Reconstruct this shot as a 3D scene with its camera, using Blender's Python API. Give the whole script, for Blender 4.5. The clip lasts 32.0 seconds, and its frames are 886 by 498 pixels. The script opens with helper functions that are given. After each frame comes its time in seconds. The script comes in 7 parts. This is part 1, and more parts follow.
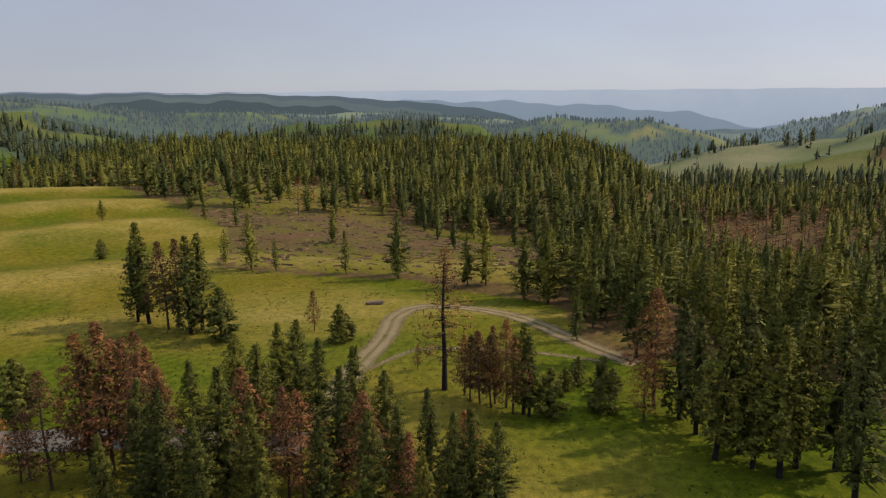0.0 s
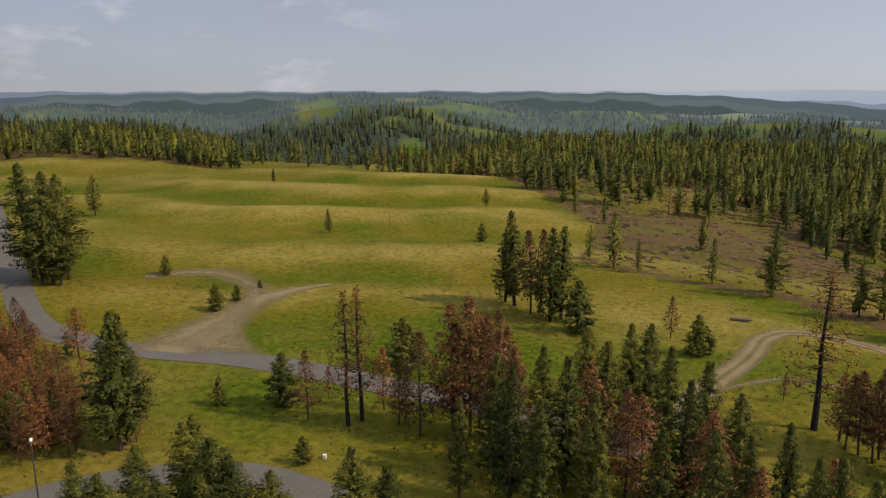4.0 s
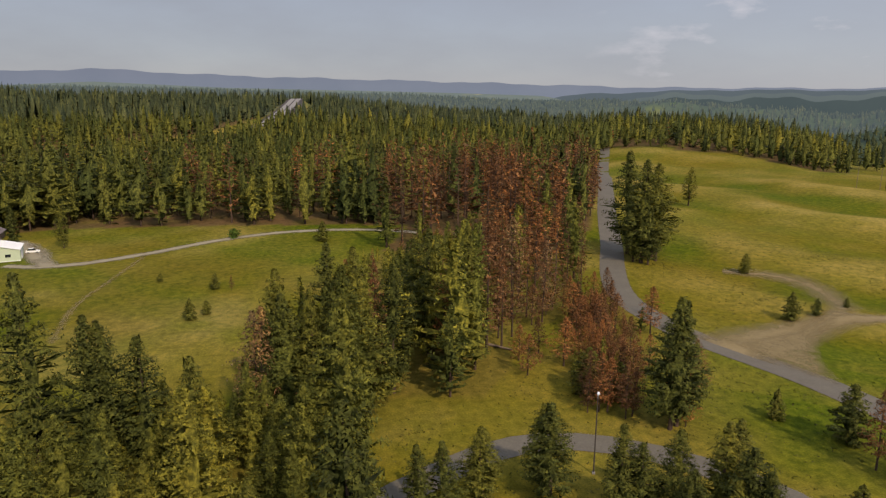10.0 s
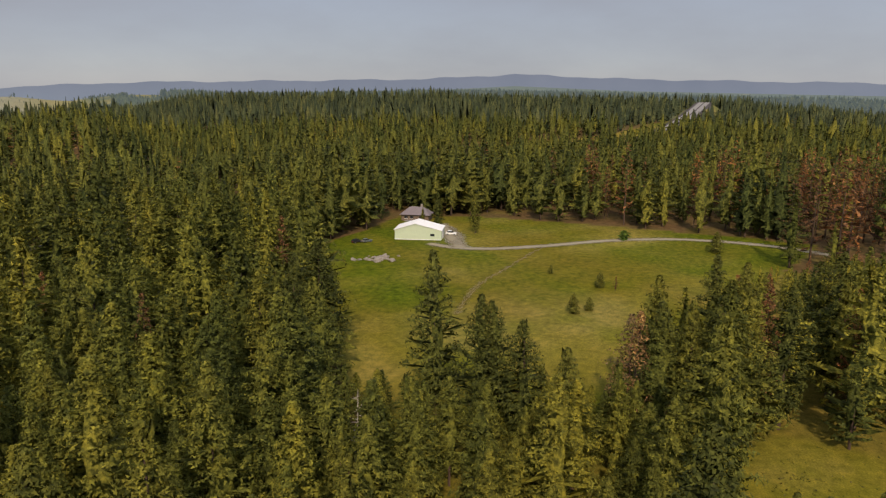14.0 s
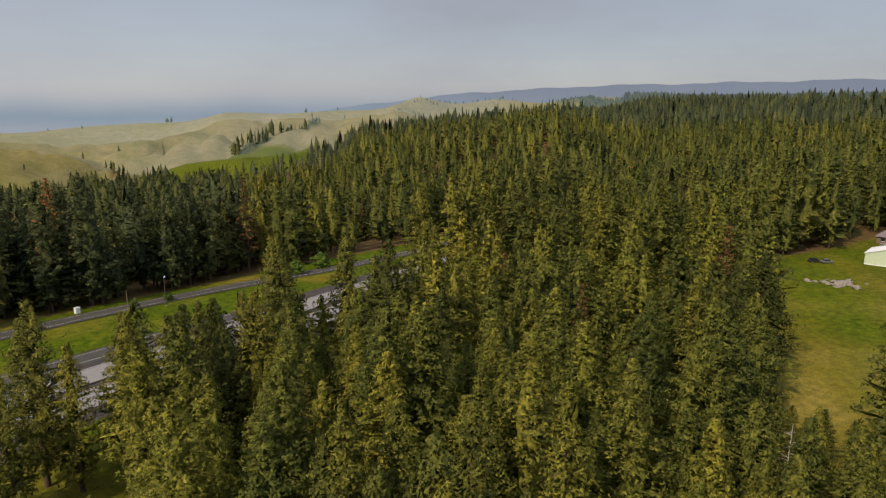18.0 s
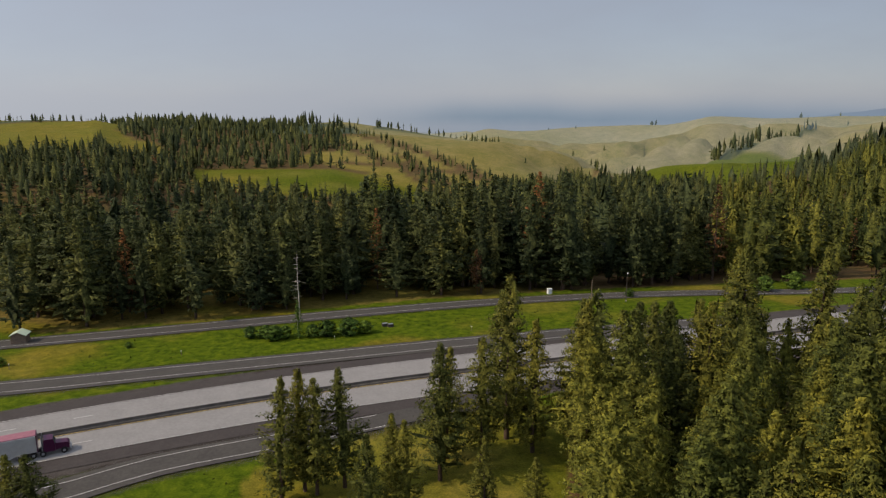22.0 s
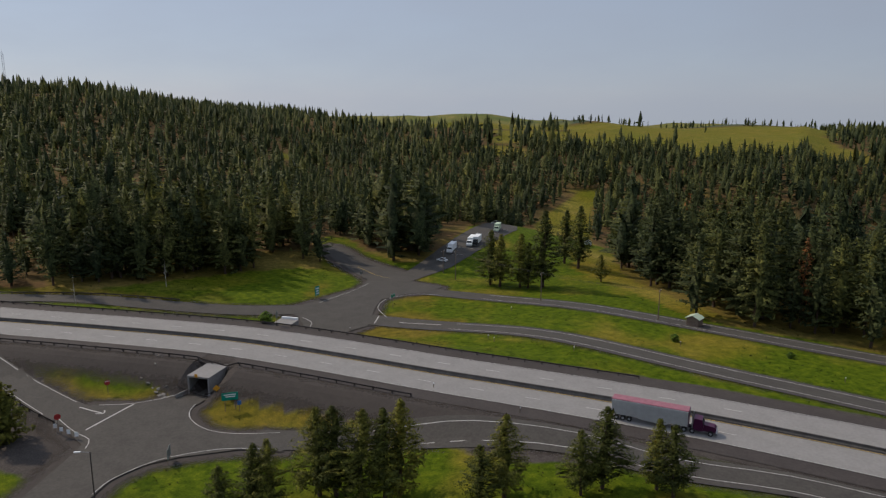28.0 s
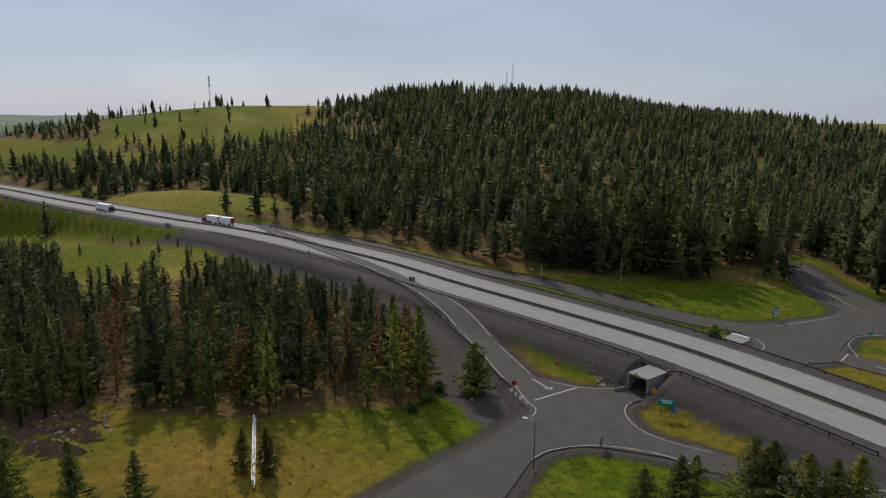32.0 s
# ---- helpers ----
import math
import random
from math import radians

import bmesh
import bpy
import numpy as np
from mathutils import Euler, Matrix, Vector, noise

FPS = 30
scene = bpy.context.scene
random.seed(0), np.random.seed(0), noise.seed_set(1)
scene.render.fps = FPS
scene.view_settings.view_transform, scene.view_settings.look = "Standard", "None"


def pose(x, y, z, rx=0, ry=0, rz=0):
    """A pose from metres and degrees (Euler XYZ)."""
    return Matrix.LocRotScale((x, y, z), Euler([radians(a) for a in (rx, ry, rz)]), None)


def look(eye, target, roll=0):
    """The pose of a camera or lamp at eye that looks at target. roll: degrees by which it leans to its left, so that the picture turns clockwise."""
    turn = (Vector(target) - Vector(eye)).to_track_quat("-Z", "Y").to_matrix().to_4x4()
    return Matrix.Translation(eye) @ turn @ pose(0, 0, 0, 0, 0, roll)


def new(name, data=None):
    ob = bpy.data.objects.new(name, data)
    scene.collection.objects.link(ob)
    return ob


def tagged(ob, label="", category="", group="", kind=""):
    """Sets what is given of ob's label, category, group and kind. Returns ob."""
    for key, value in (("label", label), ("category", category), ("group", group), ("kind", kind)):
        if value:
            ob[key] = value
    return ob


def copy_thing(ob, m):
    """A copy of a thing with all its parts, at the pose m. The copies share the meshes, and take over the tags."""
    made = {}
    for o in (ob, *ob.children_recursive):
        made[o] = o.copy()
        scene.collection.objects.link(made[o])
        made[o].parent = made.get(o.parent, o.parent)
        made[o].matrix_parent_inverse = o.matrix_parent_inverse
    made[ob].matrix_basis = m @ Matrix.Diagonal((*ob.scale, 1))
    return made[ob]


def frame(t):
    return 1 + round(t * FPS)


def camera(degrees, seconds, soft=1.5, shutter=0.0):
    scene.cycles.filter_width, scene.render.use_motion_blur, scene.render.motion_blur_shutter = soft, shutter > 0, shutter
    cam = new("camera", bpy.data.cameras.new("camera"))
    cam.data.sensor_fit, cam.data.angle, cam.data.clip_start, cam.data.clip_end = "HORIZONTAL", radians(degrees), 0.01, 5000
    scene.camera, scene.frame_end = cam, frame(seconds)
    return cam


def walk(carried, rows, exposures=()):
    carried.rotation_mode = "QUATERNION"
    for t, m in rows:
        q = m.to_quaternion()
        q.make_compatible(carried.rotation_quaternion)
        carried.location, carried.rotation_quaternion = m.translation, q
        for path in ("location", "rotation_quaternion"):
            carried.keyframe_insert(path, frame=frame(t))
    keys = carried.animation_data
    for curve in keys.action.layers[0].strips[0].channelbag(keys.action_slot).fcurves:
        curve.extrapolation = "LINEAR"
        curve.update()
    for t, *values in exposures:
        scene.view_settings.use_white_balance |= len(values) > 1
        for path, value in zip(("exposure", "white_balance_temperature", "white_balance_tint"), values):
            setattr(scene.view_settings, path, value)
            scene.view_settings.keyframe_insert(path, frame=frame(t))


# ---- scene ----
cam = camera(64.1, 32.0, 1.3)
EYE = 60.0
# seconds, heading (turned left from +y), pitch, lean to the left
PATH = [
    (0.0, 0.00, -12.26, -0.68), (1.0, 7.14, -12.22, -0.58), (2.0, 14.36, -12.17, -0.52), (3.0, 21.95, -12.12, -0.41),
    (4.0, 29.50, -12.08, -0.28), (5.0, 37.02, -12.05, -0.15), (6.0, 44.57, -12.08, -0.02), (7.0, 52.12, -12.17, 0.12),
    (8.0, 59.73, -12.27, 0.24), (9.0, 67.38, -12.38, 0.34), (10.0, 75.19, -12.45, 0.43), (11.0, 83.04, -12.46, 0.50),
    (12.0, 90.95, -12.46, 0.49), (13.0, 98.72, -12.42, 0.42), (14.0, 106.58, -12.40, 0.38), (15.0, 114.60, -12.42, 0.35),
    (16.0, 123.20, -12.42, 0.26), (17.0, 132.50, -12.41, 0.11), (18.0, 142.02, -12.35, 0.05), (19.0, 151.45, -12.21, 0.12),
    (20.0, 160.56, -12.17, 0.07), (21.0, 169.83, -12.15, 0.08), (22.0, 179.23, -12.13, 0.08), (23.0, 188.33, -12.09, 0.10),
    (24.0, 197.10, -12.05, 0.19), (25.0, 205.74, -12.00, 0.24), (26.0, 214.25, -11.96, 0.32), (27.0, 222.85, -11.93, 0.37),
    (28.0, 231.75, -11.89, 0.36), (29.0, 240.65, -11.86, 0.35), (30.0, 249.66, -11.83, 0.36), (31.0, 258.82, -11.79, 0.42),
    (32.0, 268.26, -11.75, 0.40),
]
walk(cam, [(t, pose(0, 0, EYE, 90 + pitch, 0, yaw) @ pose(0, 0, 0, 0, 0, roll)) for t, yaw, pitch, roll in PATH],
     exposures=[(0.0, 0.02, 6350, 18), (4.0, -0.04, 6450, 18), (6.0, -0.16, 6600, 18), (9.0, 0.0, 6650, 19), (13.0, 0.03, 6700, 19), (19.0, 0.10, 6550, 16), (22.0, -0.08, 6350, 16), (25.0, -0.26, 6100, 15), (28.0, -0.34, 6050, 15), (32.0, -0.34, 6000, 15)])

# ---- light ----
SUN_AZ, SUN_EL = 286.0, 40.0
sun_dir = Vector((-math.sin(radians(SUN_AZ)) * math.cos(radians(SUN_EL)), math.cos(radians(SUN_AZ)) * math.cos(radians(SUN_EL)), math.sin(radians(SUN_EL))))
sun = new("sun", bpy.data.lights.new("sun", "SUN"))
sun.data.energy, sun.data.angle, sun.data.color = 3.7, radians(1.2), (1.0, 0.84, 0.60)
sun.matrix_world = look(sun_dir * 400, (0, 0, 0))

world = bpy.data.worlds.new("sky")
scene.world = world
world.use_nodes = True
wn, wl = world.node_tree.nodes, world.node_tree.links
wn.clear()
w_out, w_bg = wn.new("ShaderNodeOutputWorld"), wn.new("ShaderNodeBackground")
w_sky = wn.new("ShaderNodeTexSky")
w_sky.sky_type, w_sky.sun_disc = "NISHITA", False
w_sky.sun_elevation, w_sky.sun_rotation = radians(SUN_EL), math.atan2(sun_dir.x, sun_dir.y)
w_sky.altitude, w_sky.air_density, w_sky.dust_density = 1100, 1.0, 1.0
w_tc, w_map = wn.new("ShaderNodeTexCoord"), wn.new("ShaderNodeMapping")
w_map.inputs["Scale"].default_value = (1.0, 1.0, 3.2)
w_noise, w_ramp, w_mix = wn.new("ShaderNodeTexNoise"), wn.new("ShaderNodeValToRGB"), wn.new("ShaderNodeMixRGB")
w_noise.inputs["Scale"].default_value, w_noise.inputs["Detail"].default_value, w_noise.inputs["Roughness"].default_value = 2.2, 6.0, 0.55
w_ramp.color_ramp.elements[0].position, w_ramp.color_ramp.elements[0].color = 0.30, (0.80, 0.80, 0.80, 1)
w_ramp.color_ramp.elements[1].position, w_ramp.color_ramp.elements[1].color = 0.75, (0.95, 0.95, 0.95, 1)
wl.new(w_tc.outputs["Generated"], w_map.inputs["Vector"])
wl.new(w_map.outputs["Vector"], w_noise.inputs["Vector"])
wl.new(w_noise.outputs["Fac"], w_ramp.inputs["Fac"])
w_sep, w_fade, w_mul = wn.new("ShaderNodeSeparateXYZ"), wn.new("ShaderNodeMapRange"), wn.new("ShaderNodeMath")
for key, v in (("From Min", 0.12), ("From Max", 0.6), ("To Min", 1.0), ("To Max", 0.88)):
    w_fade.inputs[key].default_value = v
w_mul.operation = "MULTIPLY"
wl.new(w_tc.outputs["Generated"], w_sep.inputs[0])
wl.new(w_sep.outputs["Z"], w_fade.inputs["Value"])
wl.new(w_ramp.outputs["Color"], w_mul.inputs[0])
wl.new(w_fade.outputs["Result"], w_mul.inputs[1])
wl.new(w_mul.outputs[0], w_mix.inputs["Fac"])
# the haze is brighter towards the sun
w_dot, w_gain, w_haze = wn.new("ShaderNodeVectorMath"), wn.new("ShaderNodeMath"), wn.new("ShaderNodeVectorMath")
w_dot.operation, w_gain.operation, w_haze.operation = "DOT_PRODUCT", "MULTIPLY_ADD", "SCALE"
w_dot.inputs[1].default_value = (sun_dir.x, sun_dir.y, 0)
w_gain.inputs[1].default_value, w_gain.inputs[2].default_value = 0.24, 0.66
w_haze.inputs[0].default_value = (4.15, 4.60, 5.10)
wl.new(w_tc.outputs["Generated"], w_dot.inputs[0])
wl.new(w_dot.outputs["Value"], w_gain.inputs[0])
# thin overcast: brighter overhead than at the horizon
w_zen, w_sum = wn.new("ShaderNodeMapRange"), wn.new("ShaderNodeMath")
for key, v in (("From Min", 0.20), ("From Max", 0.90), ("To Min", 0.0), ("To Max", 0.75)):
    w_zen.inputs[key].default_value = v
w_sum.operation = "ADD"
wl.new(w_sep.outputs["Z"], w_zen.inputs["Value"])
wl.new(w_gain.outputs[0], w_sum.inputs[0])
wl.new(w_zen.outputs["Result"], w_sum.inputs[1])
wl.new(w_sum.outputs[0], w_haze.inputs["Scale"])
wl.new(w_haze.outputs["Vector"], w_mix.inputs["Color2"])
wl.new(w_sky.outputs["Color"], w_mix.inputs["Color1"])
# a few small fair-weather clouds low over the meadow
w_pmap, w_puff, w_pramp, w_pdot, w_prange, w_pmul, w_padd = (wn.new(k) for k in ("ShaderNodeMapping", "ShaderNodeTexNoise", "ShaderNodeMapRange", "ShaderNodeVectorMath", "ShaderNodeMapRange", "ShaderNodeMath", "ShaderNodeMixRGB"))
w_pmap.inputs["Scale"].default_value = (9.0, 9.0, 26.0)
w_puff.inputs["Scale"].default_value, w_puff.inputs["Detail"].default_value, w_puff.inputs["Roughness"].default_value = 1.0, 7.0, 0.55
w_pdot.operation, w_pmul.operation = "DOT_PRODUCT", "MULTIPLY"
w_pdot.inputs[1].default_value = (-math.sin(radians(49)) * 0.992, math.cos(radians(49)) * 0.992, 0.125)
for node, keys in ((w_pramp, (0.56, 0.74, 0.0, 0.75)), (w_prange, (0.955, 0.993, 0.0, 1.0))):
    for key, v in zip(("From Min", "From Max", "To Min", "To Max"), keys):
        node.inputs[key].default_value = v
w_padd.inputs["Color2"].default_value = (4.6, 4.7, 4.85, 1)
wl.new(w_tc.outputs["Generated"], w_pmap.inputs["Vector"])
wl.new(w_pmap.outputs["Vector"], w_puff.inputs["Vector"])
wl.new(w_puff.outputs["Fac"], w_pramp.inputs["Value"])
wl.new(w_tc.outputs["Generated"], w_pdot.inputs[0])
wl.new(w_pdot.outputs["Value"], w_prange.inputs["Value"])
wl.new(w_pramp.outputs["Result"], w_pmul.inputs[0])
wl.new(w_prange.outputs["Result"], w_pmul.inputs[1])
wl.new(w_pmul.outputs[0], w_padd.inputs["Fac"])
wl.new(w_mix.outputs["Color"], w_padd.inputs["Color1"])
wl.new(w_padd.outputs["Color"], w_bg.inputs["Color"])
wl.new(w_bg.outputs["Background"], w_out.inputs["Surface"])
w_bg.inputs["Strength"].default_value = 0.145


# ---- materials ----
def shader(name, rough=0.9, metal=0.0):
    m = bpy.data.materials.new(name)
    m.use_nodes = True
    nt = m.node_tree
    b = nt.nodes["Principled BSDF"]
    b.inputs["Roughness"].default_value, b.inputs["Metallic"].default_value = rough, metal
    b.inputs["Specular IOR Level"].default_value = 0.25
    return m, nt, b


def noise_node(nt, scale, detail=4.0, rough=0.6, coord="Object"):
    tc, n = nt.nodes.new("ShaderNodeTexCoord"), nt.nodes.new("ShaderNodeTexNoise")
    n.inputs["Scale"].default_value, n.inputs["Detail"].default_value, n.inputs["Roughness"].default_value = scale, detail, rough
    nt.links.new(tc.outputs[coord], n.inputs["Vector"])
    return n.outputs["Fac"]


def ramp(nt, fac, stops):
    r = nt.nodes.new("ShaderNodeValToRGB")
    els = r.color_ramp.elements
    while len(els) < len(stops):
        els.new(0.5)
    for e, (p, c) in zip(els, stops):
        e.position, e.color = p, (*c, 1) if len(c) == 3 else c
    nt.links.new(fac, r.inputs["Fac"])
    return r.outputs["Color"]


def mixed(nt, fac, a, b, kind="MIX"):
    n = nt.nodes.new("ShaderNodeMixRGB")
    n.blend_type = kind
    for key, v in (("Fac", fac), ("Color1", a), ("Color2", b)):
        if isinstance(v, (int, float)):
            n.inputs[key].default_value = v
        elif isinstance(v, tuple):
            n.inputs[key].default_value = (*v, 1)
        else:
            nt.links.new(v, n.inputs[key])
    return n.outputs["Color"]


def bumped(nt, b, fac, strength=0.4, dist=0.1):
    n = nt.nodes.new("ShaderNodeBump")
    n.inputs["Strength"].default_value, n.inputs["Distance"].default_value = strength, dist
    nt.links.new(fac, n.inputs["Height"])
    nt.links.new(n.outputs["Normal"], b.inputs["Normal"])


def plain(name, c, rough=0.7, metal=0.0, scale=1.5, vary=0.25):
    """A weathered coat: base colour broken by two sizes of noise."""
    m, nt, b = shader(name, rough, metal)
    big, fine = noise_node(nt, scale, 5), noise_node(nt, scale * 12, 3)
    lo, hi = tuple(v * (1 - vary) for v in c), tuple(min(1, v * (1 + vary)) for v in c)
    col = mixed(nt, 0.35, ramp(nt, big, [(0.3, lo), (0.7, hi)]), ramp(nt, fine, [(0.3, lo), (0.7, hi)]))
    nt.links.new(col, b.inputs["Base Color"])
    return m


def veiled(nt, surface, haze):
    """Adds haze to a far backdrop as a constant glow of its surface."""
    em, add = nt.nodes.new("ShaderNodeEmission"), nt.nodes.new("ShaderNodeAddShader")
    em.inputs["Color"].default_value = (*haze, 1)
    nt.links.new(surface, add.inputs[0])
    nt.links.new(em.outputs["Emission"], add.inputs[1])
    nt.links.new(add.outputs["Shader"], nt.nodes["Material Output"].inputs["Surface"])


def needles(name, dark, mid, light, haze=None, glow=0.24):
    """Foliage of many small faces: a hue per face, a slower drift from tree to tree, and some light through the needles."""
    m, nt, b = shader(name, 0.85)
    b.inputs["Specular IOR Level"].default_value, b.inputs["Roughness"].default_value = 0.1, 0.7
    geo, info = nt.nodes.new("ShaderNodeNewGeometry"), nt.nodes.new("ShaderNodeObjectInfo")
    face = ramp(nt, geo.outputs["Random Per Island"], [(0.0, dark), (0.55, mid), (1.0, light)])
    own = nt.nodes.new("ShaderNodeAttribute")
    own.attribute_name = "tree_tone"
    add, wrap = nt.nodes.new("ShaderNodeMath"), nt.nodes.new("ShaderNodeMath")
    add.operation, wrap.operation = "ADD", "FRACT"
    nt.links.new(own.outputs["Fac"], add.inputs[0])
    nt.links.new(info.outputs["Random"], add.inputs[1])
    nt.links.new(add.outputs[0], wrap.inputs[0])
    tone = ramp(nt, wrap.outputs[0], [(0.0, (0.48, 0.55, 0.62)), (0.35, (0.80, 0.86, 0.90)), (0.65, (1.08, 1.06, 0.98)), (0.88, (1.24, 1.20, 0.98)), (1.0, (1.42, 1.30, 1.02))])
    tone = mixed(nt, 1.0, tone, ramp(nt, noise_node(nt, 0.03, 3), [(0.35, (0.75, 0.82, 0.9)), (0.65, (1.15, 1.08, 0.95))]), "MULTIPLY")
    col = mixed(nt, 1.0, face, tone, "MULTIPLY")
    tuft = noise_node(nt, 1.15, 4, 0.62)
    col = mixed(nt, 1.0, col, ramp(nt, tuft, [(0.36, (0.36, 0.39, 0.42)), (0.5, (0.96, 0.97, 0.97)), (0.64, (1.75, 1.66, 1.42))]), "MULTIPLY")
    bumped(nt, b, tuft, 0.7, 0.25)
    nt.links.new(col, b.inputs["Base Color"])
    tr, mx = nt.nodes.new("ShaderNodeBsdfTranslucent"), nt.nodes.new("ShaderNodeMixShader")
    nt.links.new(col, tr.inputs["Color"])
    mx.inputs["Fac"].default_value = glow
    nt.links.new(b.outputs["BSDF"], mx.inputs[1])
    nt.links.new(tr.outputs["BSDF"], mx.inputs[2])
    nt.links.new(mx.outputs["Shader"], nt.nodes["Material Output"].inputs["Surface"])
    # far woods carry their haze as added emission
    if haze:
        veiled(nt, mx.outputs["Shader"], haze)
    return m


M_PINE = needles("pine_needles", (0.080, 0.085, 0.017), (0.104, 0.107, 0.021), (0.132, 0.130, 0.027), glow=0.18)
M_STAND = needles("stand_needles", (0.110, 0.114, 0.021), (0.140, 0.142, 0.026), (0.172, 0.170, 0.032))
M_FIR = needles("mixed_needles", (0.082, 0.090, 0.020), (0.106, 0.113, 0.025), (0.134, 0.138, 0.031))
# shaded copy of the needles: slope shade put into a darker, bluer colour
M_PINE_SHADED = needles("shaded_needles", (0.056, 0.068, 0.026), (0.078, 0.091, 0.034), (0.104, 0.116, 0.044), glow=0.32)
# distance haze tinted into the needle colour as extra blue
M_PINE_FAR = needles("hazed_pine_needles", (0.052, 0.064, 0.032), (0.070, 0.084, 0.040), (0.090, 0.104, 0.050))
# emission colours that paint haze by distance
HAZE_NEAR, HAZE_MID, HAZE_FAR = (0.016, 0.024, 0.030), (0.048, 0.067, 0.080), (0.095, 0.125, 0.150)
M_WOODS_HAZE = needles("hazy_backdrop_needles", (0.040, 0.052, 0.030), (0.055, 0.068, 0.036), (0.072, 0.086, 0.044), haze=HAZE_MID)
M_RED = needles("dead_needles", (0.118, 0.050, 0.022), (0.205, 0.090, 0.038), (0.290, 0.150, 0.070))
M_TAN = needles("bleached_needles", (0.10, 0.055, 0.03), (0.20, 0.12, 0.065), (0.30, 0.20, 0.11))
M_LEAF = needles("broad_leaves", (0.045, 0.078, 0.012), (0.085, 0.140, 0.022), (0.140, 0.200, 0.038))
M_BARK = plain("pine_bark", (0.075, 0.050, 0.036), 0.95, 0, 0.8, 0.45)
M_CHAR = plain("charred_bark", (0.022, 0.018, 0.016), 0.95, 0, 0.8, 0.45)
M_SLASH = plain("dead_branches", (0.17, 0.105, 0.070), 0.95, 0, 0.5, 0.45)
M_SNAG = plain("bleached_wood", (0.42, 0.38, 0.33), 0.9, 0, 1.0, 0.25)


def ground_material(name="ground_cover", haze=None):
    m, nt, b = shader(name, 0.97)
    b.inputs["Specular IOR Level"].default_value = 0.05
    big, mid, fine, speck = noise_node(nt, 0.012, 5), noise_node(nt, 0.06, 5), noise_node(nt, 0.5, 4), noise_node(nt, 3.0, 3)
    green = ramp(nt, mid, [(0.30, (0.078, 0.092, 0.005)), (0.52, (0.108, 0.101, 0.007)), (0.72, (0.168, 0.130, 0.022))])
    lush = ramp(nt, big, [(0.36, (0.064, 0.096, 0.004)), (0.60, (0.154, 0.114, 0.012))])
    grass = mixed(nt, 0.45, green, lush)
    dry = ramp(nt, mid, [(0.3, (0.190, 0.155, 0.026)), (0.7, (0.275, 0.216, 0.062))])
    vivid = ramp(nt, fine, [(0.3, (0.040, 0.070, 0.002)), (0.7, (0.070, 0.098, 0.004))])
    litter = mixed(nt, 0.5, ramp(nt, mid, [(0.35, (0.100, 0.056, 0.027)), (0.65, (0.062, 0.060, 0.018))]), ramp(nt, fine, [(0.3, (0.055, 0.033, 0.017)), (0.7, (0.175, 0.102, 0.054))]))
    gravel = mixed(nt, 0.5, ramp(nt, fine, [(0.3, (0.040, 0.034, 0.031)), (0.7, (0.080, 0.070, 0.063))]), ramp(nt, speck, [(0.3, (0.03, 0.026, 0.024)), (0.7, (0.105, 0.092, 0.083))]))
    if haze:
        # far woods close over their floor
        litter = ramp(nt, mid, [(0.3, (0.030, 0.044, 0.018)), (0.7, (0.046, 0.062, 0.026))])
    sep = {}
    for key in ("dry", "litter", "gravel", "lush", "pale", "rusty"):
        a = nt.nodes.new("ShaderNodeAttribute")
        a.attribute_name = key
        sep[key] = a.outputs["Fac"]
    col = mixed(nt, sep["dry"], grass, dry)
    pale = mixed(nt, 0.5, ramp(nt, big, [(0.35, (0.150, 0.146, 0.074)), (0.65, (0.222, 0.200, 0.122))]), ramp(nt, mid, [(0.35, (0.122, 0.126, 0.060)), (0.65, (0.215, 0.196, 0.118))]))
    col = mixed(nt, sep["pale"], col, pale)
    col = mixed(nt, sep["lush"], col, vivid)
    rusty = ramp(nt, mid, [(0.3, (0.108, 0.082, 0.010)), (0.7, (0.165, 0.114, 0.022))])
    col = mixed(nt, sep["rusty"], col, rusty)
    col = mixed(nt, 0.85, col, ramp(nt, fine, [(0.3, (0.62, 0.66, 0.6)), (0.5, (1.0, 1.0, 1.0)), (0.7, (1.4, 1.28, 1.2))]), "MULTIPLY")
    col = mixed(nt, 0.7, col, ramp(nt, speck, [(0.3, (0.6, 0.62, 0.6)), (0.5, (1.0, 1.0, 1.0)), (0.7, (1.5, 1.4, 1.3))]), "MULTIPLY")
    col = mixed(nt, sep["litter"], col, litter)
    # gravel frays into the grass
    fray, edge = nt.nodes.new("ShaderNodeMath"), nt.nodes.new("ShaderNodeMapRange")
    fray.operation = "MULTIPLY_ADD"
    fray.inputs[1].default_value = 0.9
    nt.links.new(mixed(nt, 0.5, fine, noise_node(nt, 0.16, 5, 0.7)), fray.inputs[0])
    nt.links.new(sep["gravel"], fray.inputs[2])
    for key, v in (("From Min", 0.80), ("From Max", 1.12), ("To Min", 0.0), ("To Max", 1.0)):
        edge.inputs[key].default_value = v
    nt.links.new(fray.outputs[0], edge.inputs["Value"])
    col = mixed(nt, edge.outputs["Result"], col, gravel)
    nt.links.new(col, b.inputs["Base Color"])
    bumped(nt, b, fine, 0.5, 0.4)
    # haze painted on as emission
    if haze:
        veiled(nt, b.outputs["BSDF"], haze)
    return m


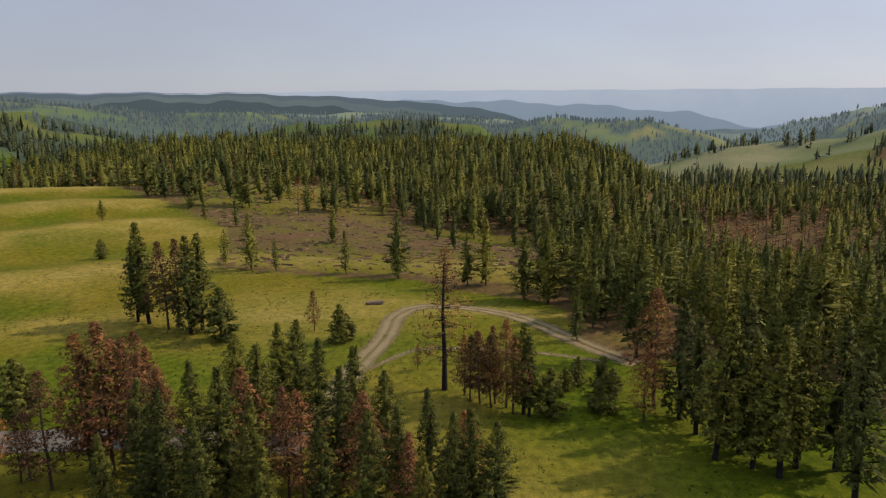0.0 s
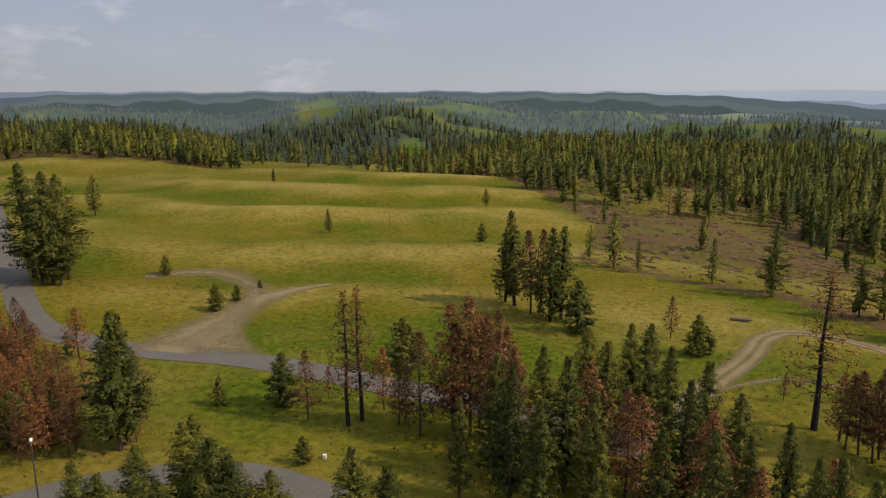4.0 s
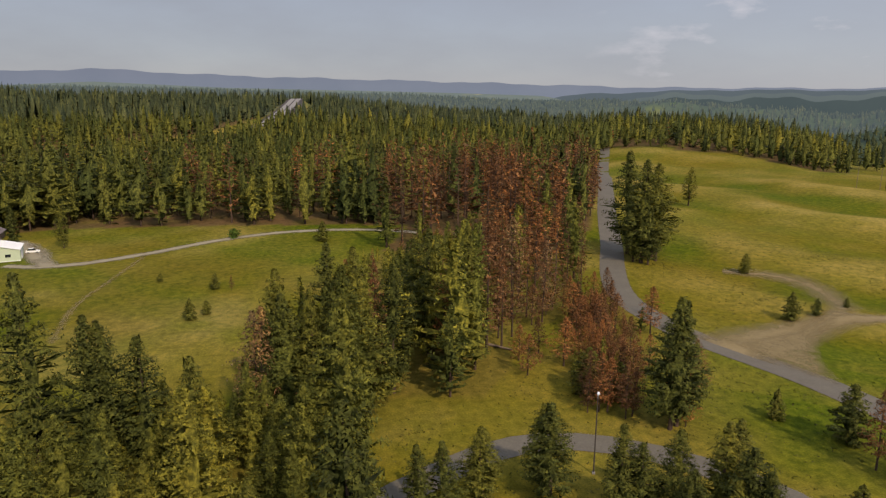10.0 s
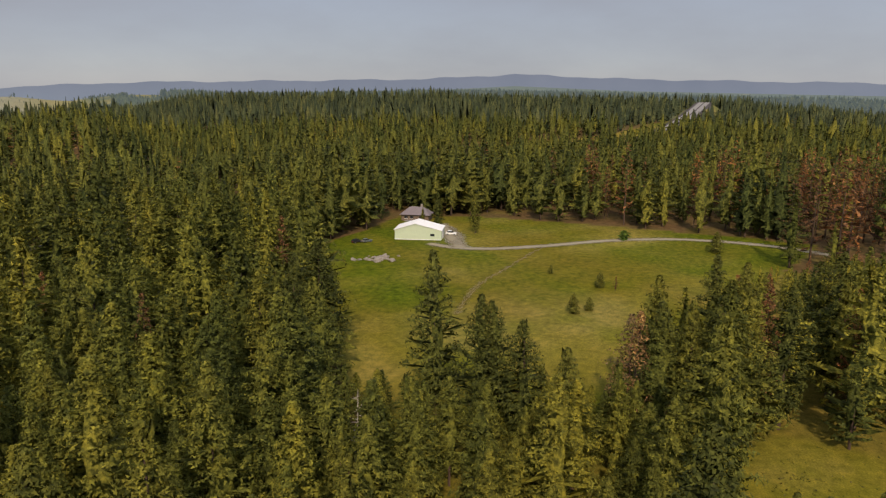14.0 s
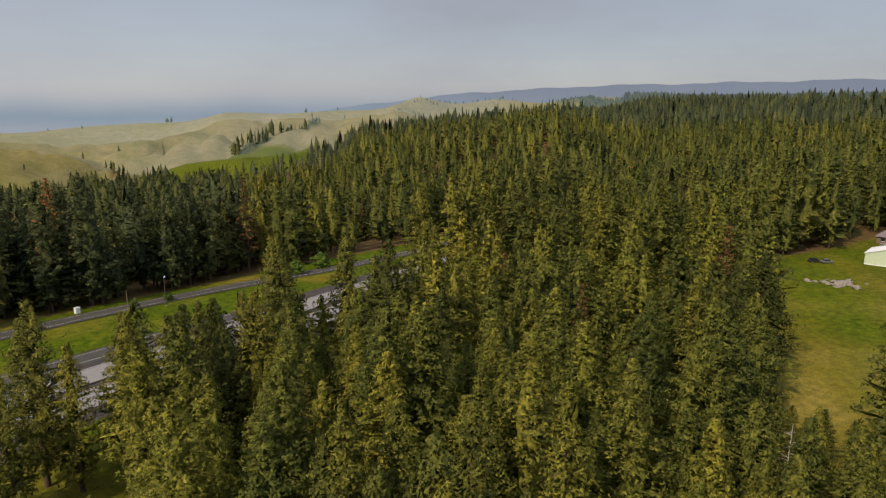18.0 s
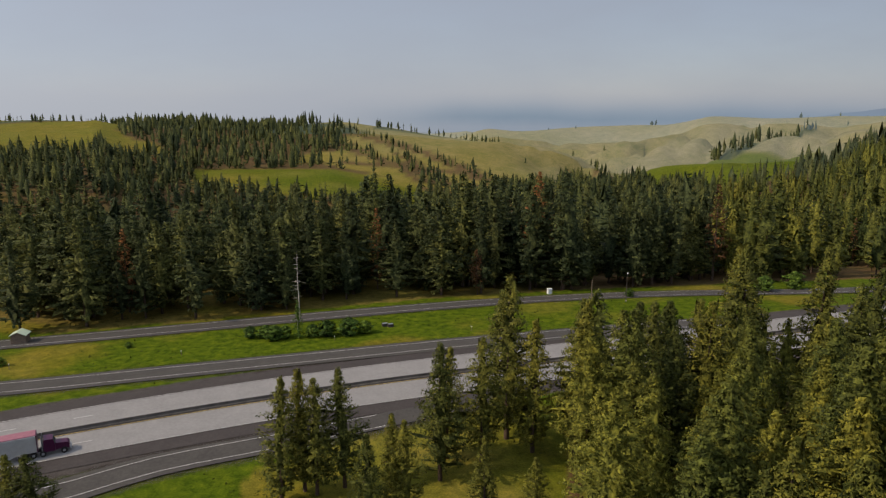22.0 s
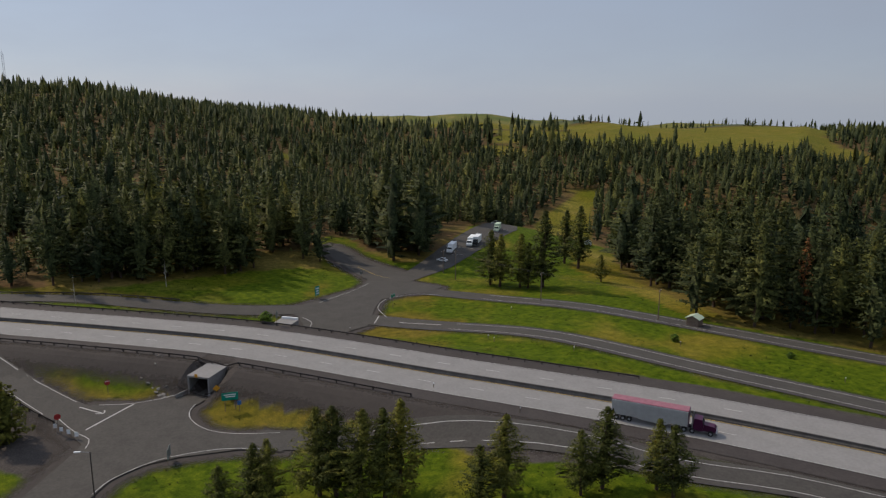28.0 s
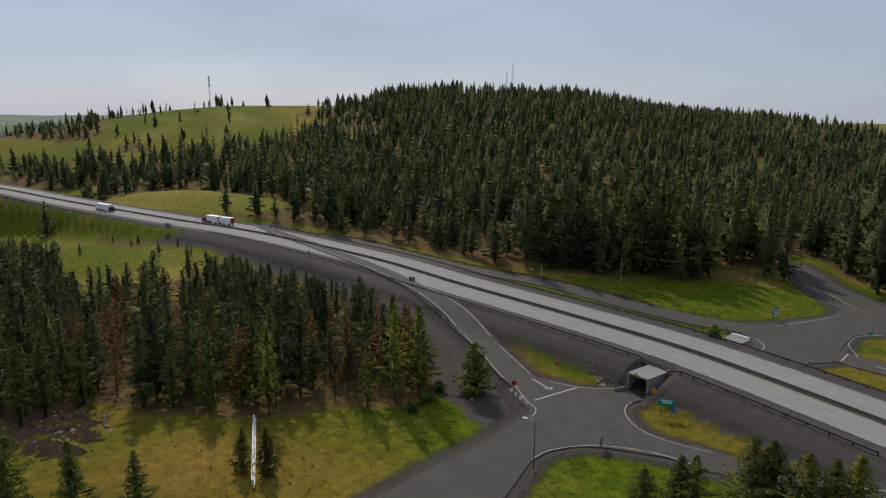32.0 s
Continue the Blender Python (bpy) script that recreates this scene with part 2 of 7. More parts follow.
def paving(name, lo, hi, wear, scale=0.25):
    m, nt, b = shader(name, 0.88)
    big, fine, speck = noise_node(nt, scale, 5), noise_node(nt, 2.0, 4), noise_node(nt, 14.0, 2)
    col = mixed(nt, 0.5, ramp(nt, big, [(0.3, lo), (0.7, hi)]), ramp(nt, fine, [(0.32, lo), (0.68, hi)]))
    col = mixed(nt, ramp(nt, speck, [(0.62, (0, 0, 0)), (0.8, (0.5, 0.5, 0.5))]), col, wear)
    nt.links.new(col, b.inputs["Base Color"])
    bumped(nt, b, speck, 0.25, 0.02)
    return m


M_GROUND = ground_material()
# ground covers of the far hills, each with haze emission added
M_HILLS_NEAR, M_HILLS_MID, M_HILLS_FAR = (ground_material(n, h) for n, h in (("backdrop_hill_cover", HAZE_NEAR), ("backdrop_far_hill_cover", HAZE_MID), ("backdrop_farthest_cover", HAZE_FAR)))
M_ASPHALT = paving("asphalt", (0.042, 0.038, 0.034), (0.074, 0.068, 0.060), (0.100, 0.093, 0.082))
M_SHOULDER = paving("dark_shoulder", (0.036, 0.030, 0.028), (0.060, 0.051, 0.047), (0.08, 0.07, 0.065))
M_CONCRETE = paving("worn_concrete", (0.190, 0.182, 0.174), (0.250, 0.240, 0.230), (0.16, 0.15, 0.145))
M_OLDROAD = paving("old_grey_road", (0.094, 0.086, 0.071), (0.138, 0.126, 0.104), (0.165, 0.15, 0.125))


def soft_dirt(name, lo, hi, stone):
    """Bare trodden ground that frays out into the grass at its edges."""
    m, nt, b = shader(name, 0.97)
    big, fine, speck = noise_node(nt, 0.12, 5), noise_node(nt, 1.1, 4), noise_node(nt, 9.0, 2)
    col = mixed(nt, 0.5, ramp(nt, big, [(0.3, lo), (0.7, hi)]), ramp(nt, fine, [(0.3, lo), (0.7, hi)]))
    col = mixed(nt, ramp(nt, speck, [(0.6, (0, 0, 0)), (0.8, (0.6, 0.6, 0.6))]), col, stone)
    nt.links.new(col, b.inputs["Base Color"])
    bumped(nt, b, fine, 0.3, 0.1)
    a = nt.nodes.new("ShaderNodeAttribute")
    a.attribute_name = "middle"
    grain = mixed(nt, 0.5, noise_node(nt, 0.22, 6, 0.7), noise_node(nt, 1.6, 4, 0.7))
    sub, mul = nt.nodes.new("ShaderNodeMath"), nt.nodes.new("ShaderNodeMath")
    sub.operation, mul.operation, mul.inputs[1].default_value, mul.use_clamp = "SUBTRACT", "MULTIPLY", 1.7, True
    nt.links.new(a.outputs["Fac"], sub.inputs[0])
    nt.links.new(grain, sub.inputs[1])
    nt.links.new(sub.outputs[0], mul.inputs[0])
    see, mx = nt.nodes.new("ShaderNodeBsdfTransparent"), nt.nodes.new("ShaderNodeMixShader")
    nt.links.new(mul.outputs[0], mx.inputs["Fac"])
    nt.links.new(see.outputs["BSDF"], mx.inputs[1])
    nt.links.new(b.outputs["BSDF"], mx.inputs[2])
    nt.links.new(mx.outputs["Shader"], nt.nodes["Material Output"].inputs["Surface"])
    return m


M_TRODDEN = soft_dirt("trodden_earth", (0.165, 0.126, 0.058), (0.240, 0.188, 0.100), (0.32, 0.27, 0.19))
M_DARKGRAVEL = soft_dirt("dark_roadside_gravel", (0.036, 0.030, 0.027), (0.060, 0.051, 0.045), (0.10, 0.09, 0.08))
M_GRAVELWAY = soft_dirt("pale_gravel", (0.20, 0.175, 0.120), (0.27, 0.24, 0.170), (0.32, 0.29, 0.22))
M_PAINT = plain("road_paint_white", (0.42, 0.41, 0.39), 0.8, 0, 2.0, 0.2)
M_YELLOW = plain("road_paint_yellow", (0.42, 0.30, 0.08), 0.8, 0, 2.0, 0.2)
M_STEEL = plain("galvanised_steel", (0.30, 0.31, 0.32), 0.55, 0.7, 2.0, 0.2)
M_RUST = plain("weathered_rail", (0.065, 0.055, 0.050), 0.7, 0.2, 2.0, 0.3)
M_WOOD = plain("weathered_timber", (0.16, 0.12, 0.09), 0.9, 0, 2.5, 0.35)
M_WHITE = plain("white_paint", (0.78, 0.79, 0.79), 0.45, 0, 1.2, 0.06)
M_CREAM = plain("pale_green_siding", (0.46, 0.54, 0.40), 0.55, 0, 1.2, 0.08)
M_ROOFGREY = plain("grey_shingles", (0.16, 0.14, 0.15), 0.9, 0, 2.5, 0.25)
M_BLACK = plain("black_rubber", (0.018, 0.018, 0.018), 0.8, 0, 4.0, 0.3)
M_PURPLE = plain("purple_paint", (0.060, 0.010, 0.040), 0.3, 0.1, 2.0, 0.15)
M_TARP = plain("faded_pink_tarp", (0.27, 0.115, 0.145), 0.85, 0, 1.0, 0.2)
M_ALU = plain("corrugated_aluminium", (0.55, 0.57, 0.58), 0.45, 0.5, 1.0, 0.12)
M_REDPAINT = plain("red_paint", (0.34, 0.03, 0.03), 0.4, 0, 2.0, 0.2)
M_SIGNGREEN = plain("green_sign", (0.0, 0.22, 0.16), 0.5, 0, 1.0, 0.1)
M_SIGNBLUE = plain("blue_sign", (0.05, 0.16, 0.40), 0.5, 0, 1.0, 0.1)
M_SIGNBACK = plain("sign_back", (0.20, 0.23, 0.22), 0.5, 0.5, 1.0, 0.15)
M_GLASS = plain("dark_glass", (0.02, 0.025, 0.03), 0.08, 0, 1.0, 0.1)
M_ROCK = plain("pale_rock", (0.24, 0.215, 0.185), 0.95, 0, 0.6, 0.35)
M_ORANGE = plain("amber_sign", (0.55, 0.26, 0.02), 0.5, 0, 1.0, 0.1)


# ---- the lie of the land ----
def polar(az, r):
    return -r * math.sin(radians(az)), r * math.cos(radians(az))


def smooth(a, b, v):
    t = np.clip((v - a) / (b - a), 0, 1)
    return t * t * (3 - 2 * t)


def spline(pts, step=6.0):
    """A smooth line through points, resampled at even steps."""
    p = np.array(pts, float)
    q = np.vstack([2 * p[0] - p[1], p, 2 * p[-1] - p[-2]])
    out = []
    for i in range(1, len(q) - 2):
        n = max(2, int(np.linalg.norm(q[i + 1][:2] - q[i][:2]) / step))
        for t in np.arange(n) / n:
            a, b, c, d = q[i - 1], q[i], q[i + 1], q[i + 2]
            out.append(0.5 * (2 * b + (c - a) * t + (2 * a - 5 * b + 4 * c - d) * t * t + (3 * b - a - 3 * c + d) * t ** 3))
    out.append(p[-1])
    return np.array(out)


def near_line(x, y, line):
    """Distance to a line, signed side and the height along it."""
    best, high = np.full(x.shape, 1e9), np.zeros(x.shape)
    for a, b in zip(line[:-1], line[1:]):
        d = b[:2] - a[:2]
        t = np.clip(((x - a[0]) * d[0] + (y - a[1]) * d[1]) / (d @ d + 1e-9), 0, 1)
        e = np.hypot(x - a[0] - t * d[0], y - a[1] - t * d[1])
        k = e < best
        best = np.where(k, e, best)
        if len(a) > 2:
            high = np.where(k, a[2] + t * (b[2] - a[2]), high)
    return best, high


def inside(x, y, poly):
    hit = np.zeros(x.shape, bool)
    for (x0, y0), (x1, y1) in zip(poly, poly[1:] + poly[:1]):
        if y0 != y1:
            hit ^= ((y0 > y) != (y1 > y)) & (x < (x1 - x0) * (y - y0) / (y1 - y0) + x0)
    return hit


def wander(x, y, size, seed=0.0):
    """A cheap smooth noise in -1..1."""
    s = seed * 7.31
    return (np.sin(x / size + 1.7 * np.sin(y / size * 0.7 + s) + s) + np.sin(y / size * 1.13 + 1.3 * np.sin(x / size * 0.9 - s) + 2 * s)
            + 0.6 * np.sin((x + y) / size * 2.1 + s * 3) + 0.6 * np.sin((x - y) / size * 2.3 - s)) / 3.2


# azimuth, distance, height, spread along and across
HILLS = [(263, 1080, 54, 330, 215), (283, 1150, 50, 250, 210), (225, 1480, 42, 260, 560), (5, 560, 30, 160, 230), (-8, 640, 30, 140, 120), (212, 660, -26, 200, 260), (191, 500, -34, 190, 230), (100, 2700, 56, 1250, 1300), (97, 600, -20, 150, 420), (36, 2900, 58, 420, 420),
         (35, 1550, -75, 380, 800), (166, 720, -60, 230, 230), (168, 1250, -75, 280, 460), (140, 2300, 34, 480, 420), (172, 2100, -75, 500, 460), (-20, 640, -88, 230, 240),
         (-4, 1500, -75, 400, 450), (12, 2500, 10, 500, 500), (-28, 1160, 60, 170, 200), (-8, 2050, 25, 250, 330), (-22, 2600, -130, 800, 430), (300, 1900, -40, 600, 500), (-17, 1800, 125, 190, 260)]
# the far skyline: azimuth and degrees above eye level
SKYLINE = [(-35, 0.1), (-20, 0.2), (0, 0.5), (30, 0.55), (60, 0.55), (75, 0.9), (92, 1.15), (101, 1.5), (108, 1.1), (130, 0.75), (145, 0.35),
           (152, -0.6), (175, -0.9), (200, -0.9), (260, -0.8), (300, -0.9), (325, 0.1)]
# ridge lines beyond the near woods: slope towards and away from the eye, and (azimuth, distance, degrees above eye level) along the crest
RIDGES = [
    (0.0, 0.30, [(-30, 360, -17.0), (-24, 400, -14.5), (-20, 480, -11.8), (-18, 580, -9.4), (-16.5, 700, -7.2), (-14, 800, -5.6), (-10, 850, -4.3), (0, 850, -4.5), (8, 900, -4.2), (21, 900, -3.9), (28, 900, -4.6), (32, 800, -5.2), (38, 620, -5.4), (45, 700, -4.8), (49, 1000, -3.1), (53, 1100, -2.5), (66, 1200, -1.9)]),
    (0.055, 0.05, [(-40, 900, -7.0), (-30, 900, -7.1), (-22, 900, -7.4), (-17, 900, -7.9), (-13, 920, -9.0)]),
    (0.14, 0.25, [(-42, 1500, -2.0), (-32, 1500, -2.5), (-27, 1500, -3.1), (-22, 1500, -3.8), (-16.5, 1550, -5.4), (-13, 1600, -6.6)]),
    (0.20, 0.3, [(-42, 2700, -0.3), (-32, 2700, -1.0), (-27, 2700, -1.9), (-22.5, 2700, -3.3), (-19, 2700, -4.8)]),
    (0.24, 0.3, [(-27, 2300, -5.6), (-23, 2300, -4.0), (-20, 2300, -3.2), (-16, 2300, -2.2), (-12, 2300, -1.9), (-8, 2300, -1.9), (-3.5, 2300, -2.7), (2, 2350, -3.6)]),
    (0.16, 0.2, [(-6, 1750, -4.2), (-3, 1750, -2.5), (1, 1750, -2.0), (13.5, 1750, -2.0), (17, 1750, -2.8)]),
    (0.15, 0.2, [(-2, 2700, -1.5), (12, 2600, -1.4), (16, 2250, -1.25), (22, 2100, -1.1), (26, 2000, -0.7), (30, 1950, -0.2), (34, 1950, 0.2), (37, 1950, -0.1), (41, 1950, -0.6), (45, 2000, -1.0), (50, 2100, -1.1), (60, 2300, -0.4), (68, 2500, 0.0)]),
    (0.0, 0.10, [(125, 1100, -1.7), (131, 1100, -2.0), (134, 1100, -2.2), (138, 1100, -2.6), (142, 1100, -2.9), (147, 1100, -3.5), (149, 1080, -3.8), (151, 1000, -5.8), (155, 900, -7.6), (158, 820, -8.2), (166, 600, -8.8), (176, 560, -9.2)]),
    (0.11, 0.2, [(122, 2700, -0.15), (133, 2500, -0.4), (139, 2300, -0.35), (145, 2100, -0.4), (148, 2000, -0.75), (151, 1950, -1.15), (155, 1900, -1.5), (164, 1900, -2.0), (169, 1900, -2.4), (175, 1900, -2.75), (181, 1900, -3.4)]),
    (0.06, 0.1, [(150, 1300, -4.0), (153, 1250, -4.1), (157, 1200, -4.7), (162, 1150, -5.6), (165, 1100, -6.6)]),
    (0.10, 0.15, [(168, 1250, -5.2), (172, 1300, -3.9), (175, 1350, -3.25), (179, 1350, -2.95), (183, 1350, -2.65), (187, 1350, -2.45), (196, 1350, -2.2), (205, 1300, -1.65)]),
    (0.13, 0.12, [(178, 840, -10.0), (181, 860, -8.3), (184, 880, -6.9), (188, 890, -5.8), (196, 890, -5.7), (200, 880, -6.2), (206, 860, -8.0)]),
    (0.072, 0.1, [(205, 1300, -1.65), (214, 1300, -1.5), (222, 1300, -1.5), (228, 1300, -1.45), (235, 1300, -1.5), (243, 1250, -1.5), (250, 1200, -0.9)]),
]
HIGHWAY = spline([(520, 330, 0), (477, 273, 0), (427, 213, 0), (363, 130, 0), (324, 76, 0), (270, 20, 0), (228, -14, 0), (196, -41, 0), (167, -64, 0), (142, -79, 0), (118, -92, 0),
                  (97, -104, 0), (73, -117, 0), (42, -131, 0), (10, -143, 0), (-29, -155, 0), (-65, -166, 0), (-111, -180, 0), (-170, -195, 0), (-270, -215, -3),
                  (-420, -235, -11), (-600, -215, -15), (-740, -130, -7), (-860, -20, 6), (-1100, 35, 25), (-1500, 85, 46)], 8)
RAMP_E = spline([(340, 78, 0), (294, 44, -0.6), (254, 17, -1.6), (229, 3, -2.4), (204, -9, -3.2), (181, -17, -4.0), (160, -23, -4.8), (146, -28, -5.0)], 4)
FRONTAGE = spline([(318, 44, -2), (296, 22, -2), (276, 6, -2), (260, -9, -2.4), (250, -19, -2.6), (240, -33, -3), (230, -49, -3.4), (219, -66, -3.6), (208, -81, -3.8), (194, -102, -4)], 5)


def swell(x, y):
    """How strongly the meadow rolls."""
    return np.clip(0.55 + 0.8 * wander(x, y, 62, 41) + 0.3 * wander(x, y, 23, 43), 0.0, 1.25)


def far_land(a, r, floor=-170.0):
    """The smooth upper hull of the ridges, by azimuth and distance."""
    total = np.exp(np.full(r.shape, floor / 7.0))
    for near, far, pts in RIDGES:
        az, rr, el = (np.array(c, float) for c in zip(*pts))
        d = r - np.interp(a, az, rr)
        top = EYE + np.interp(a, az, rr) * np.tan(np.radians(np.interp(a, az, el))) - 9.0 * (np.clip(az[0] - a, 0, 30) + np.clip(a - az[-1], 0, 30))
        total = total + np.exp(np.clip((top - np.where(d < 0, near, far) * (np.sqrt(d * d + 3600) - 60)) / 7.0, -60, 60))
    return 7.0 * np.log(total)


def high(x, y):
    r = np.hypot(x, y)
    z = np.zeros(x.shape)
    for az, d, hh, sr, st in HILLS:
        cx, cy = polar(az, d)
        a = radians(az)
        dr, dt = -(x - cx) * math.sin(a) + (y - cy) * math.cos(a), (x - cx) * math.cos(a) + (y - cy) * math.sin(a)
        z = z + hh * np.exp(-0.5 * ((dr / sr) ** 2 + (dt / st) ** 2))
    z *= smooth(140, 430, r)
    z += smooth(450, 1500, r) * (5 * wander(x, y, 110, 1) + 8 * wander(x, y, 260, 2))
    az = np.degrees(np.arctan2(-x, y))
    az = np.where(az < -35, az + 360, az)
    sky = np.interp(az, [a for a, _ in SKYLINE], [e for _, e in SKYLINE])
    z = z + (EYE + r * np.tan(np.radians(sky - 0.9)) - z) * smooth(3200, 4400, r)
    # the canyons and ridges round about
    a = np.where(az > 300, az - 360, az)
    north = (1 - smooth(58, 68, a)) * smooth(-60, -44, a)
    start = np.interp(a, [-35, -17, -8, 20, 62], [165, 190, 320, 420, 560])
    south = smooth(126, 134, az) * (1 - smooth(240, 250, az))
    part_far = north * smooth(start, start + 210, r) + south * smooth(430, 700, r)
    relief = smooth(1000, 1400, r) * (10 * wander(x, y, 105, 14) + 14 * (1 - 2.2 * np.abs(wander(x, y, 170, 21))) - 8)
    gully = south * smooth(950, 1200, r) * (30 * np.exp(-(wander(x, y, 95, 33) / 0.16) ** 2) + 14 * np.exp(-(wander(x, y, 48, 37) / 0.18) ** 2) - 6) * (1 - smooth(1600, 1850, r)) * (1 - smooth(168, 175, az))
    z = z + (np.where(north > 0.001, far_land(a, r), far_land(az, r)) + relief - gully - z) * part_far
    # the eastern skyline
    z += r * np.tan(np.radians(np.interp(az, [237, 242, 248, 254, 259, 263, 268, 272, 276, 281, 285, 289, 293, 300, 310], [0, 0.5, 0.2, 0.55, 0.6, -0.1, 0, -0.25, -0.4, 0.1, 0.55, 0.8, 0.95, 0.6, 0]))) * np.exp(-((r - 1120) / 330) ** 2)
    # the cut bank across the highway
    kx, ky = (x - 432) * 0.61 + (y - 142) * 0.79, (x - 432) * 0.79 - (y - 142) * 0.61
    z += 10 * np.exp(-0.5 * ((kx / 62) ** 2 + (ky / 19) ** 2))
    # swells of the open meadow
    meadow = smooth(-25, 0, az) * (1 - smooth(58, 70, az)) * smooth(150, 240, r)
    z += meadow * 2.0 * swell(x, y) * np.sin((0.97 * y - 0.25 * x) / 12.5 + 1.6 * np.sin(x / 60) + 1.5 * wander(x, y, 45, 7)) * (1 - smooth(600, 800, r))
    # the sunk junctions on both sides of the underpass
    z += -5.0 * np.exp(-(np.hypot(x - 140, y + 30) / 78) ** 4) - 4.0 * np.exp(-(np.hypot(x - 205, y + 120) / 66) ** 4)
    z += -7.0 * np.exp(-(np.hypot(x - 215, y - 85) / 75) ** 4)
    z += 11 * np.exp(-((x - 268) ** 2 + (y + 255) ** 2) / 3600)
    # graded lines: the ramp, then the highway bank
    d, g = near_line(x, y, RAMP_E)
    z = g + (z - g) * smooth(7, 20, d)
    d, g = near_line(x, y, HIGHWAY)
    bank = g + (z - g) * smooth(15.5, 27, d)
    # the cut in front of the underpass and at its far end
    ux, uy = 0.60, -0.80
    along, side = (x - 150) * ux + (y + 49) * uy, (x - 150) * uy - (y + 49) * ux
    cut = (1 - smooth(3.2, 5.2, np.abs(side))) * (1 - smooth(5.5, 8.5, along)) * smooth(-14, -6, along)
    z = bank + (np.minimum(z, -5.0) - bank) * cut * (d < 40)
    return z


def high1(x, y):
    return float(high(np.array([float(x)]), np.array([float(y)]))[0])


# ---- open ground and woods ----
MEADOW = [(-640, 345), (-606, 308), (-430, 220), (-315, 160), (-255, 126), (-236, 116), (-206, 102), (-179, 88), (-167, 74), (-159, 60), (-139, 52), (-128, 43), (-128, 33), (-132, 25),
          (-112, 10), (-96, 10), (-84, 20), (-62, 50), (-40, 60), (-25, 64), (10, 66), (50, 72), (80, 92), (86, 115), (80, 138), (64, 154), (41, 153), (33, 168), (35, 197),
          (29, 210), (8, 224), (-9, 240), (-45, 245), (-83, 252), (-104, 335), (-157, 395), (-225, 470), (-272, 445), (-337, 455), (-385, 471), (-441, 425), (-541, 412), (-620, 345)]
CLEARCUT = [(-157, 412), (-104, 335), (-83, 257), (-46, 249), (-13, 247), (9, 237), (38, 223), (30, 300), (90, 322), (34, 357), (-10, 379), (-60, 470), (-92, 517), (-157, 543)]
BARNYARD = [(-212, -115), (-255, -124), (-273, -120), (-322, -116), (-326, -73), (-321, -37), (-313, 7), (-308, 38), (-300, 62), (-284, 58), (-256, 44), (-214, 28), (-175, 14), (-145, 0), (-126, -9), (-115, -14), (-112, -45),
            (-128, -58), (-150, -76), (-183, -94)]
CORRIDOR = [(-230, -200), (-111, -160), (-60, -146), (-29, -134), (10, -121), (31, -104), (28, -92), (40, -65), (70, -35), (82, -10), (90, 25), (98, 65), (115, 88), (127, 81),
            (143, 72), (135, 51), (137, 34), (141, 22), (143, 6), (151, -4), (169, -6), (201, -4), (216, 8), (250, 40), (308, 98), (350, 150), (420, 240), (520, 360), (560, 330), (470, 235)]
CORRIDOR += [(400, 140), (350, 75), (300, 15), (262, -24), (237, -57), (232, -87), (237, -128), (262, -140), (285, -150), (292, -160), (282, -166), (260, -160), (233, -160), (228, -172),
             (240, -190), (266, -226), (275, -262), (262, -268), (291, -324), (295, -361), (262, -352), (212, -247), (184, -210), (162, -201), (116, -181), (103, -179), (74, -187), (30, -203)]
CORRIDOR += [(-7, -217), (-43, -226), (-112, -243), (-230, -270)]
LAWN = [(262, -24), (244, -48), (247, -75), (250, -100), (248, -122), (238, -138), (205, -124), (196, -104), (228, -60), (250, -22)]
CLEAR_N = [(30, 262), (70, 258), (112, 250), (150, 290), (98, 328), (73, 338), (23, 376), (-10, 379), (20, 300)]
BURNT = [(-181, 88), (-157, 98), (-111, 69), (-123, 61), (-134, 63), (-166, 77)]
SOUTH_FIELD = [(194, -171), (240, -222), (285, -274), (383, -401), (420, -483), (414, -509), (337, -401), (238, -301), (161, -215), (126, -196), (101, -187), (140, -165)]
FAR_MEADOW = [polar(a, r) for a, r in ((151.5, 1400), (152.5, 1080), (157, 960), (163, 900), (163.8, 1230), (157, 1390))]
PASTURE = [polar(a, r) for a, r in ((199, 790), (198.5, 885), (190, 905), (184, 895), (180.5, 850), (180.5, 770), (190, 730))]
GLADE = [(-477, -640), (-510, -590), (-540, -625), (-500, -660)]
GAP_E = [(230, 119), (262, 118), (325, 112), (337, 121), (271, 137)]


# strings of trees down the bare spurs
SPURS = [[np.array(polar(a, r)) for a, r in line] for line in (((190, 1290), (186, 1080), (182, 960), (179, 900)), ((188, 1340), (183, 1190), (179, 1050), (176, 960)), ((187, 1360), (180, 1350), (175, 1340)), ((160, 1250), (156, 1480), (152, 1700)))]


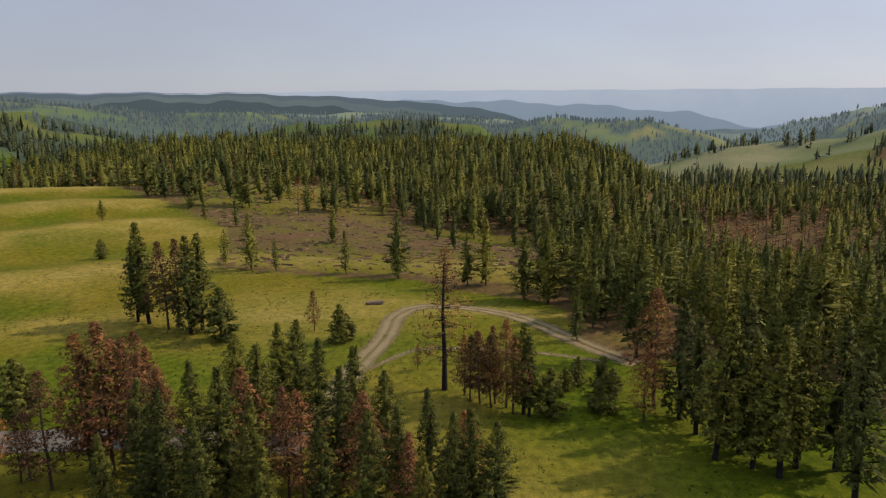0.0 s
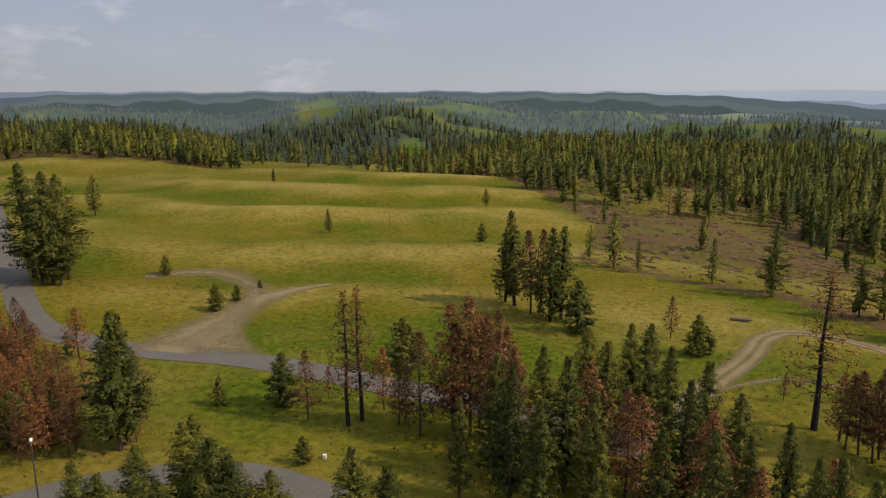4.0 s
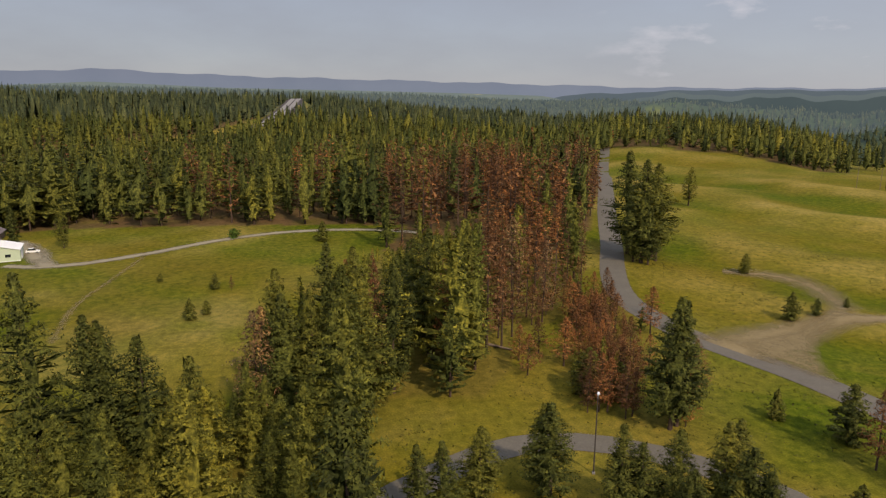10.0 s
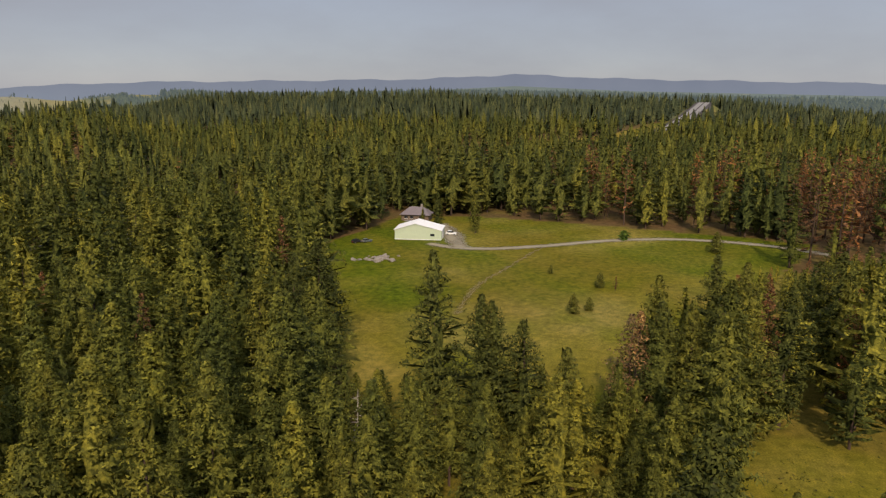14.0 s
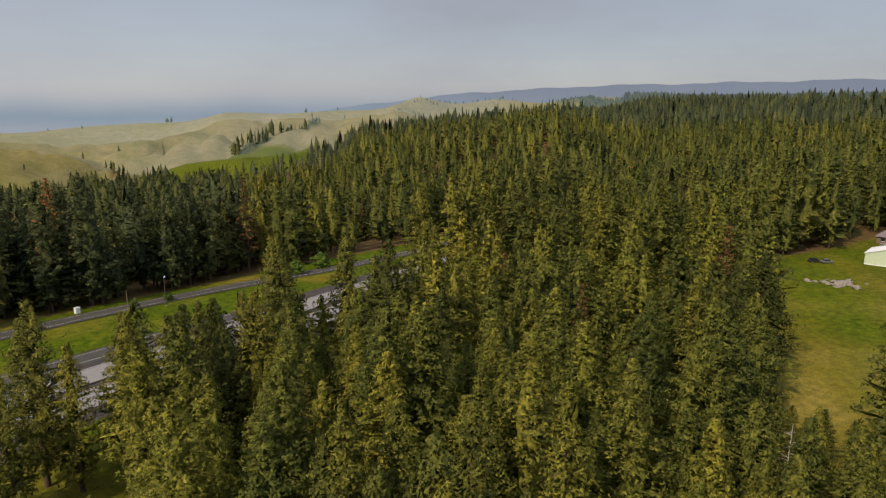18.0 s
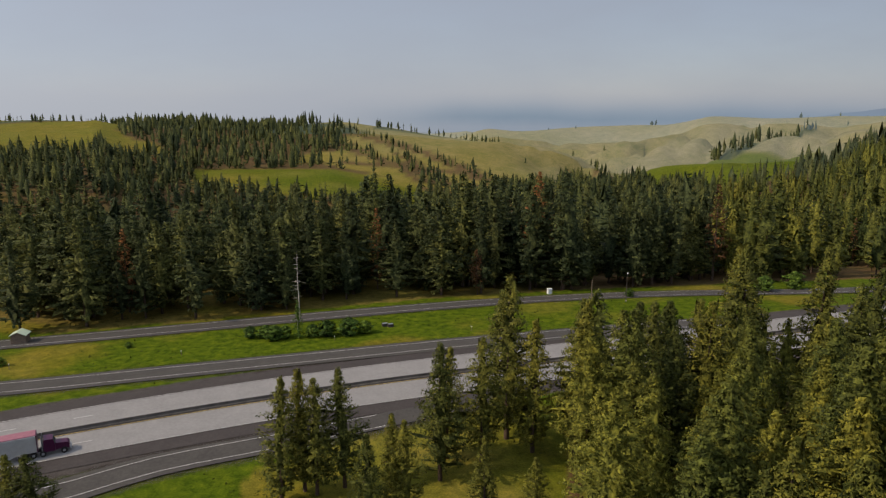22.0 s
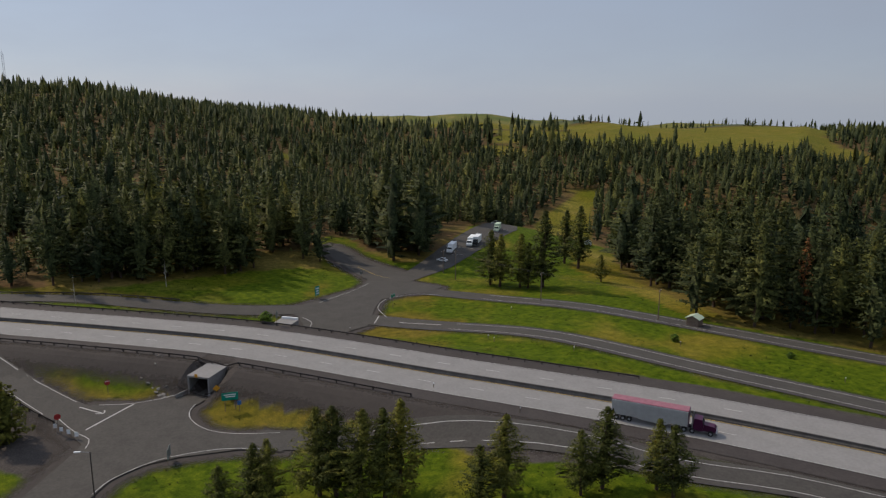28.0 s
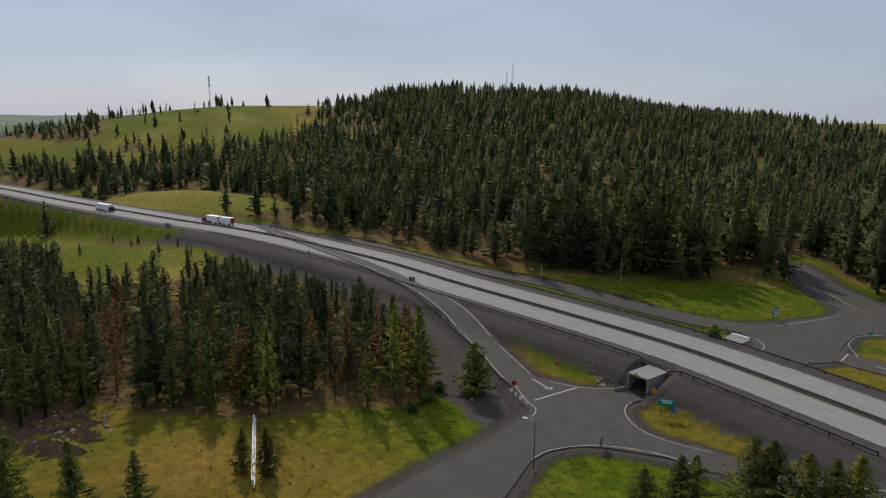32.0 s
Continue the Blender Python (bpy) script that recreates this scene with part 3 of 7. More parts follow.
def cover(x, y):
    """How thickly trees stand (0 to 1), how dry the grass is, and how much gravel shows."""
    r = np.hypot(x, y)
    az = np.degrees(np.arctan2(-x, y))
    az = np.where(az < -35, az + 360, az)
    n1, n2 = wander(x, y, 60, 3), wander(x, y, 150, 5)
    d = np.ones(x.shape)
    az = az + smooth(330, 700, r) * (5 * n2 + 3 * n1 + 2 * wander(x, y, 25, 12))
    dry = 0.22 + 0.25 * wander(x, y, 21, 8) + 0.55 * swell(x, y) * np.sin((0.97 * y - 0.25 * x) / 12.5 + 1.6 * np.sin(x / 60) + 1.5 * wander(x, y, 45, 7) + 0.6 * wander(x, y, 12, 3)) * (r > 190)
    # tan hills and the canyon
    tan = (az > 134) & (az < 189) & (r > np.interp(az, [134, 140, 148, 152, 160, 168, 176, 182, 188], [1750, 1500, 1300, 1250, 1150, 950, 860, 860, 960]))
    d = np.where(tan, np.where((np.abs(wander(x, y, 105, 14) + 0.45) < 0.06) & (r < 1450) & (az > 168), 0.9, 0.002), d)
    d = np.where((az > 128) & (az < 150) & (r > 1750), np.where(n2 > 0.2, 0.14, 0.01), d)
    for line in SPURS:
        d = np.where(near_line(x, y, line)[0] < 15 + 9 * n1, 0.85, d)
    dry = np.where(tan, 0.45, dry)
    # grassy hill across the highway
    hill = (az > 205.5) & (az < 223) & (r > 890 + 60 * n1) & (r < 1250) | (az >= 223) & (az < 243) & (r > 1130 + 40 * n1) & (r < 1250)
    d = np.where(hill, np.where(n1 > 0.62, 0.10, 0.008), d)
    d = np.where((az > 206) & (az < 243) & (r >= 1250), np.where(r < 1310, np.where((az > 209) & (az < 222), 0.8, 0.08), 0.0), d)
    dry = np.where(hill, 0.30, dry)
    patch = (az > 222) & (az < 229.5) & (r > 820) & (r < 1130)
    d = np.where(patch, np.where(wander(x, y, 45, 9) > -0.1, 0.6, 0.03), d)
    east = (az > 282) & (az < 312) & (r > 330)
    d = np.where(east, np.where(n1 + 0.3 * wander(x, y, 25, 6) > np.interp(az, [286, 291, 295, 300], [-0.9, -0.55, 0.05, 0.25]), 0.75, 0.03), d)
    d = np.where((az > 240) & (az < 290) & (r > 330) & (wander(x, y, 38, 27) + 0.4 * n1 > 0.72), 0.05, d)
    top = (az > 275) & (az < 296) & (r > 690 + 50 * n1) & (r < 1500)
    d = np.where(top, np.where(n1 + 0.3 * wander(x, y, 25, 6) > 0.4, 0.45, 0.02), d)
    # broken woods over the northern canyons, grass on the hill across the draw
    a = np.where(az > 300, az - 360, az)
    north = (a < 58) & (a > -40) & (r > 1200)
    d = np.where(north, np.where(np.abs(wander(x, y, 170, 21)) + 0.25 * n1 + 0.15 * wander(x, y, 35, 4) > 0.11, 0.98, 0.02), d)
    bare = (a < -12) & (a > -40) & (r > 1060) & (r < 1900)
    d = np.where(bare, np.where(n1 + 0.4 * wander(x, y, 25, 6) > 0.5, 0.7, 0.012), d)
    dry = np.where(bare, 0.55, np.where(north, 0.25, dry))
    d = np.where((a > 30) & (a < 46) & (r > 560) & (r < 1150), 0.16, d)
    d = np.where((a < 22) & (a > -7) & (r > 285) & (r < 400 + 30 * n1), d * 0.3, d)
    d = np.where((az > 76) & (az < 128) & (r > 1700) & (n2 > 0.75), 0.05, d)
    dry = np.where(inside(x, y, CORRIDOR) & (r > 90), dry * 0.45, dry)
    dry = np.where(inside(x, y, BARNYARD), dry + 0.05 + 0.45 * wander(x, y, 16, 19) + 0.2 * wander(x, y, 7, 3), dry)
    for poly in (MEADOW, BARNYARD, CORRIDOR, LAWN, GAP_E, SOUTH_FIELD, FAR_MEADOW, GLADE, PASTURE):
        d = np.where(inside(x, y, poly), 0.0, d)
    d = np.where(inside(x, y, CLEARCUT), np.where(r > 400, 0.22, np.where((r < 300) & (n1 > 0.1), 0.16, 0.04)), d)
    d = np.where(inside(x, y, CLEAR_N), 0.03, d)
    d = np.where((r < 100) & ((az < 78) | (az > 168)), 0.0, d)
    d = np.where((r < 152) & (az > 168) & (az < 200), 0.0, d)
    d = np.where((az > 262) & (az < 305) & (r < 330), d * 0.96, d)
    d = d * np.where(d > 0.6, np.clip(0.80 + 0.55 * wander(x, y, 13, 17), 0.25, 1.0), 1.0)
    d = np.where((az > 262) & (az < 303) & (r > 128) & (r < 238) & (d > 0.1), 0.97, d)
    near_side = near_line(x * 1.03, y * 1.03, HIGHWAY)[0] < near_line(x, y, HIGHWAY)[0]
    d = np.where(near_side & (az > 264) & (az < 300) & (r > 238) & (r < 330), d * np.where(n1 > 0.0, 0.7, 0.12), d)

    d = np.where(near_side & (az > 297.2) & (az < 305) & (r > 225) & (r < 390), 0.85, d)
    d = np.where(inside(x, y, BURNT), 1.0, d)
    hw, _ = near_line(x, y, HIGHWAY)
    d = np.where(hw < np.where(x < -700, 36, 26), 0.0, d)
    knoll = np.hypot(((x - 432) * 0.61 + (y - 142) * 0.79) / 85, ((x - 432) * 0.79 - (y - 142) * 0.61) / 28) < 1
    d = np.where(knoll, 0.0, d)
    dry = np.where(knoll, 0.8, dry)
    d = np.where((az > 303) & (az < 325), d * 0.4, d)
    re, _ = near_line(x, y, RAMP_E)
    far_side, _ = near_line(x * 0.97, y * 0.97, HIGHWAY)
    far_side = far_side < hw
    gravel = (1 - smooth(25, 29, hw + 2.0 * wander(x, y, 5, 2))) * ((x > 70) & (x < 330) & ~far_side) + (1 - smooth(15, 17.5, hw))
    below = near_line(x * 1.03, y * 1.03, RAMP_E)[0] < re
    gravel = np.maximum(gravel, (1 - smooth(11, 14, re * np.where(below, 0.62, 1.0) + 1.5 * wander(x, y, 4, 4))))
    d = np.where(below & (re < 16), 0.0, d)
    # grass strips inside the junction
    strip = ~below & (hw > 20.5) & (re > 4.5) & (re < 17) & (y < 14) & (x < 232)
    gravel = np.where(strip, gravel * 0.1, gravel)
    grass = inside(x, y, [(121, -58), (140, -46), (150, -52), (148, -62), (125, -78), (105, -88), (88, -98), (80, -100), (100, -80)])
    gravel = np.where(grass & (hw > 23), 0.0, gravel)
    return d, np.clip(dry, 0, 1), np.clip(gravel, 0, 1)


def lush(x, y):
    """Fresh green grass: along the highway, in hollows of the meadow, by the loop road."""
    v = inside(x, y, CORRIDOR) * smooth(-0.55, 0.25, wander(x, y, 14, 11) + 0.4 * wander(x, y, 4, 1) + 0.25) * 0.97
    r, az = np.hypot(x, y), np.degrees(np.arctan2(-x, y)) % 360
    v = np.maximum(v, ((r > 300) & ((az > 280) | (az < 60)) & ~inside(x, y, MEADOW)) * np.clip(0.5 + 0.5 * wander(x, y, 70, 4), 0, 0.9) + ((r > 900) & ((az > 345) | (az < 62))) * 0.35)
    v = np.maximum(v, inside(x, y, LAWN) * (0.75 + 0.25 * wander(x, y, 9, 5)))
    v = np.maximum(v, inside(x, y, FAR_MEADOW) * 0.8)
    v = np.maximum(v, inside(x, y, PASTURE) * np.clip(0.5 + 0.5 * wander(x, y, 40, 3), 0.1, 0.9))
    v = np.maximum(v, ((r > 500) & (az > 203) & (az < 245)) * 0.2)
    v = np.maximum(v, inside(x, y, BARNYARD) * np.clip(0.42 + 0.55 * wander(x, y, 24, 12) + 0.35 * wander(x, y, 8, 6) + 0.2 * smooth(190, 290, -x), 0, 0.85))
    v = v * (1 - 0.95 * np.exp(-((x - 108) / 28) ** 2 - ((y - 36) / 28) ** 2))
    wave = np.sin((0.97 * y - 0.25 * x) / 12.5 + 1.6 * np.sin(x / 60) + 1.5 * wander(x, y, 45, 7) + 0.6 * wander(x, y, 12, 3))
    near = ((r < 175) & ((az > 318) | (az < 64))) * 0.35
    return np.maximum(v, inside(x, y, MEADOW) * np.clip(near + 0.8 * wander(x, y, 26, 13) + 0.25 * wander(x, y, 8, 5) - 0.5 * swell(x, y) * wave * (r > 150), 0, 0.85))


def pale(x, y):
    """Bleached bunch grass of the canyon hills."""
    r, az = np.hypot(x, y), np.degrees(np.arctan2(-x, y)) % 360
    v = smooth(800, 1150, r) * smooth(134, 138, az) * (1 - smooth(184, 192, az)) * np.clip(0.85 + 0.4 * wander(x, y, 90, 15), 0, 1) * (1 - 0.6 * smooth(162, 178, az))
    v = np.maximum(v, smooth(1020, 1100, r) * (1 - smooth(1700, 1900, r)) * smooth(322, 328, az) * (1 - smooth(345, 350, az)) * 0.75)
    v = np.maximum(v, inside(x, y, BARNYARD) * np.clip(0.3 * wander(x, y, 22, 5), 0, 0.12))
    return v * ~inside(x, y, FAR_MEADOW) * ~inside(x, y, PASTURE)


def rusty(x, y):
    """Reddish cheatgrass in drifts beside the roads."""
    v = inside(x, y, CORRIDOR) * smooth(0.05, 0.6, wander(x, y, 17, 23) + 0.4 * wander(x, y, 5, 7)) * 0.75 * (x * 0.35 + y > -75)
    v = np.maximum(v, inside(x, y, BARNYARD) * np.clip(0.15 + 0.5 * wander(x, y, 28, 29) + 0.2 * wander(x, y, 9, 3), 0, 0.7))
    return np.clip(np.maximum(v, 1.2 * np.exp(-((x - 106) / 27) ** 2 - ((y - 38) / 27) ** 2)), 0, 1)


def litter(x, y, d):
    """Needles and slash: under trees, and over the felled slope."""
    az, r = np.degrees(np.arctan2(-x, y)) % 360, np.hypot(x, y)
    slash = smooth(285, 315, r + 14 * wander(x, y, 20, 4)) * (1 - smooth(395, 440, r + 22 * wander(x, y, 30, 6)))
    felled = inside(x, y, CLEARCUT) * np.clip(0.75 + 0.5 * wander(x, y, 9, 2), 0, 1) * (0.22 + 0.78 * slash)
    edge = 1 - 0.75 * ((az > 55) & (az < 112) & (r < 260)) - 0.5 * ((az > 170) & (az < 262) & (r < 300))
    return np.maximum(smooth(0.05, 0.6, d) * 0.92 * edge * (1 - 0.65 * inside(x, y, BURNT)), felled)


def mesh_of(name, verts, faces, mats, slots=None, smooth_faces=False, normals=None):
    """A mesh from arrays: verts (n, 3); faces (m, k) of one size k."""
    verts, faces = np.asarray(verts, np.float32), np.asarray(faces, np.int32)
    me = bpy.data.meshes.new(name)
    m, k = faces.shape
    me.vertices.add(len(verts))
    me.vertices.foreach_set("co", verts.ravel())
    me.loops.add(m * k)
    me.loops.foreach_set("vertex_index", faces.ravel())
    me.polygons.add(m)
    me.polygons.foreach_set("loop_start", np.arange(0, m * k, k, dtype=np.int32))
    for mat in (mats if isinstance(mats, (list, tuple)) else [mats]):
        me.materials.append(mat)
    if slots is not None:
        me.polygons.foreach_set("material_index", np.asarray(slots, np.int32))
    me.polygons.foreach_set("use_smooth", np.full(m, smooth_faces))
    if normals is not None:
        me.attributes.new("custom_normal", "FLOAT_VECTOR", "POINT").data.foreach_set("vector", np.asarray(normals, np.float32).ravel())
    me.update(calc_edges=True)
    return me


g_r = np.concatenate([np.geomspace(12, 150, 96, False), np.geomspace(150, 520, 110, False), np.geomspace(520, 4900, 86)])
N_AZ, N_R = 720, len(g_r)
g_a = np.radians(np.arange(N_AZ) * 360 / N_AZ)
gx, gy = -g_r[:, None] * np.sin(g_a)[None], g_r[:, None] * np.cos(g_a)[None]
gz = high(gx, gy)
g_verts = np.stack([gx, gy, gz], -1).reshape(-1, 3)
g_i = np.arange(N_R - 1)[:, None] * N_AZ
g_j = np.arange(N_AZ)[None]
g_k = (g_j + 1) % N_AZ
g_faces = np.stack([g_i + g_j, g_i + N_AZ + g_j, g_i + N_AZ + g_k, g_i + g_k], -1).reshape(-1, 4)[:, ::-1]
# the middle, under the eye
mid_v = len(g_verts)
g_verts = np.vstack([g_verts, [[0, 0, high1(0, 0)]]])
cap = np.stack([np.full(N_AZ // 2, mid_v), np.arange(0, N_AZ, 2), np.arange(1, N_AZ, 2), np.arange(2, N_AZ + 1, 2) % N_AZ], -1)
g_faces = np.vstack([g_faces, cap])
c_d, c_dry, c_gravel = cover(g_verts[:, 0], g_verts[:, 1])
LAYERS = (("dry", c_dry), ("litter", litter(g_verts[:, 0], g_verts[:, 1], c_d)), ("gravel", c_gravel), ("lush", lush(g_verts[:, 0], g_verts[:, 1])), ("pale", pale(g_verts[:, 0], g_verts[:, 1])), ("rusty", rusty(g_verts[:, 0], g_verts[:, 1])))
f_r = np.hypot(*g_verts[g_faces[:, 0], :2].T)
for nm, r0, r1, mat, label in (("ground", -1, 1250, M_GROUND, "rolling olive meadow, forest floor and dry tan hills"), ("backdrop_hills", 1250, 1720, M_HILLS_NEAR, "far grassy hills behind the woods under a faint haze glow"),
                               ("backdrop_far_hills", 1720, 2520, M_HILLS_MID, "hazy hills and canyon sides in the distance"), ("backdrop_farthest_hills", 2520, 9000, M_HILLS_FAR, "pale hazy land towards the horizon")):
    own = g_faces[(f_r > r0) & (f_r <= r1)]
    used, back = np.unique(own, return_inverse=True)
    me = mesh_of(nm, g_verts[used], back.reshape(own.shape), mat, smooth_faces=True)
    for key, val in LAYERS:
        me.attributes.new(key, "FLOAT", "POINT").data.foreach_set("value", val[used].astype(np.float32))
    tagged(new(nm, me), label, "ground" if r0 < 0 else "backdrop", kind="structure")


# ---- roads ----
def ribbon(pts, width, lift, step=5.0, across=2, offset=0.0, level=None):
    """The verts and faces of a strip laid on the land along a smooth line."""
    line = spline([p[:2] for p in pts], step)
    d = np.gradient(line, axis=0)
    d /= np.linalg.norm(d, axis=1)[:, None] + 1e-9
    nrm = np.stack([-d[:, 1], d[:, 0]], -1)
    w = np.interp(np.linspace(0, 1, len(line)), np.linspace(0, 1, len(width)), width) if isinstance(width, (list, tuple)) else np.full(len(line), width)
    s = np.linspace(-0.5, 0.5, across + 1)
    p = line[:, None] + nrm[:, None] * (s[None, :, None] * w[:, None, None] + offset)
    z = high(p[..., 0], p[..., 1]) + lift if level is None else np.full(p.shape[:2], level)
    v = np.concatenate([p, z[..., None]], -1).reshape(-1, 3)
    n, k = len(line), across + 1
    i, j = np.arange(n - 1)[:, None] * k, np.arange(across)[None]
    f = np.stack([i + j, i + j + 1, i + j + k + 1, i + j + k], -1).reshape(-1, 4)[:, ::-1]
    return v, f


def kw_soft(mat):
    return "middle" if mat in (M_TRODDEN, M_GRAVELWAY, M_DARKGRAVEL) else ""


def strip(name, pts, width, lift, mat, parent=None, label="", category="road", **kw):
    v, f = ribbon(pts, width, lift, **kw)
    ob = new(name, mesh_of(name, v, f, mat))
    if parent:
        ob.parent = parent
        return ob
    if "middle" in kw_soft(mat):
        k = kw.get("across", 1) + 1
        u = np.linspace(-0.5, 0.5, k)
        fade = ((0.74 if "worn track" in label else 0.95 if "faint" in label else 1.45 if "curving" in label else 1.22) if mat == M_TRODDEN else 1.35) - 1.7 * np.abs(u) - (0.75 * np.exp(-(u / 0.09) ** 2) if "curving" in label else 0)
        ob.data.attributes.new("middle", "FLOAT", "POINT").data.foreach_set("value", np.tile(fade, len(v) // k).astype(np.float32))
    return tagged(ob, label, category, kind="structure")


PAVED = []


def sheet(name, poly, lift, mat, label="", category="road", step=4.0):
    """A paved area: a polygon filled and laid on the land."""
    PAVED.append(poly)
    bm = bmesh.new()
    face = bm.faces.new([bm.verts.new((x, y, 0)) for x, y in poly])
    bmesh.ops.triangulate(bm, faces=[face])
    for _ in range(3):
        long = [e for e in bm.edges if e.calc_length() > step * 2]
        if long:
            bmesh.ops.subdivide_edges(bm, edges=long, cuts=1, use_grid_fill=False)
            bmesh.ops.triangulate(bm, faces=bm.faces[:])
    co = np.array([v.co[:] for v in bm.verts])
    z = high(co[:, 0], co[:, 1]) + lift
    for v, zz in zip(bm.verts, z):
        v.co.z = zz
    bmesh.ops.recalc_face_normals(bm, faces=bm.faces[:])
    if sum(f.normal.z for f in bm.faces) < 0:
        bmesh.ops.reverse_faces(bm, faces=bm.faces[:])
    me = bpy.data.meshes.new(name)
    bm.to_mesh(me)
    bm.free()
    me.materials.append(mat)
    if kw_soft(mat):
        away, _ = near_line(co[:, 0], co[:, 1], [np.array(p, float) for p in poly + poly[:1]])
        me.attributes.new("middle", "FLOAT", "POINT").data.foreach_set("value", np.clip(0.12 + away / 6.5, 0, 0.95).astype(np.float32))
    return tagged(new(name, me), label, category, kind="structure")


hw = [tuple(p[:2]) for p in HIGHWAY[::2]]
highway = strip("highway", hw, 29.0, 0.10, M_SHOULDER, label="divided highway with dark asphalt shoulders on a bank", across=6)
for side, nm in ((-5.6, "carriageway"), (5.6, "carriageway")):
    strip(nm, hw, 8.6, 0.18, M_CONCRETE, highway, offset=side, across=2)
for off in (-10.1, 10.1, -1.1, 1.1):
    strip("edge_line", hw[:75], 0.16, 0.22, M_PAINT if abs(off) > 5 else M_YELLOW, highway, offset=off, across=1)
RAMP_WIDE = [5.6, 5.6, 5.7, 5.9, 8.6]
ramp_e = strip("ramp_road", RAMP_E[:, :2][::2], RAMP_WIDE, 0.24, M_ASPHALT, label="grey asphalt slip road down to the underpass", across=3)
ramp_dir = np.gradient(RAMP_E[:, :2], axis=0)
ramp_dir /= np.linalg.norm(ramp_dir, axis=1)[:, None]
for side in (-1, 1):
    half = side * (np.interp(np.linspace(0, 1, len(RAMP_E)), np.linspace(0, 1, len(RAMP_WIDE)), RAMP_WIDE) / 2 - 0.35)
    edge = RAMP_E[:, :2] + np.stack([-ramp_dir[:, 1], ramp_dir[:, 0]], -1) * half[:, None]
    strip("edge_line", edge[4:-2:2], 0.16, 0.29, M_PAINT, ramp_e, across=1)
FRONT = [(196, -140), (170, -152), (141, -161), (100, -172), (72, -180), (28, -194), (-7, -205), (-41, -214), (-79, -221), (-147, -229), (-240, -255)]
frontage = strip("frontage_road", FRONT, 8.6, 0.16, M_ASPHALT, label="two-lane asphalt frontage road along the forest edge", across=3)
strip("edge_line", FRONT[1:], 0.16, 0.21, M_PAINT, frontage, offset=-2.4, across=1)
strip("edge_line", FRONT[1:], 0.16, 0.21, M_PAINT, frontage, offset=2.9, across=1)
OFF = [(180, -107), (150, -122), (122, -133), (84, -142), (59, -149), (23, -159), (-6, -167), (-47, -177), (-90, -186)]
off_ramp = strip("ramp_road", OFF, 8.4, 0.20, M_ASPHALT, label="grey asphalt slip road joining the highway", across=3)
strip("edge_line", OFF[1:], 0.16, 0.25, M_PAINT, off_ramp, offset=2.7, across=1)
strip("edge_line", OFF[1:], 0.16, 0.25, M_PAINT, off_ramp, offset=-2.5, across=1)
NEAR = [(122, -50), (108, -66), (94, -81), (78, -92), (61, -98), (46, -108), (30, -115), (10, -124), (-12, -134)]
near_ramp = strip("ramp_road", NEAR, [8.0, 8.4, 8.4, 7.0, 5.0], 0.22, M_ASPHALT, label="grey asphalt slip road rising to the highway", across=3)
strip("edge_line", NEAR[1:-1], 0.16, 0.27, M_PAINT, near_ramp, offset=2.6, across=1)
strip("edge_line", NEAR[1:-1], 0.16, 0.27, M_PAINT, near_ramp, offset=-2.4, across=1)
sheet("junction_south", [(108, 6), (117, -2), (126, -11), (135, -19), (140, -23), (147, -22), (156, -22), (158, -29), (153, -36), (152, -43), (151, -47), (147, -51), (144, -45), (138, -43), (131, -44), (126, -48), (121, -55),
                         (114, -52), (120, -46), (124, -36), (125, -30), (123, -24), (119, -20), (107, -14), (96, -6), (80, 8), (88, 18), (98, 14)], 0.26, M_ASPHALT, "worn grey asphalt junction in front of the underpass")
sheet("junction_north", [(176, -83), (180, -91), (190, -94), (199, -94), (202, -108), (207, -126), (216, -135), (232, -138), (248, -140), (262, -143), (275, -152), (262, -154), (250, -152), (233, -153), (219, -154), (206, -147),
                         (192, -151), (188, -142), (191, -134), (190, -124), (183, -117), (175, -110), (170, -106), (170, -96), (172, -88)], 0.24, M_ASPHALT, "asphalt junction between the highway and the rest area")
strip("feeder_road", FRONTAGE[:, :2][::2], 8.5, 0.20, M_ASPHALT, label="asphalt feeder road under the wooded slope", across=2)
sheet("rest_lot", [(206, -147), (210, -160), (214, -173), (229, -204), (250, -244), (262, -256), (268, -255), (274, -246), (255, -213), (240, -188), (229, -170), (219, -154)], 0.20, M_ASPHALT, "asphalt rest-area lot with parked lorries")
ROAD_W = [(-640, 334), (-604, 315), (-515, 268), (-426, 224), (-309, 164), (-249, 135), (-208, 114), (-184, 105), (-165, 103), (-146, 105), (-120, 113), (-100, 116), (-78, 117), (-50, 118), (-25, 115)]
strip("county_road", ROAD_W, [9, 9, 9, 9, 8.5, 8.5, 8.5], 0.12, M_OLDROAD, label="cracked grey county road across the meadow", across=3)
CAMP = [(-62, 77), (-70, 77), (-80, 76), (-92, 69), (-102, 58), (-106, 47), (-105, 37), (-100, 26), (-93, 14), (-85, 6)]
strip("loop_road", CAMP, 6.4, 0.10, M_OLDROAD, label="narrow grey loop road between pines", across=2)
sheet("gravel_apron", [(-150, 107), (-146, 116), (-149, 130), (-158, 152), (-156, 162), (-150, 164), (-146, 152), (-139, 139), (-124, 126), (-112, 121), (-112, 114), (-130, 110)], 0.16, M_TRODDEN, "pale gravel turnout beside the county road", "gravel")
DIRT = [(-26, 122), (-20, 150), (-15, 172), (-13, 189), (-6, 198), (6, 197), (18, 189), (26, 179), (36, 162), (44, 151)]
strip("dirt_track", DIRT, 7.0, 0.08, M_TRODDEN, label="curving pale dirt track over the meadow", category="track", across=12)
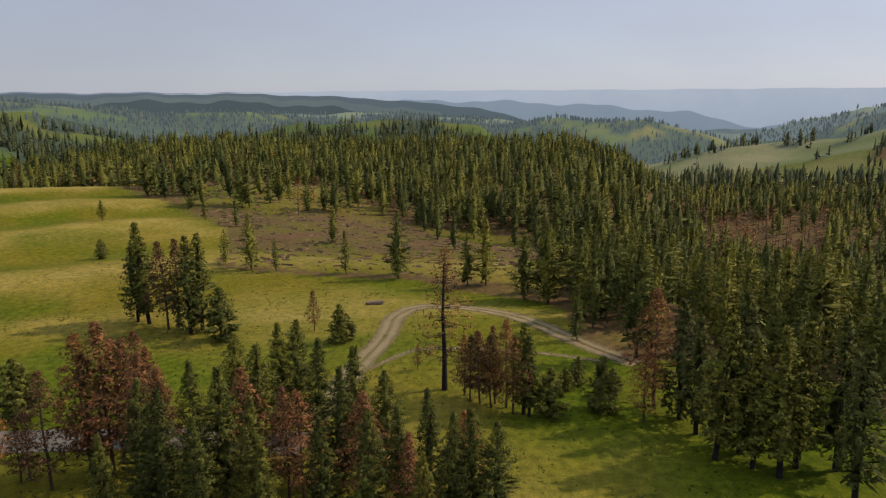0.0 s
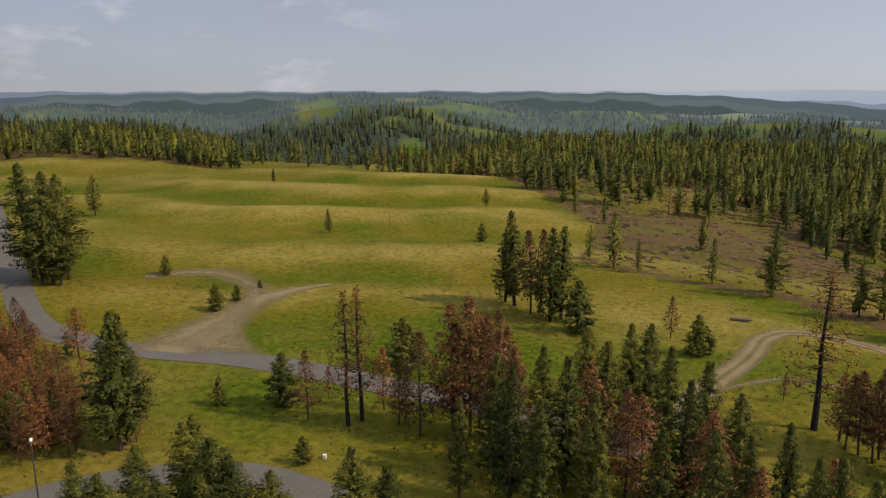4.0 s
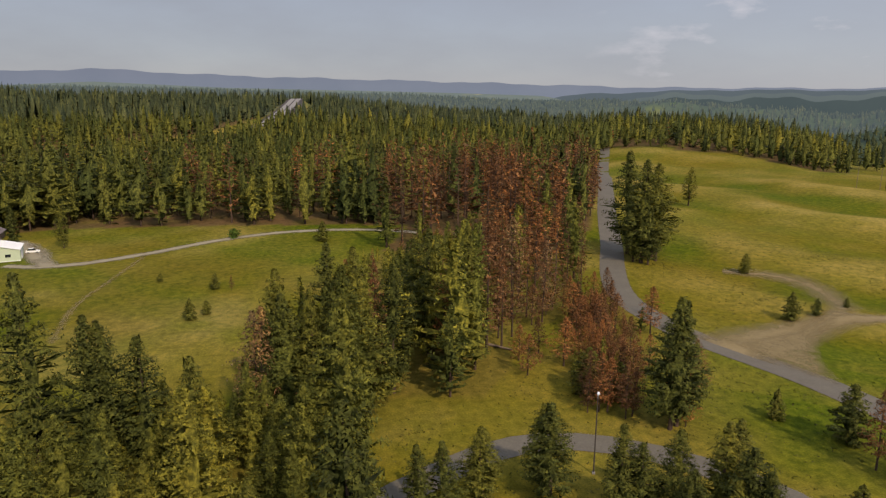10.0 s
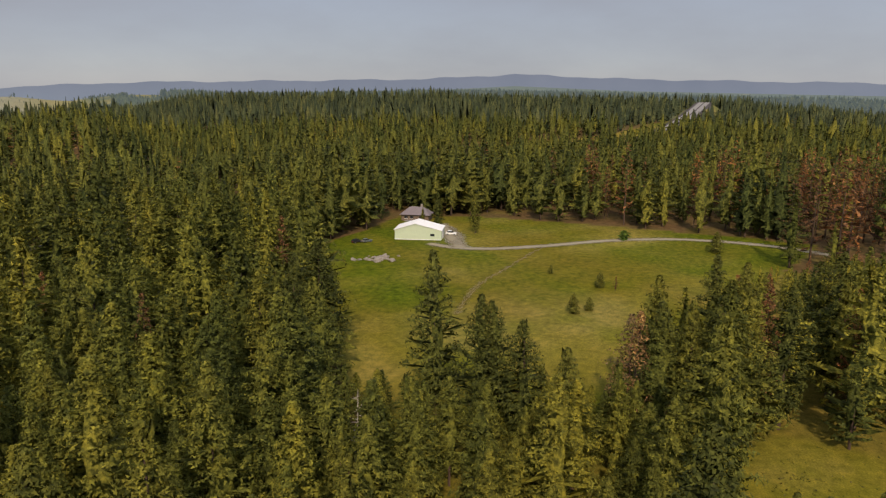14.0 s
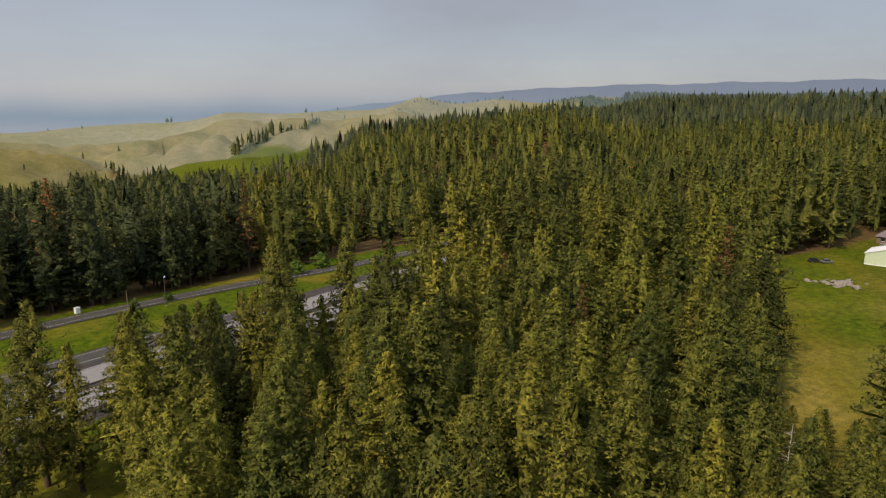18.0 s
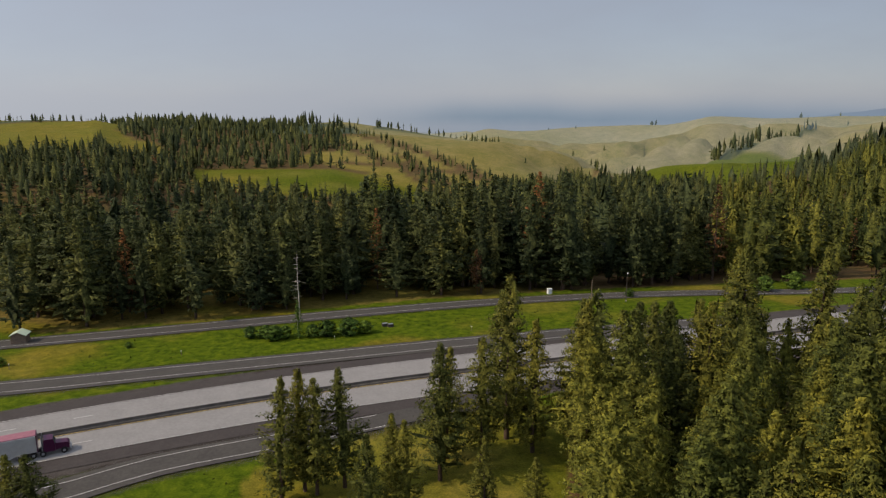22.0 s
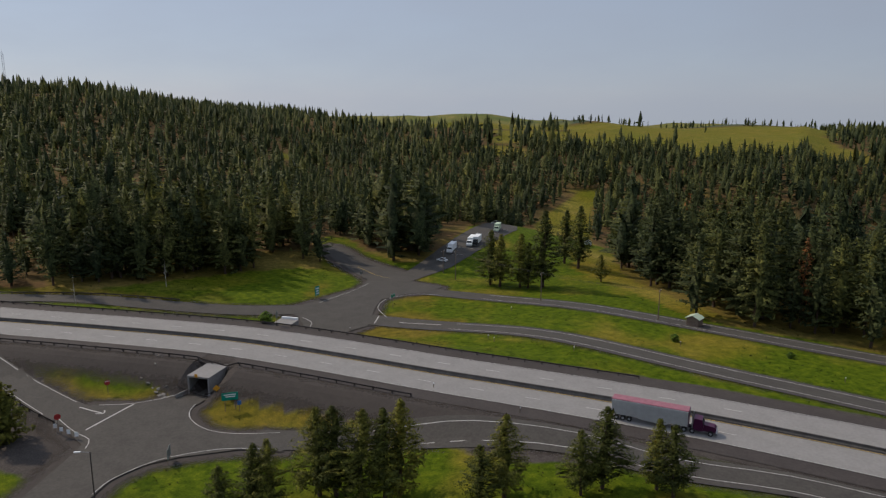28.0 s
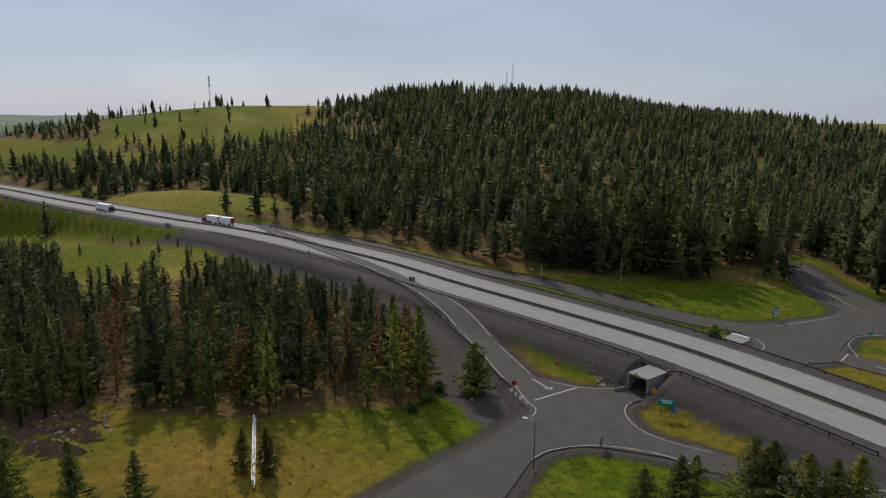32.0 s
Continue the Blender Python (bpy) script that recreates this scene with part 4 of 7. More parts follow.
strip("dirt_track", [(-17, 150), (-9, 160), (-1, 163), (22, 159), (36, 153)], 5.5, 0.07, M_TRODDEN, label="faint dirt track over the meadow", category="track", across=6)
strip("gravel_drive", [(-284, 64), (-292, 50), (-297, 30), (-296, 7), (-286, -17), (-271, -38), (-260, -58), (-258, -72), (-262, -84)], 6.5, 0.10, M_GRAVELWAY, label="pale gravel drive to the barn", category="track", across=6)
strip("gravel_drive", [(-259, -70), (-271, -76), (-288, -84), (-303, -92)], 9.0, 0.11, M_GRAVELWAY, label="gravel drive past the barn to the house", category="track", across=6)
strip("dirt_track", [(-268, -40), (-237, -46), (-210, -51), (-180, -50)], 10.0, 0.07, M_TRODDEN, label="faint worn track through the barn meadow", category="track", across=6)
strip("dirt_track", [(-138, 108), (-143, 124), (-148, 145), (-146, 160), (-143, 178)], [32, 26, 18, 13, 7], 0.13, M_TRODDEN, label="wide bare track leaving the county road", category="track", across=8)
strip("dirt_track", [(-147, 148), (-164, 164), (-183, 172), (-198, 166), (-206, 155)], [16, 26, 28, 18], 0.12, M_TRODDEN, label="faint bare earth worn into the meadow grass", category="track", across=6)
sheet("farm_yard", [(-258, -66), (-262, -84), (-272, -79), (-300, -92), (-305, -84), (-280, -70)], 0.12, M_GRAVELWAY, "grey gravel yard beside the barn", "gravel")

# dark gravel margins that fray into the grass
MARGIN = dict(category="gravel", across=8)
strip("gravel_margin", [p for p in hw if 60 < p[0] < 350 and p[1] < 120], 12.0, 0.07, M_DARKGRAVEL, label="dark gravel bank below the guard rail", offset=-18.5, **MARGIN)
for line, wide in ((NEAR, 12.0), (OFF, 12.0), (FRONT, 11.5), ([tuple(p) for p in RAMP_E[::2, :2]], 17.0), ([tuple(p) for p in FRONTAGE[::2, :2]], 15.0), (CAMP, 9.0), (ROAD_W, 11.5)):
    strip("gravel_margin", line, wide, 0.05, M_DARKGRAVEL if line not in (CAMP, ROAD_W) else M_TRODDEN, label="gravel margin along the asphalt", **MARGIN)
for outline in PAVED[:2]:
    strip("gravel_margin", outline + outline[:1], 9.0, 0.06, M_DARKGRAVEL, label="dark gravel margin round the junction", **MARGIN)

# lane dashes, one mesh shared
dash = mesh_of("lane_dash", [(-0.1, -1.6, 0), (0.1, -1.6, 0), (0.1, 1.6, 0), (-0.1, 1.6, 0)], [(0, 1, 2, 3)], M_PAINT)
h_dense = spline(hw, 1.0)
h_dir = np.gradient(h_dense, axis=0)
for side in (-5.6, 5.6):
    for i in range(150, 640, 12):
        d = h_dir[i] / np.linalg.norm(h_dir[i])
        ob = new("lane_dash", dash)
        ob.parent = highway
        ob.matrix_world = pose(h_dense[i][0] - d[1] * side, h_dense[i][1] + d[0] * side, 0.24, 0, 0, math.degrees(math.atan2(d[1], d[0])) - 90)


# ---- trees ----
def crown_arrays(rng, puffs, blades, blade, kind="pine", h=20.0, slim=0.34, girth=1.0, tiers=0, sides=8, core=0.6, puff_size=1.0, skirt=1.0, boughs=0.0):
    """Loose triangles of a conifer crown of height h: boughs that end in puffs of needles round a ragged core."""
    tris, cen = [], []
    low = {"pine": 0.11, "spruce": 0.05, "dead": 0.2, "bare": 0.25, "bush": 0.05}[kind] * skirt + rng.uniform(-0.03, 0.05) * skirt
    reach = {"pine": 0.182, "spruce": 0.185, "dead": 0.165, "bare": 0.15, "bush": 0.42}[kind] * h * girth * rng.uniform(0.86, 1.16)
    lobes, blunt = rng.uniform(0, 6.28, 3), rng.uniform(1.1, 1.9)
    def profile(u):
        if kind in ("pine", "dead", "bare"):
            return min(1.0, 0.5 + 1.9 * u) * max(0.0, 1 - u ** blunt) ** 0.85 + 0.02
        if kind == "bush":
            return math.sqrt(max(0.02, 1 - (2 * u - 0.9) ** 2))
        return (1 - u) ** 0.8 * min(1, 0.6 + 3 * u) + 0.02

    if kind == "spruce":
        # layered skirts
        for k in range(tiers + 2):
            n_t = tiers + 2
            u0, u1 = k / n_t, min(1.0, (k + rng.uniform(1.3, 1.7)) / n_t) if k < n_t - 1 else 0.99
            a0, peak = rng.uniform(0, 6.283), np.array([rng.normal(0, 0.05 * reach), rng.normal(0, 0.05 * reach), (low + (1 - low) * u1) * h])
            rim = []
            for i in range(sides):
                a = a0 + 6.2832 * (i + rng.uniform(-0.3, 0.3)) / sides
                rr = reach * core * 0.45 * profile(u0) * rng.uniform(0.6, 1.25)
                rim.append(np.array([math.cos(a) * rr, math.sin(a) * rr, (low + (1 - low) * u0) * h + rng.uniform(-0.2, 0.3) * h / n_t]))
            for i in range(sides):
                tris.append([peak, rim[i], rim[(i + 1) % sides]])
                cen.append(peak * np.array([0, 0, 0.8]))
    elif tiers:
        # a lumpy hull without skirts
        rows = []
        for k in range(tiers + 1):
            u = 0.97 * k / tiers
            a0, off = rng.uniform(0, 6.283), rng.normal(0, 0.07 * reach, 2)
            rows.append([np.array([off[0] + math.cos(a) * rr, off[1] + math.sin(a) * rr, (low + (1 - low) * u) * h + rng.uniform(-0.3, 0.3) * h / tiers])
                         for a, rr in ((a0 * 0.15 + 6.2832 * (i + rng.uniform(-0.25, 0.25)) / sides, reach * core * profile(u) * rng.uniform(0.45, 1.3)) for i in range(sides))])
        for lo_row, hi_row in zip(rows[:-1], rows[1:]):
            for i in range(sides):
                p, q, m, n = lo_row[i], lo_row[(i + 1) % sides], hi_row[(i + 1) % sides], hi_row[i]
                tris += [[p, q, m], [p, m, n]]
                cen += [(p + m) * np.array([0, 0, 0.5])] * 2
    n_core = len(tris)
    turn = rng.uniform(0, 6.28)
    for b in range(puffs):
        u = ((b + rng.uniform(0.1, 0.9)) / puffs) ** 0.92
        prof = profile(u)
        turn += 2.4 + rng.normal(0, 0.35)
        length = reach * prof * rng.uniform(0.5, 1.06) ** 0.8 * (1 + 0.18 * math.sin(2 * turn + lobes[0] + 5 * u) + 0.12 * math.sin(3 * turn + lobes[1] - 9 * u))
        size = reach * (0.17 + 0.19 * min(1, 1.6 * prof)) * rng.uniform(0.8, 1.25) * puff_size
        s = max(0.0, length - 0.45 * size)
        c = np.array([math.cos(turn) * s, math.sin(turn) * s, (low + (1 - low) * u) * h + rng.uniform(-0.1, 0.2) * length - 0.25 * size])
        if boughs:
            # a spray from the trunk to the tip, turned about its own line
            axis = np.array([math.cos(turn), math.sin(turn), rng.uniform(-0.25, 0.45)])
            lean, tang = rng.uniform(-1.2, 1.2), np.array([-math.sin(turn), math.cos(turn), 0])
            w = (tang * math.cos(lean) + np.array([0, 0, 1.0]) * math.sin(lean)) * boughs * (0.35 * length + 0.2 * size)
            root = np.array([0, 0, c[2] - 0.25 * length])
            mid, tip = root + axis * length * rng.uniform(0.5, 0.75), root + axis * (length + 0.3 * size)
            tris += [[root, mid + w, tip], [root, tip, mid - w]]
            cen += [root, root]
        for _ in range(blades):
            d = rng.normal(0, 1.0, 3)
            d /= np.linalg.norm(d)
            if d[2] < -0.5:
                d[2] *= -1
            o = c + d * np.array([1.0, 1.0, 0.72]) * size * rng.uniform(0.45, 1.0)
            # each tuft faces outwards, more or less
            n = 0.6 * d + rng.normal(0, 0.38, 3) + np.array([math.cos(turn) * 0.7, math.sin(turn) * 0.7, 0.4])
            n /= np.linalg.norm(n)
            d = rng.normal(0, 1.0, 3) + np.array([math.cos(turn) * 0.5, math.sin(turn) * 0.5, 0.5])
            d -= n * (d @ n)
            d /= np.linalg.norm(d) + 1e-6
            w = np.cross(n, d)
            L = blade * rng.uniform(0.6, 1.3) * (1.1 - 0.35 * u)
            o = o - d * L * 0.4
            tris.append([o - w * L * slim, o + w * L * slim, o + d * L])
            cen.append(c)
    t = np.array(tris, np.float32)
    # rounded shading: each blade leans to the outward direction of its puff and of the crown
    mid = t.mean(1)
    out = np.stack([mid[:, 0], mid[:, 1], np.zeros(len(t))], -1)
    out /= np.maximum(np.linalg.norm(out, axis=1), 0.35 * reach)[:, None]
    puff = mid - np.array(cen)
    puff /= np.maximum(np.linalg.norm(puff, axis=1), 0.1)[:, None]
    own = np.cross(t[:, 1] - t[:, 0], t[:, 2] - t[:, 0])
    own /= np.maximum(np.linalg.norm(own, axis=1), 1e-6)[:, None]
    own *= np.sign((own * (out + puff + np.array([0, 0, 0.4]))).sum(1))[:, None]
    out = 0.45 * out + 0.75 * puff + 0.3 * own + np.array([0, 0, 0.35])
    out /= np.linalg.norm(out, axis=1)[:, None]
    flip = (np.cross(t[:, 1] - t[:, 0], t[:, 2] - t[:, 0]) * out).sum(1) < 0
    t[flip] = t[flip][:, ::-1]
    nor = np.repeat(out, 3, axis=0)
    core_n = t[:n_core].reshape(-1, 3) * np.array([1, 1, 0]) / (0.5 * reach) + np.array([0, 0, 0.5])
    nor[:3 * n_core] = core_n / np.linalg.norm(core_n, axis=1)[:, None]
    return t.reshape(-1, 3), nor.astype(np.float32)


def trunk_arrays(rng, h=20.0, sides=7, limbs=0, girth=0.30, top=0.96):
    """A tapered, slightly bent trunk, with bare limbs."""
    v, f = [], []

    def tube(p0, p1, r0, r1, n, rings=2):
        base = len(v)
        ax = (p1 - p0) / np.linalg.norm(p1 - p0)
        e1 = np.cross(ax, [0.3, 0.9, 0.1])
        e1 /= np.linalg.norm(e1)
        e2 = np.cross(ax, e1)
        for i in range(rings):
            t = i / (rings - 1)
            for k in range(n):
                q = 6.2832 * k / n
                v.append(p0 + (p1 - p0) * t + (e1 * math.cos(q) + e2 * math.sin(q)) * (r0 + (r1 - r0) * t))
        for i in range(rings - 1):
            for k in range(n):
                f.append((base + i * n + k, base + i * n + (k + 1) % n, base + (i + 1) * n + (k + 1) % n, base + (i + 1) * n + k))

    knots = [np.array([0, 0, -0.4])]
    for t in (0.25, 0.55, top):
        knots.append(np.array([rng.normal(0, 0.12), rng.normal(0, 0.12), t * h]))
    rad = [girth * 1.15, girth * 0.85, girth * 0.55, 0.04]
    for a, b, r0, r1 in zip(knots[:-1], knots[1:], rad[:-1], rad[1:]):
        tube(a, b, r0, r1, sides)
    for _ in range(limbs):
        z = rng.uniform(0.2, 0.92) * h
        a, L = rng.uniform(0, 6.28), 0.13 * h * (1.05 - z / h) * rng.uniform(0.5, 1.3) + 0.5
        p = np.array([0, 0, z])
        tube(p, p + np.array([math.cos(a) * L, math.sin(a) * L, rng.uniform(-0.25, 0.35) * L]), 0.07, 0.015, 3)
    return np.array(v, np.float32), np.array(f, np.int32)


def tree_thing(name, label, rng, crown, needle, bark, h=20.0, **kw):
    root = new(name)
    v, f = trunk_arrays(rng, h, **kw)
    t = new("trunk", mesh_of("trunk", v, f, bark, smooth_faces=True))
    t.parent = root
    if crown is not None:
        c = new("crown", mesh_of("crown", crown[0], np.arange(len(crown[0])).reshape(-1, 3), needle, smooth_faces=True, normals=crown[1]))
        c.parent = root
    return tagged(root, label, "tree")


rng = np.random.default_rng(7)
PROTO = {
    "g": [tree_thing("pine_tree", "tall green ponderosa pine with a ragged crown", rng, crown_arrays(rng, 130, 28, 0.45, slim=0.28, tiers=7, sides=6, core=0.24, girth=1.15, puff_size=0.62, boughs=0.18), M_PINE, M_BARK, limbs=10) for _ in range(6)],
    "y": [tree_thing("young_pine", "young bushy green pine growing in grass", rng, crown_arrays(rng, 90, 16, 0.95, "pine", tiers=6, sides=6, core=0.35, girth=1.7, puff_size=0.6, skirt=0.3, boughs=0.25), M_PINE, M_BARK, limbs=0) for _ in range(3)],
    "r": [tree_thing("dead_pine", "dead pine with rust-red needles", rng, crown_arrays(rng, 150, 10, 0.7, "dead", girth=1.4, puff_size=0.62, slim=0.17), M_RED, M_BARK, limbs=40, girth=0.2) for _ in range(4)],
    "t": [tree_thing("faded_pine", "dying pine with bleached tan needles", rng, crown_arrays(rng, 150, 10, 0.62, "pine", girth=1.3, puff_size=0.65, slim=0.2), M_TAN, M_BARK, limbs=20, girth=0.22) for _ in range(2)],
    "b": [tree_thing("burnt_pine", "fire-blackened pine with thin brown needles", rng, crown_arrays(rng, 110, 9, 0.6, "bare", girth=1.5, puff_size=0.7, slim=0.16), M_RED, M_CHAR, limbs=90, girth=0.34) for _ in range(2)],
    "k": [tree_thing("burnt_green_pine", "scorched pine with a dark green sparse crown", rng, crown_arrays(rng, 100, 14, 0.62, "pine", tiers=6, sides=6, core=0.22, girth=1.2, puff_size=0.62, boughs=0.16), M_PINE, M_CHAR, limbs=40, girth=0.32) for _ in range(2)],
}
for protos in PROTO.values():
    for p in protos:
        p.location = (0, 0, -400)
placed = []


def plant(kind, x, y, h, wide=1.0):
    src = PROTO[kind][int(rng.integers(len(PROTO[kind])))]
    s = h / 20.0
    m = pose(x, y, high1(x, y), rng.normal(0, 1.2), rng.normal(0, 1.2), rng.uniform(0, 360)) @ Matrix.Diagonal((s * wide, s * wide, s, 1))
    first = src.location.z < -300
    if first:
        src.matrix_basis = m
        ob = src
    else:
        ob = copy_thing(src, m @ Matrix.Diagonal((*[1 / v for v in src.scale], 1)))
    tagged(ob, group={"g": "pines", "y": "young pines", "r": "dead pines", "t": "faded pines", "b": "burnt pines", "k": "scorched pines"}[kind])
    placed.append((x, y))
    return ob


# single trees that stand out: place and height
for x, y, h in [(-80, 184, 28), (-66, 176, 26), (-64, 179, 26), (-84, 186, 22), (15, 126, 18), (16, 125, 16), (45, 117, 22), (44, 123, 23), (50, 110, 28), (53, 102, 25), (57, 105, 25), (63, 104, 26), (61, 95, 24), (45, 108, 25), (50, 105, 22)]:
    plant("k", x, y, h, 1.15)
plant("b", 0, 138, 30, 1.15)
for x, y, h in [(-73, 179, 24), (-71, 181, 24), (-58, 106, 24), (-54, 105, 26), (-51, 107, 23), (-57, 105, 21), (-54, 109, 22), (-53, 115, 21), (-51, 116, 18), (4, 135, 13), (5, 132, 14), (7, 131, 15), (9, 129, 15), (10, 131, 16), (12, 129, 18),
                (13, 126, 16), (7, 134, 14), (41, 129, 24), (37, 122, 15), (47, 113, 13), (-34, 177, 11), (-84, 96, 14), (-74, 107, 13), (-68, 103, 11), (-67, 104, 12), (-87, 106, 7), (-6, 149, 6), (-21, 95, 19), (-12, 94, 19), (-31, 101, 20), (-42, 98, 21), (-5, 87, 16), (-24, 98, 18), (-47, 103, 22), (-62, 101, 20), (3, 96, 15)]:
    plant("r", x, y, h, 1.25)
for x, y, h in [(-76, 98, 26), (-75, 101, 26)]:
    plant("b", x, y, h, 0.9)
for x, y, h in [(-39, 89, 22), (-38, 99, 22), (-33, 96, 22), (-35, 111, 22), (-30, 106, 22), (-29, 116, 22), (-26, 117, 22), (-21, 108, 22), (-16, 101, 20), (-14, 103, 22), (-9, 99, 20), (-10, 86, 20), (-6, 91, 18), (-2, 94, 19), (1, 89, 18),
                (4, 90, 18), (7, 88, 17), (-33, 86, 19), (-27, 90, 20), (-24, 84, 17), (-17, 88, 18), (-3, 84, 15), (-44, 94, 21), (-46, 86, 17)]:
    plant("g", x, y, h)
for x, y, h in [(-231, 132, 38), (-220, 137, 35), (-216, 129, 36), (-213, 130, 19), (-218, 127, 19), (-226, 139, 30), (-318, 215, 20), (-105, 71, 25), (-106, 73, 24), (-109, 74, 22), (-196, 244, 11), (-308, 331, 9), (-165, 339, 10)]:
    plant("g", x, y, h, 1.15)
for x, y, h in [(-202, 161, 7), (-153, 138, 8), (-153, 146, 5), (-158, 161, 3), (-104, 93, 6), (-123, 63, 10), (-119, 68, 8), (-74, 83, 5), (-93, 99, 11), (-82, 128, 11), (-133, 269, 8), (-26, 168, 10), (-24, 170, 7), (-56, 171, 14), (20, 125, 10), (25, 137, 5),
                (28, 140, 6), (30, 127, 11), (34, 134, 6), (-82, 127, 12), (-191, -19, 6), (-195, -15, 4), (-219, -14, 5), (-277, 24, 8), (151, -12, 12), (-231, -31, 3)]:
    plant("y", x, y, h, 1.5)
thicket = np.random.default_rng(91)
for _ in range(64):
    u, v = thicket.uniform(-0.1, 1.1), thicket.normal(0, 7.0)
    plant("r", -176 + 62 * u + v * 0.45, 86 - 17 * u + v, thicket.uniform(6, 12.5), thicket.uniform(1.1, 1.7))
plant("r", -216, -9, 5)
plant("y", -296.3, -90.6, 15, 0.7)
plant("y", -298, -98.4, 8, 0.7)
plant("g", -286.5, -71.1, 17, 0.9)
for x, y, h in [(-92, 41, 14), (-83, 49, 14), (-75, 60, 17), (-69, 60, 16), (-80, 56, 14), (-67, 61, 14), (-93, 31, 11), (-73, 54, 12), (-81, 51, 12), (-69, 58, 12), (-54, 70, 14), (-49, 71, 12), (-89, 29, 13), (-88, 20, 12), (-88, 24, 12), (-77, 63, 16),
                (-88, 40, 16), (-62, 63, 12)]:
    plant("g", x, y, h, 1.5)
for x, y, h in [(96, -50, 16), (94, -52, 16), (90, -54, 16), (87, -60, 17), (87, -57, 16), (96, -41, 13), (98, -39, 12), (98, -34, 10), (74, -66, 11), (74, -71, 14), (66, -80, 11), (65, -84, 14), (59, -90, 12), (56, -90, 12), (183, -166, 20), (178, -166, 19),
                (172, -170, 19), (169, -171, 16), (166, -175, 27), (159, -198, 10), (192, -215, 22), (182, -212, 25)]:
    plant("g", x, y, h, 1.5)
for x, y, h in [(23, -97, 20), (20, -100, 20), (14, -101, 20), (18, -99, 19), (6, -91, 17), (-1, -103, 23), (-8, -109, 22), (-13, -117, 30), (-17, -112, 24), (-25, -117, 26), (-27, -111, 23), (-36, -118, 25), (-59, -132, 32), (-41, -118, 24), (-46, -116, 26),
                (-7, -90, 14), (-14, -88, 12), (4, -90, 17), (9, -87, 16), (-14, -123, 26)]:
    plant("g", x, y, h)
for x, y, h in [(-24, -110, 28), (-57, -124, 34), (-73, -129, 33), (-115, -157, 36), (-120, -146, 34), (-93, -92, 30), (-75, -113, 32), (-75, -79, 24), (-86, -73, 24), (-2, -110, 20), (-70, -76, 24), (-44, -108, 28), (-37, -112, 27), (-55, -81, 22), (-59, -72, 18),
                (-37, -102, 26), (-120, -37, 32), (-112, -26, 27), (-112, -23, 26), (-109, -18, 24), (-132, -67, 30), (-117, -65, 30), (-112, -69, 28)]:
    plant("g", x, y, h)
for x, y, h in [(-142, 13, 30), (-137, 17, 30), (-129, 2, 28), (-121, 3, 26), (-122, 8, 26), (-104, -10, 22), (-133, 25, 27), (-152, 37, 30), (-153, 46, 30)]:
    plant("g", x, y, h)
for x, y, h in [(-120, -1, 24), (-124, -2, 22), (-173, 65, 28), (-168, 72, 22)]:
    plant("t", x, y, h)
for x, y, h in [(141, 71, 16), (132, 74, 16), (127, 76, 16), (140, 52, 13)]:
    plant("k", x, y, h, 1.15)


# ---- woods ----
def woods_points(r0, r1, cell, seed):
    """Jittered places for trees in a ring, thinned by the cover."""
    g = np.random.default_rng(seed)
    k = int(r1 / cell) + 1
    i, j = np.meshgrid(np.arange(-k, k + 1), np.arange(-k, k + 1))
    x = (i + g.uniform(-0.62, 0.62, i.shape)).ravel() * cell
    y = (j + g.uniform(-0.62, 0.62, j.shape)).ravel() * cell
    r = np.hypot(x, y)
    ok = (r >= r0) & (r < r1)
    x, y = x[ok], y[ok]
    d, _, _ = cover(x, y)
    az = np.degrees(np.arctan2(-x, y)) % 360
    keep = (g.uniform(0, 1, len(x)) < d) & ~((az > 305) & (az < 322) & (np.hypot(x, y) > 150))
    return x[keep], y[keep], g


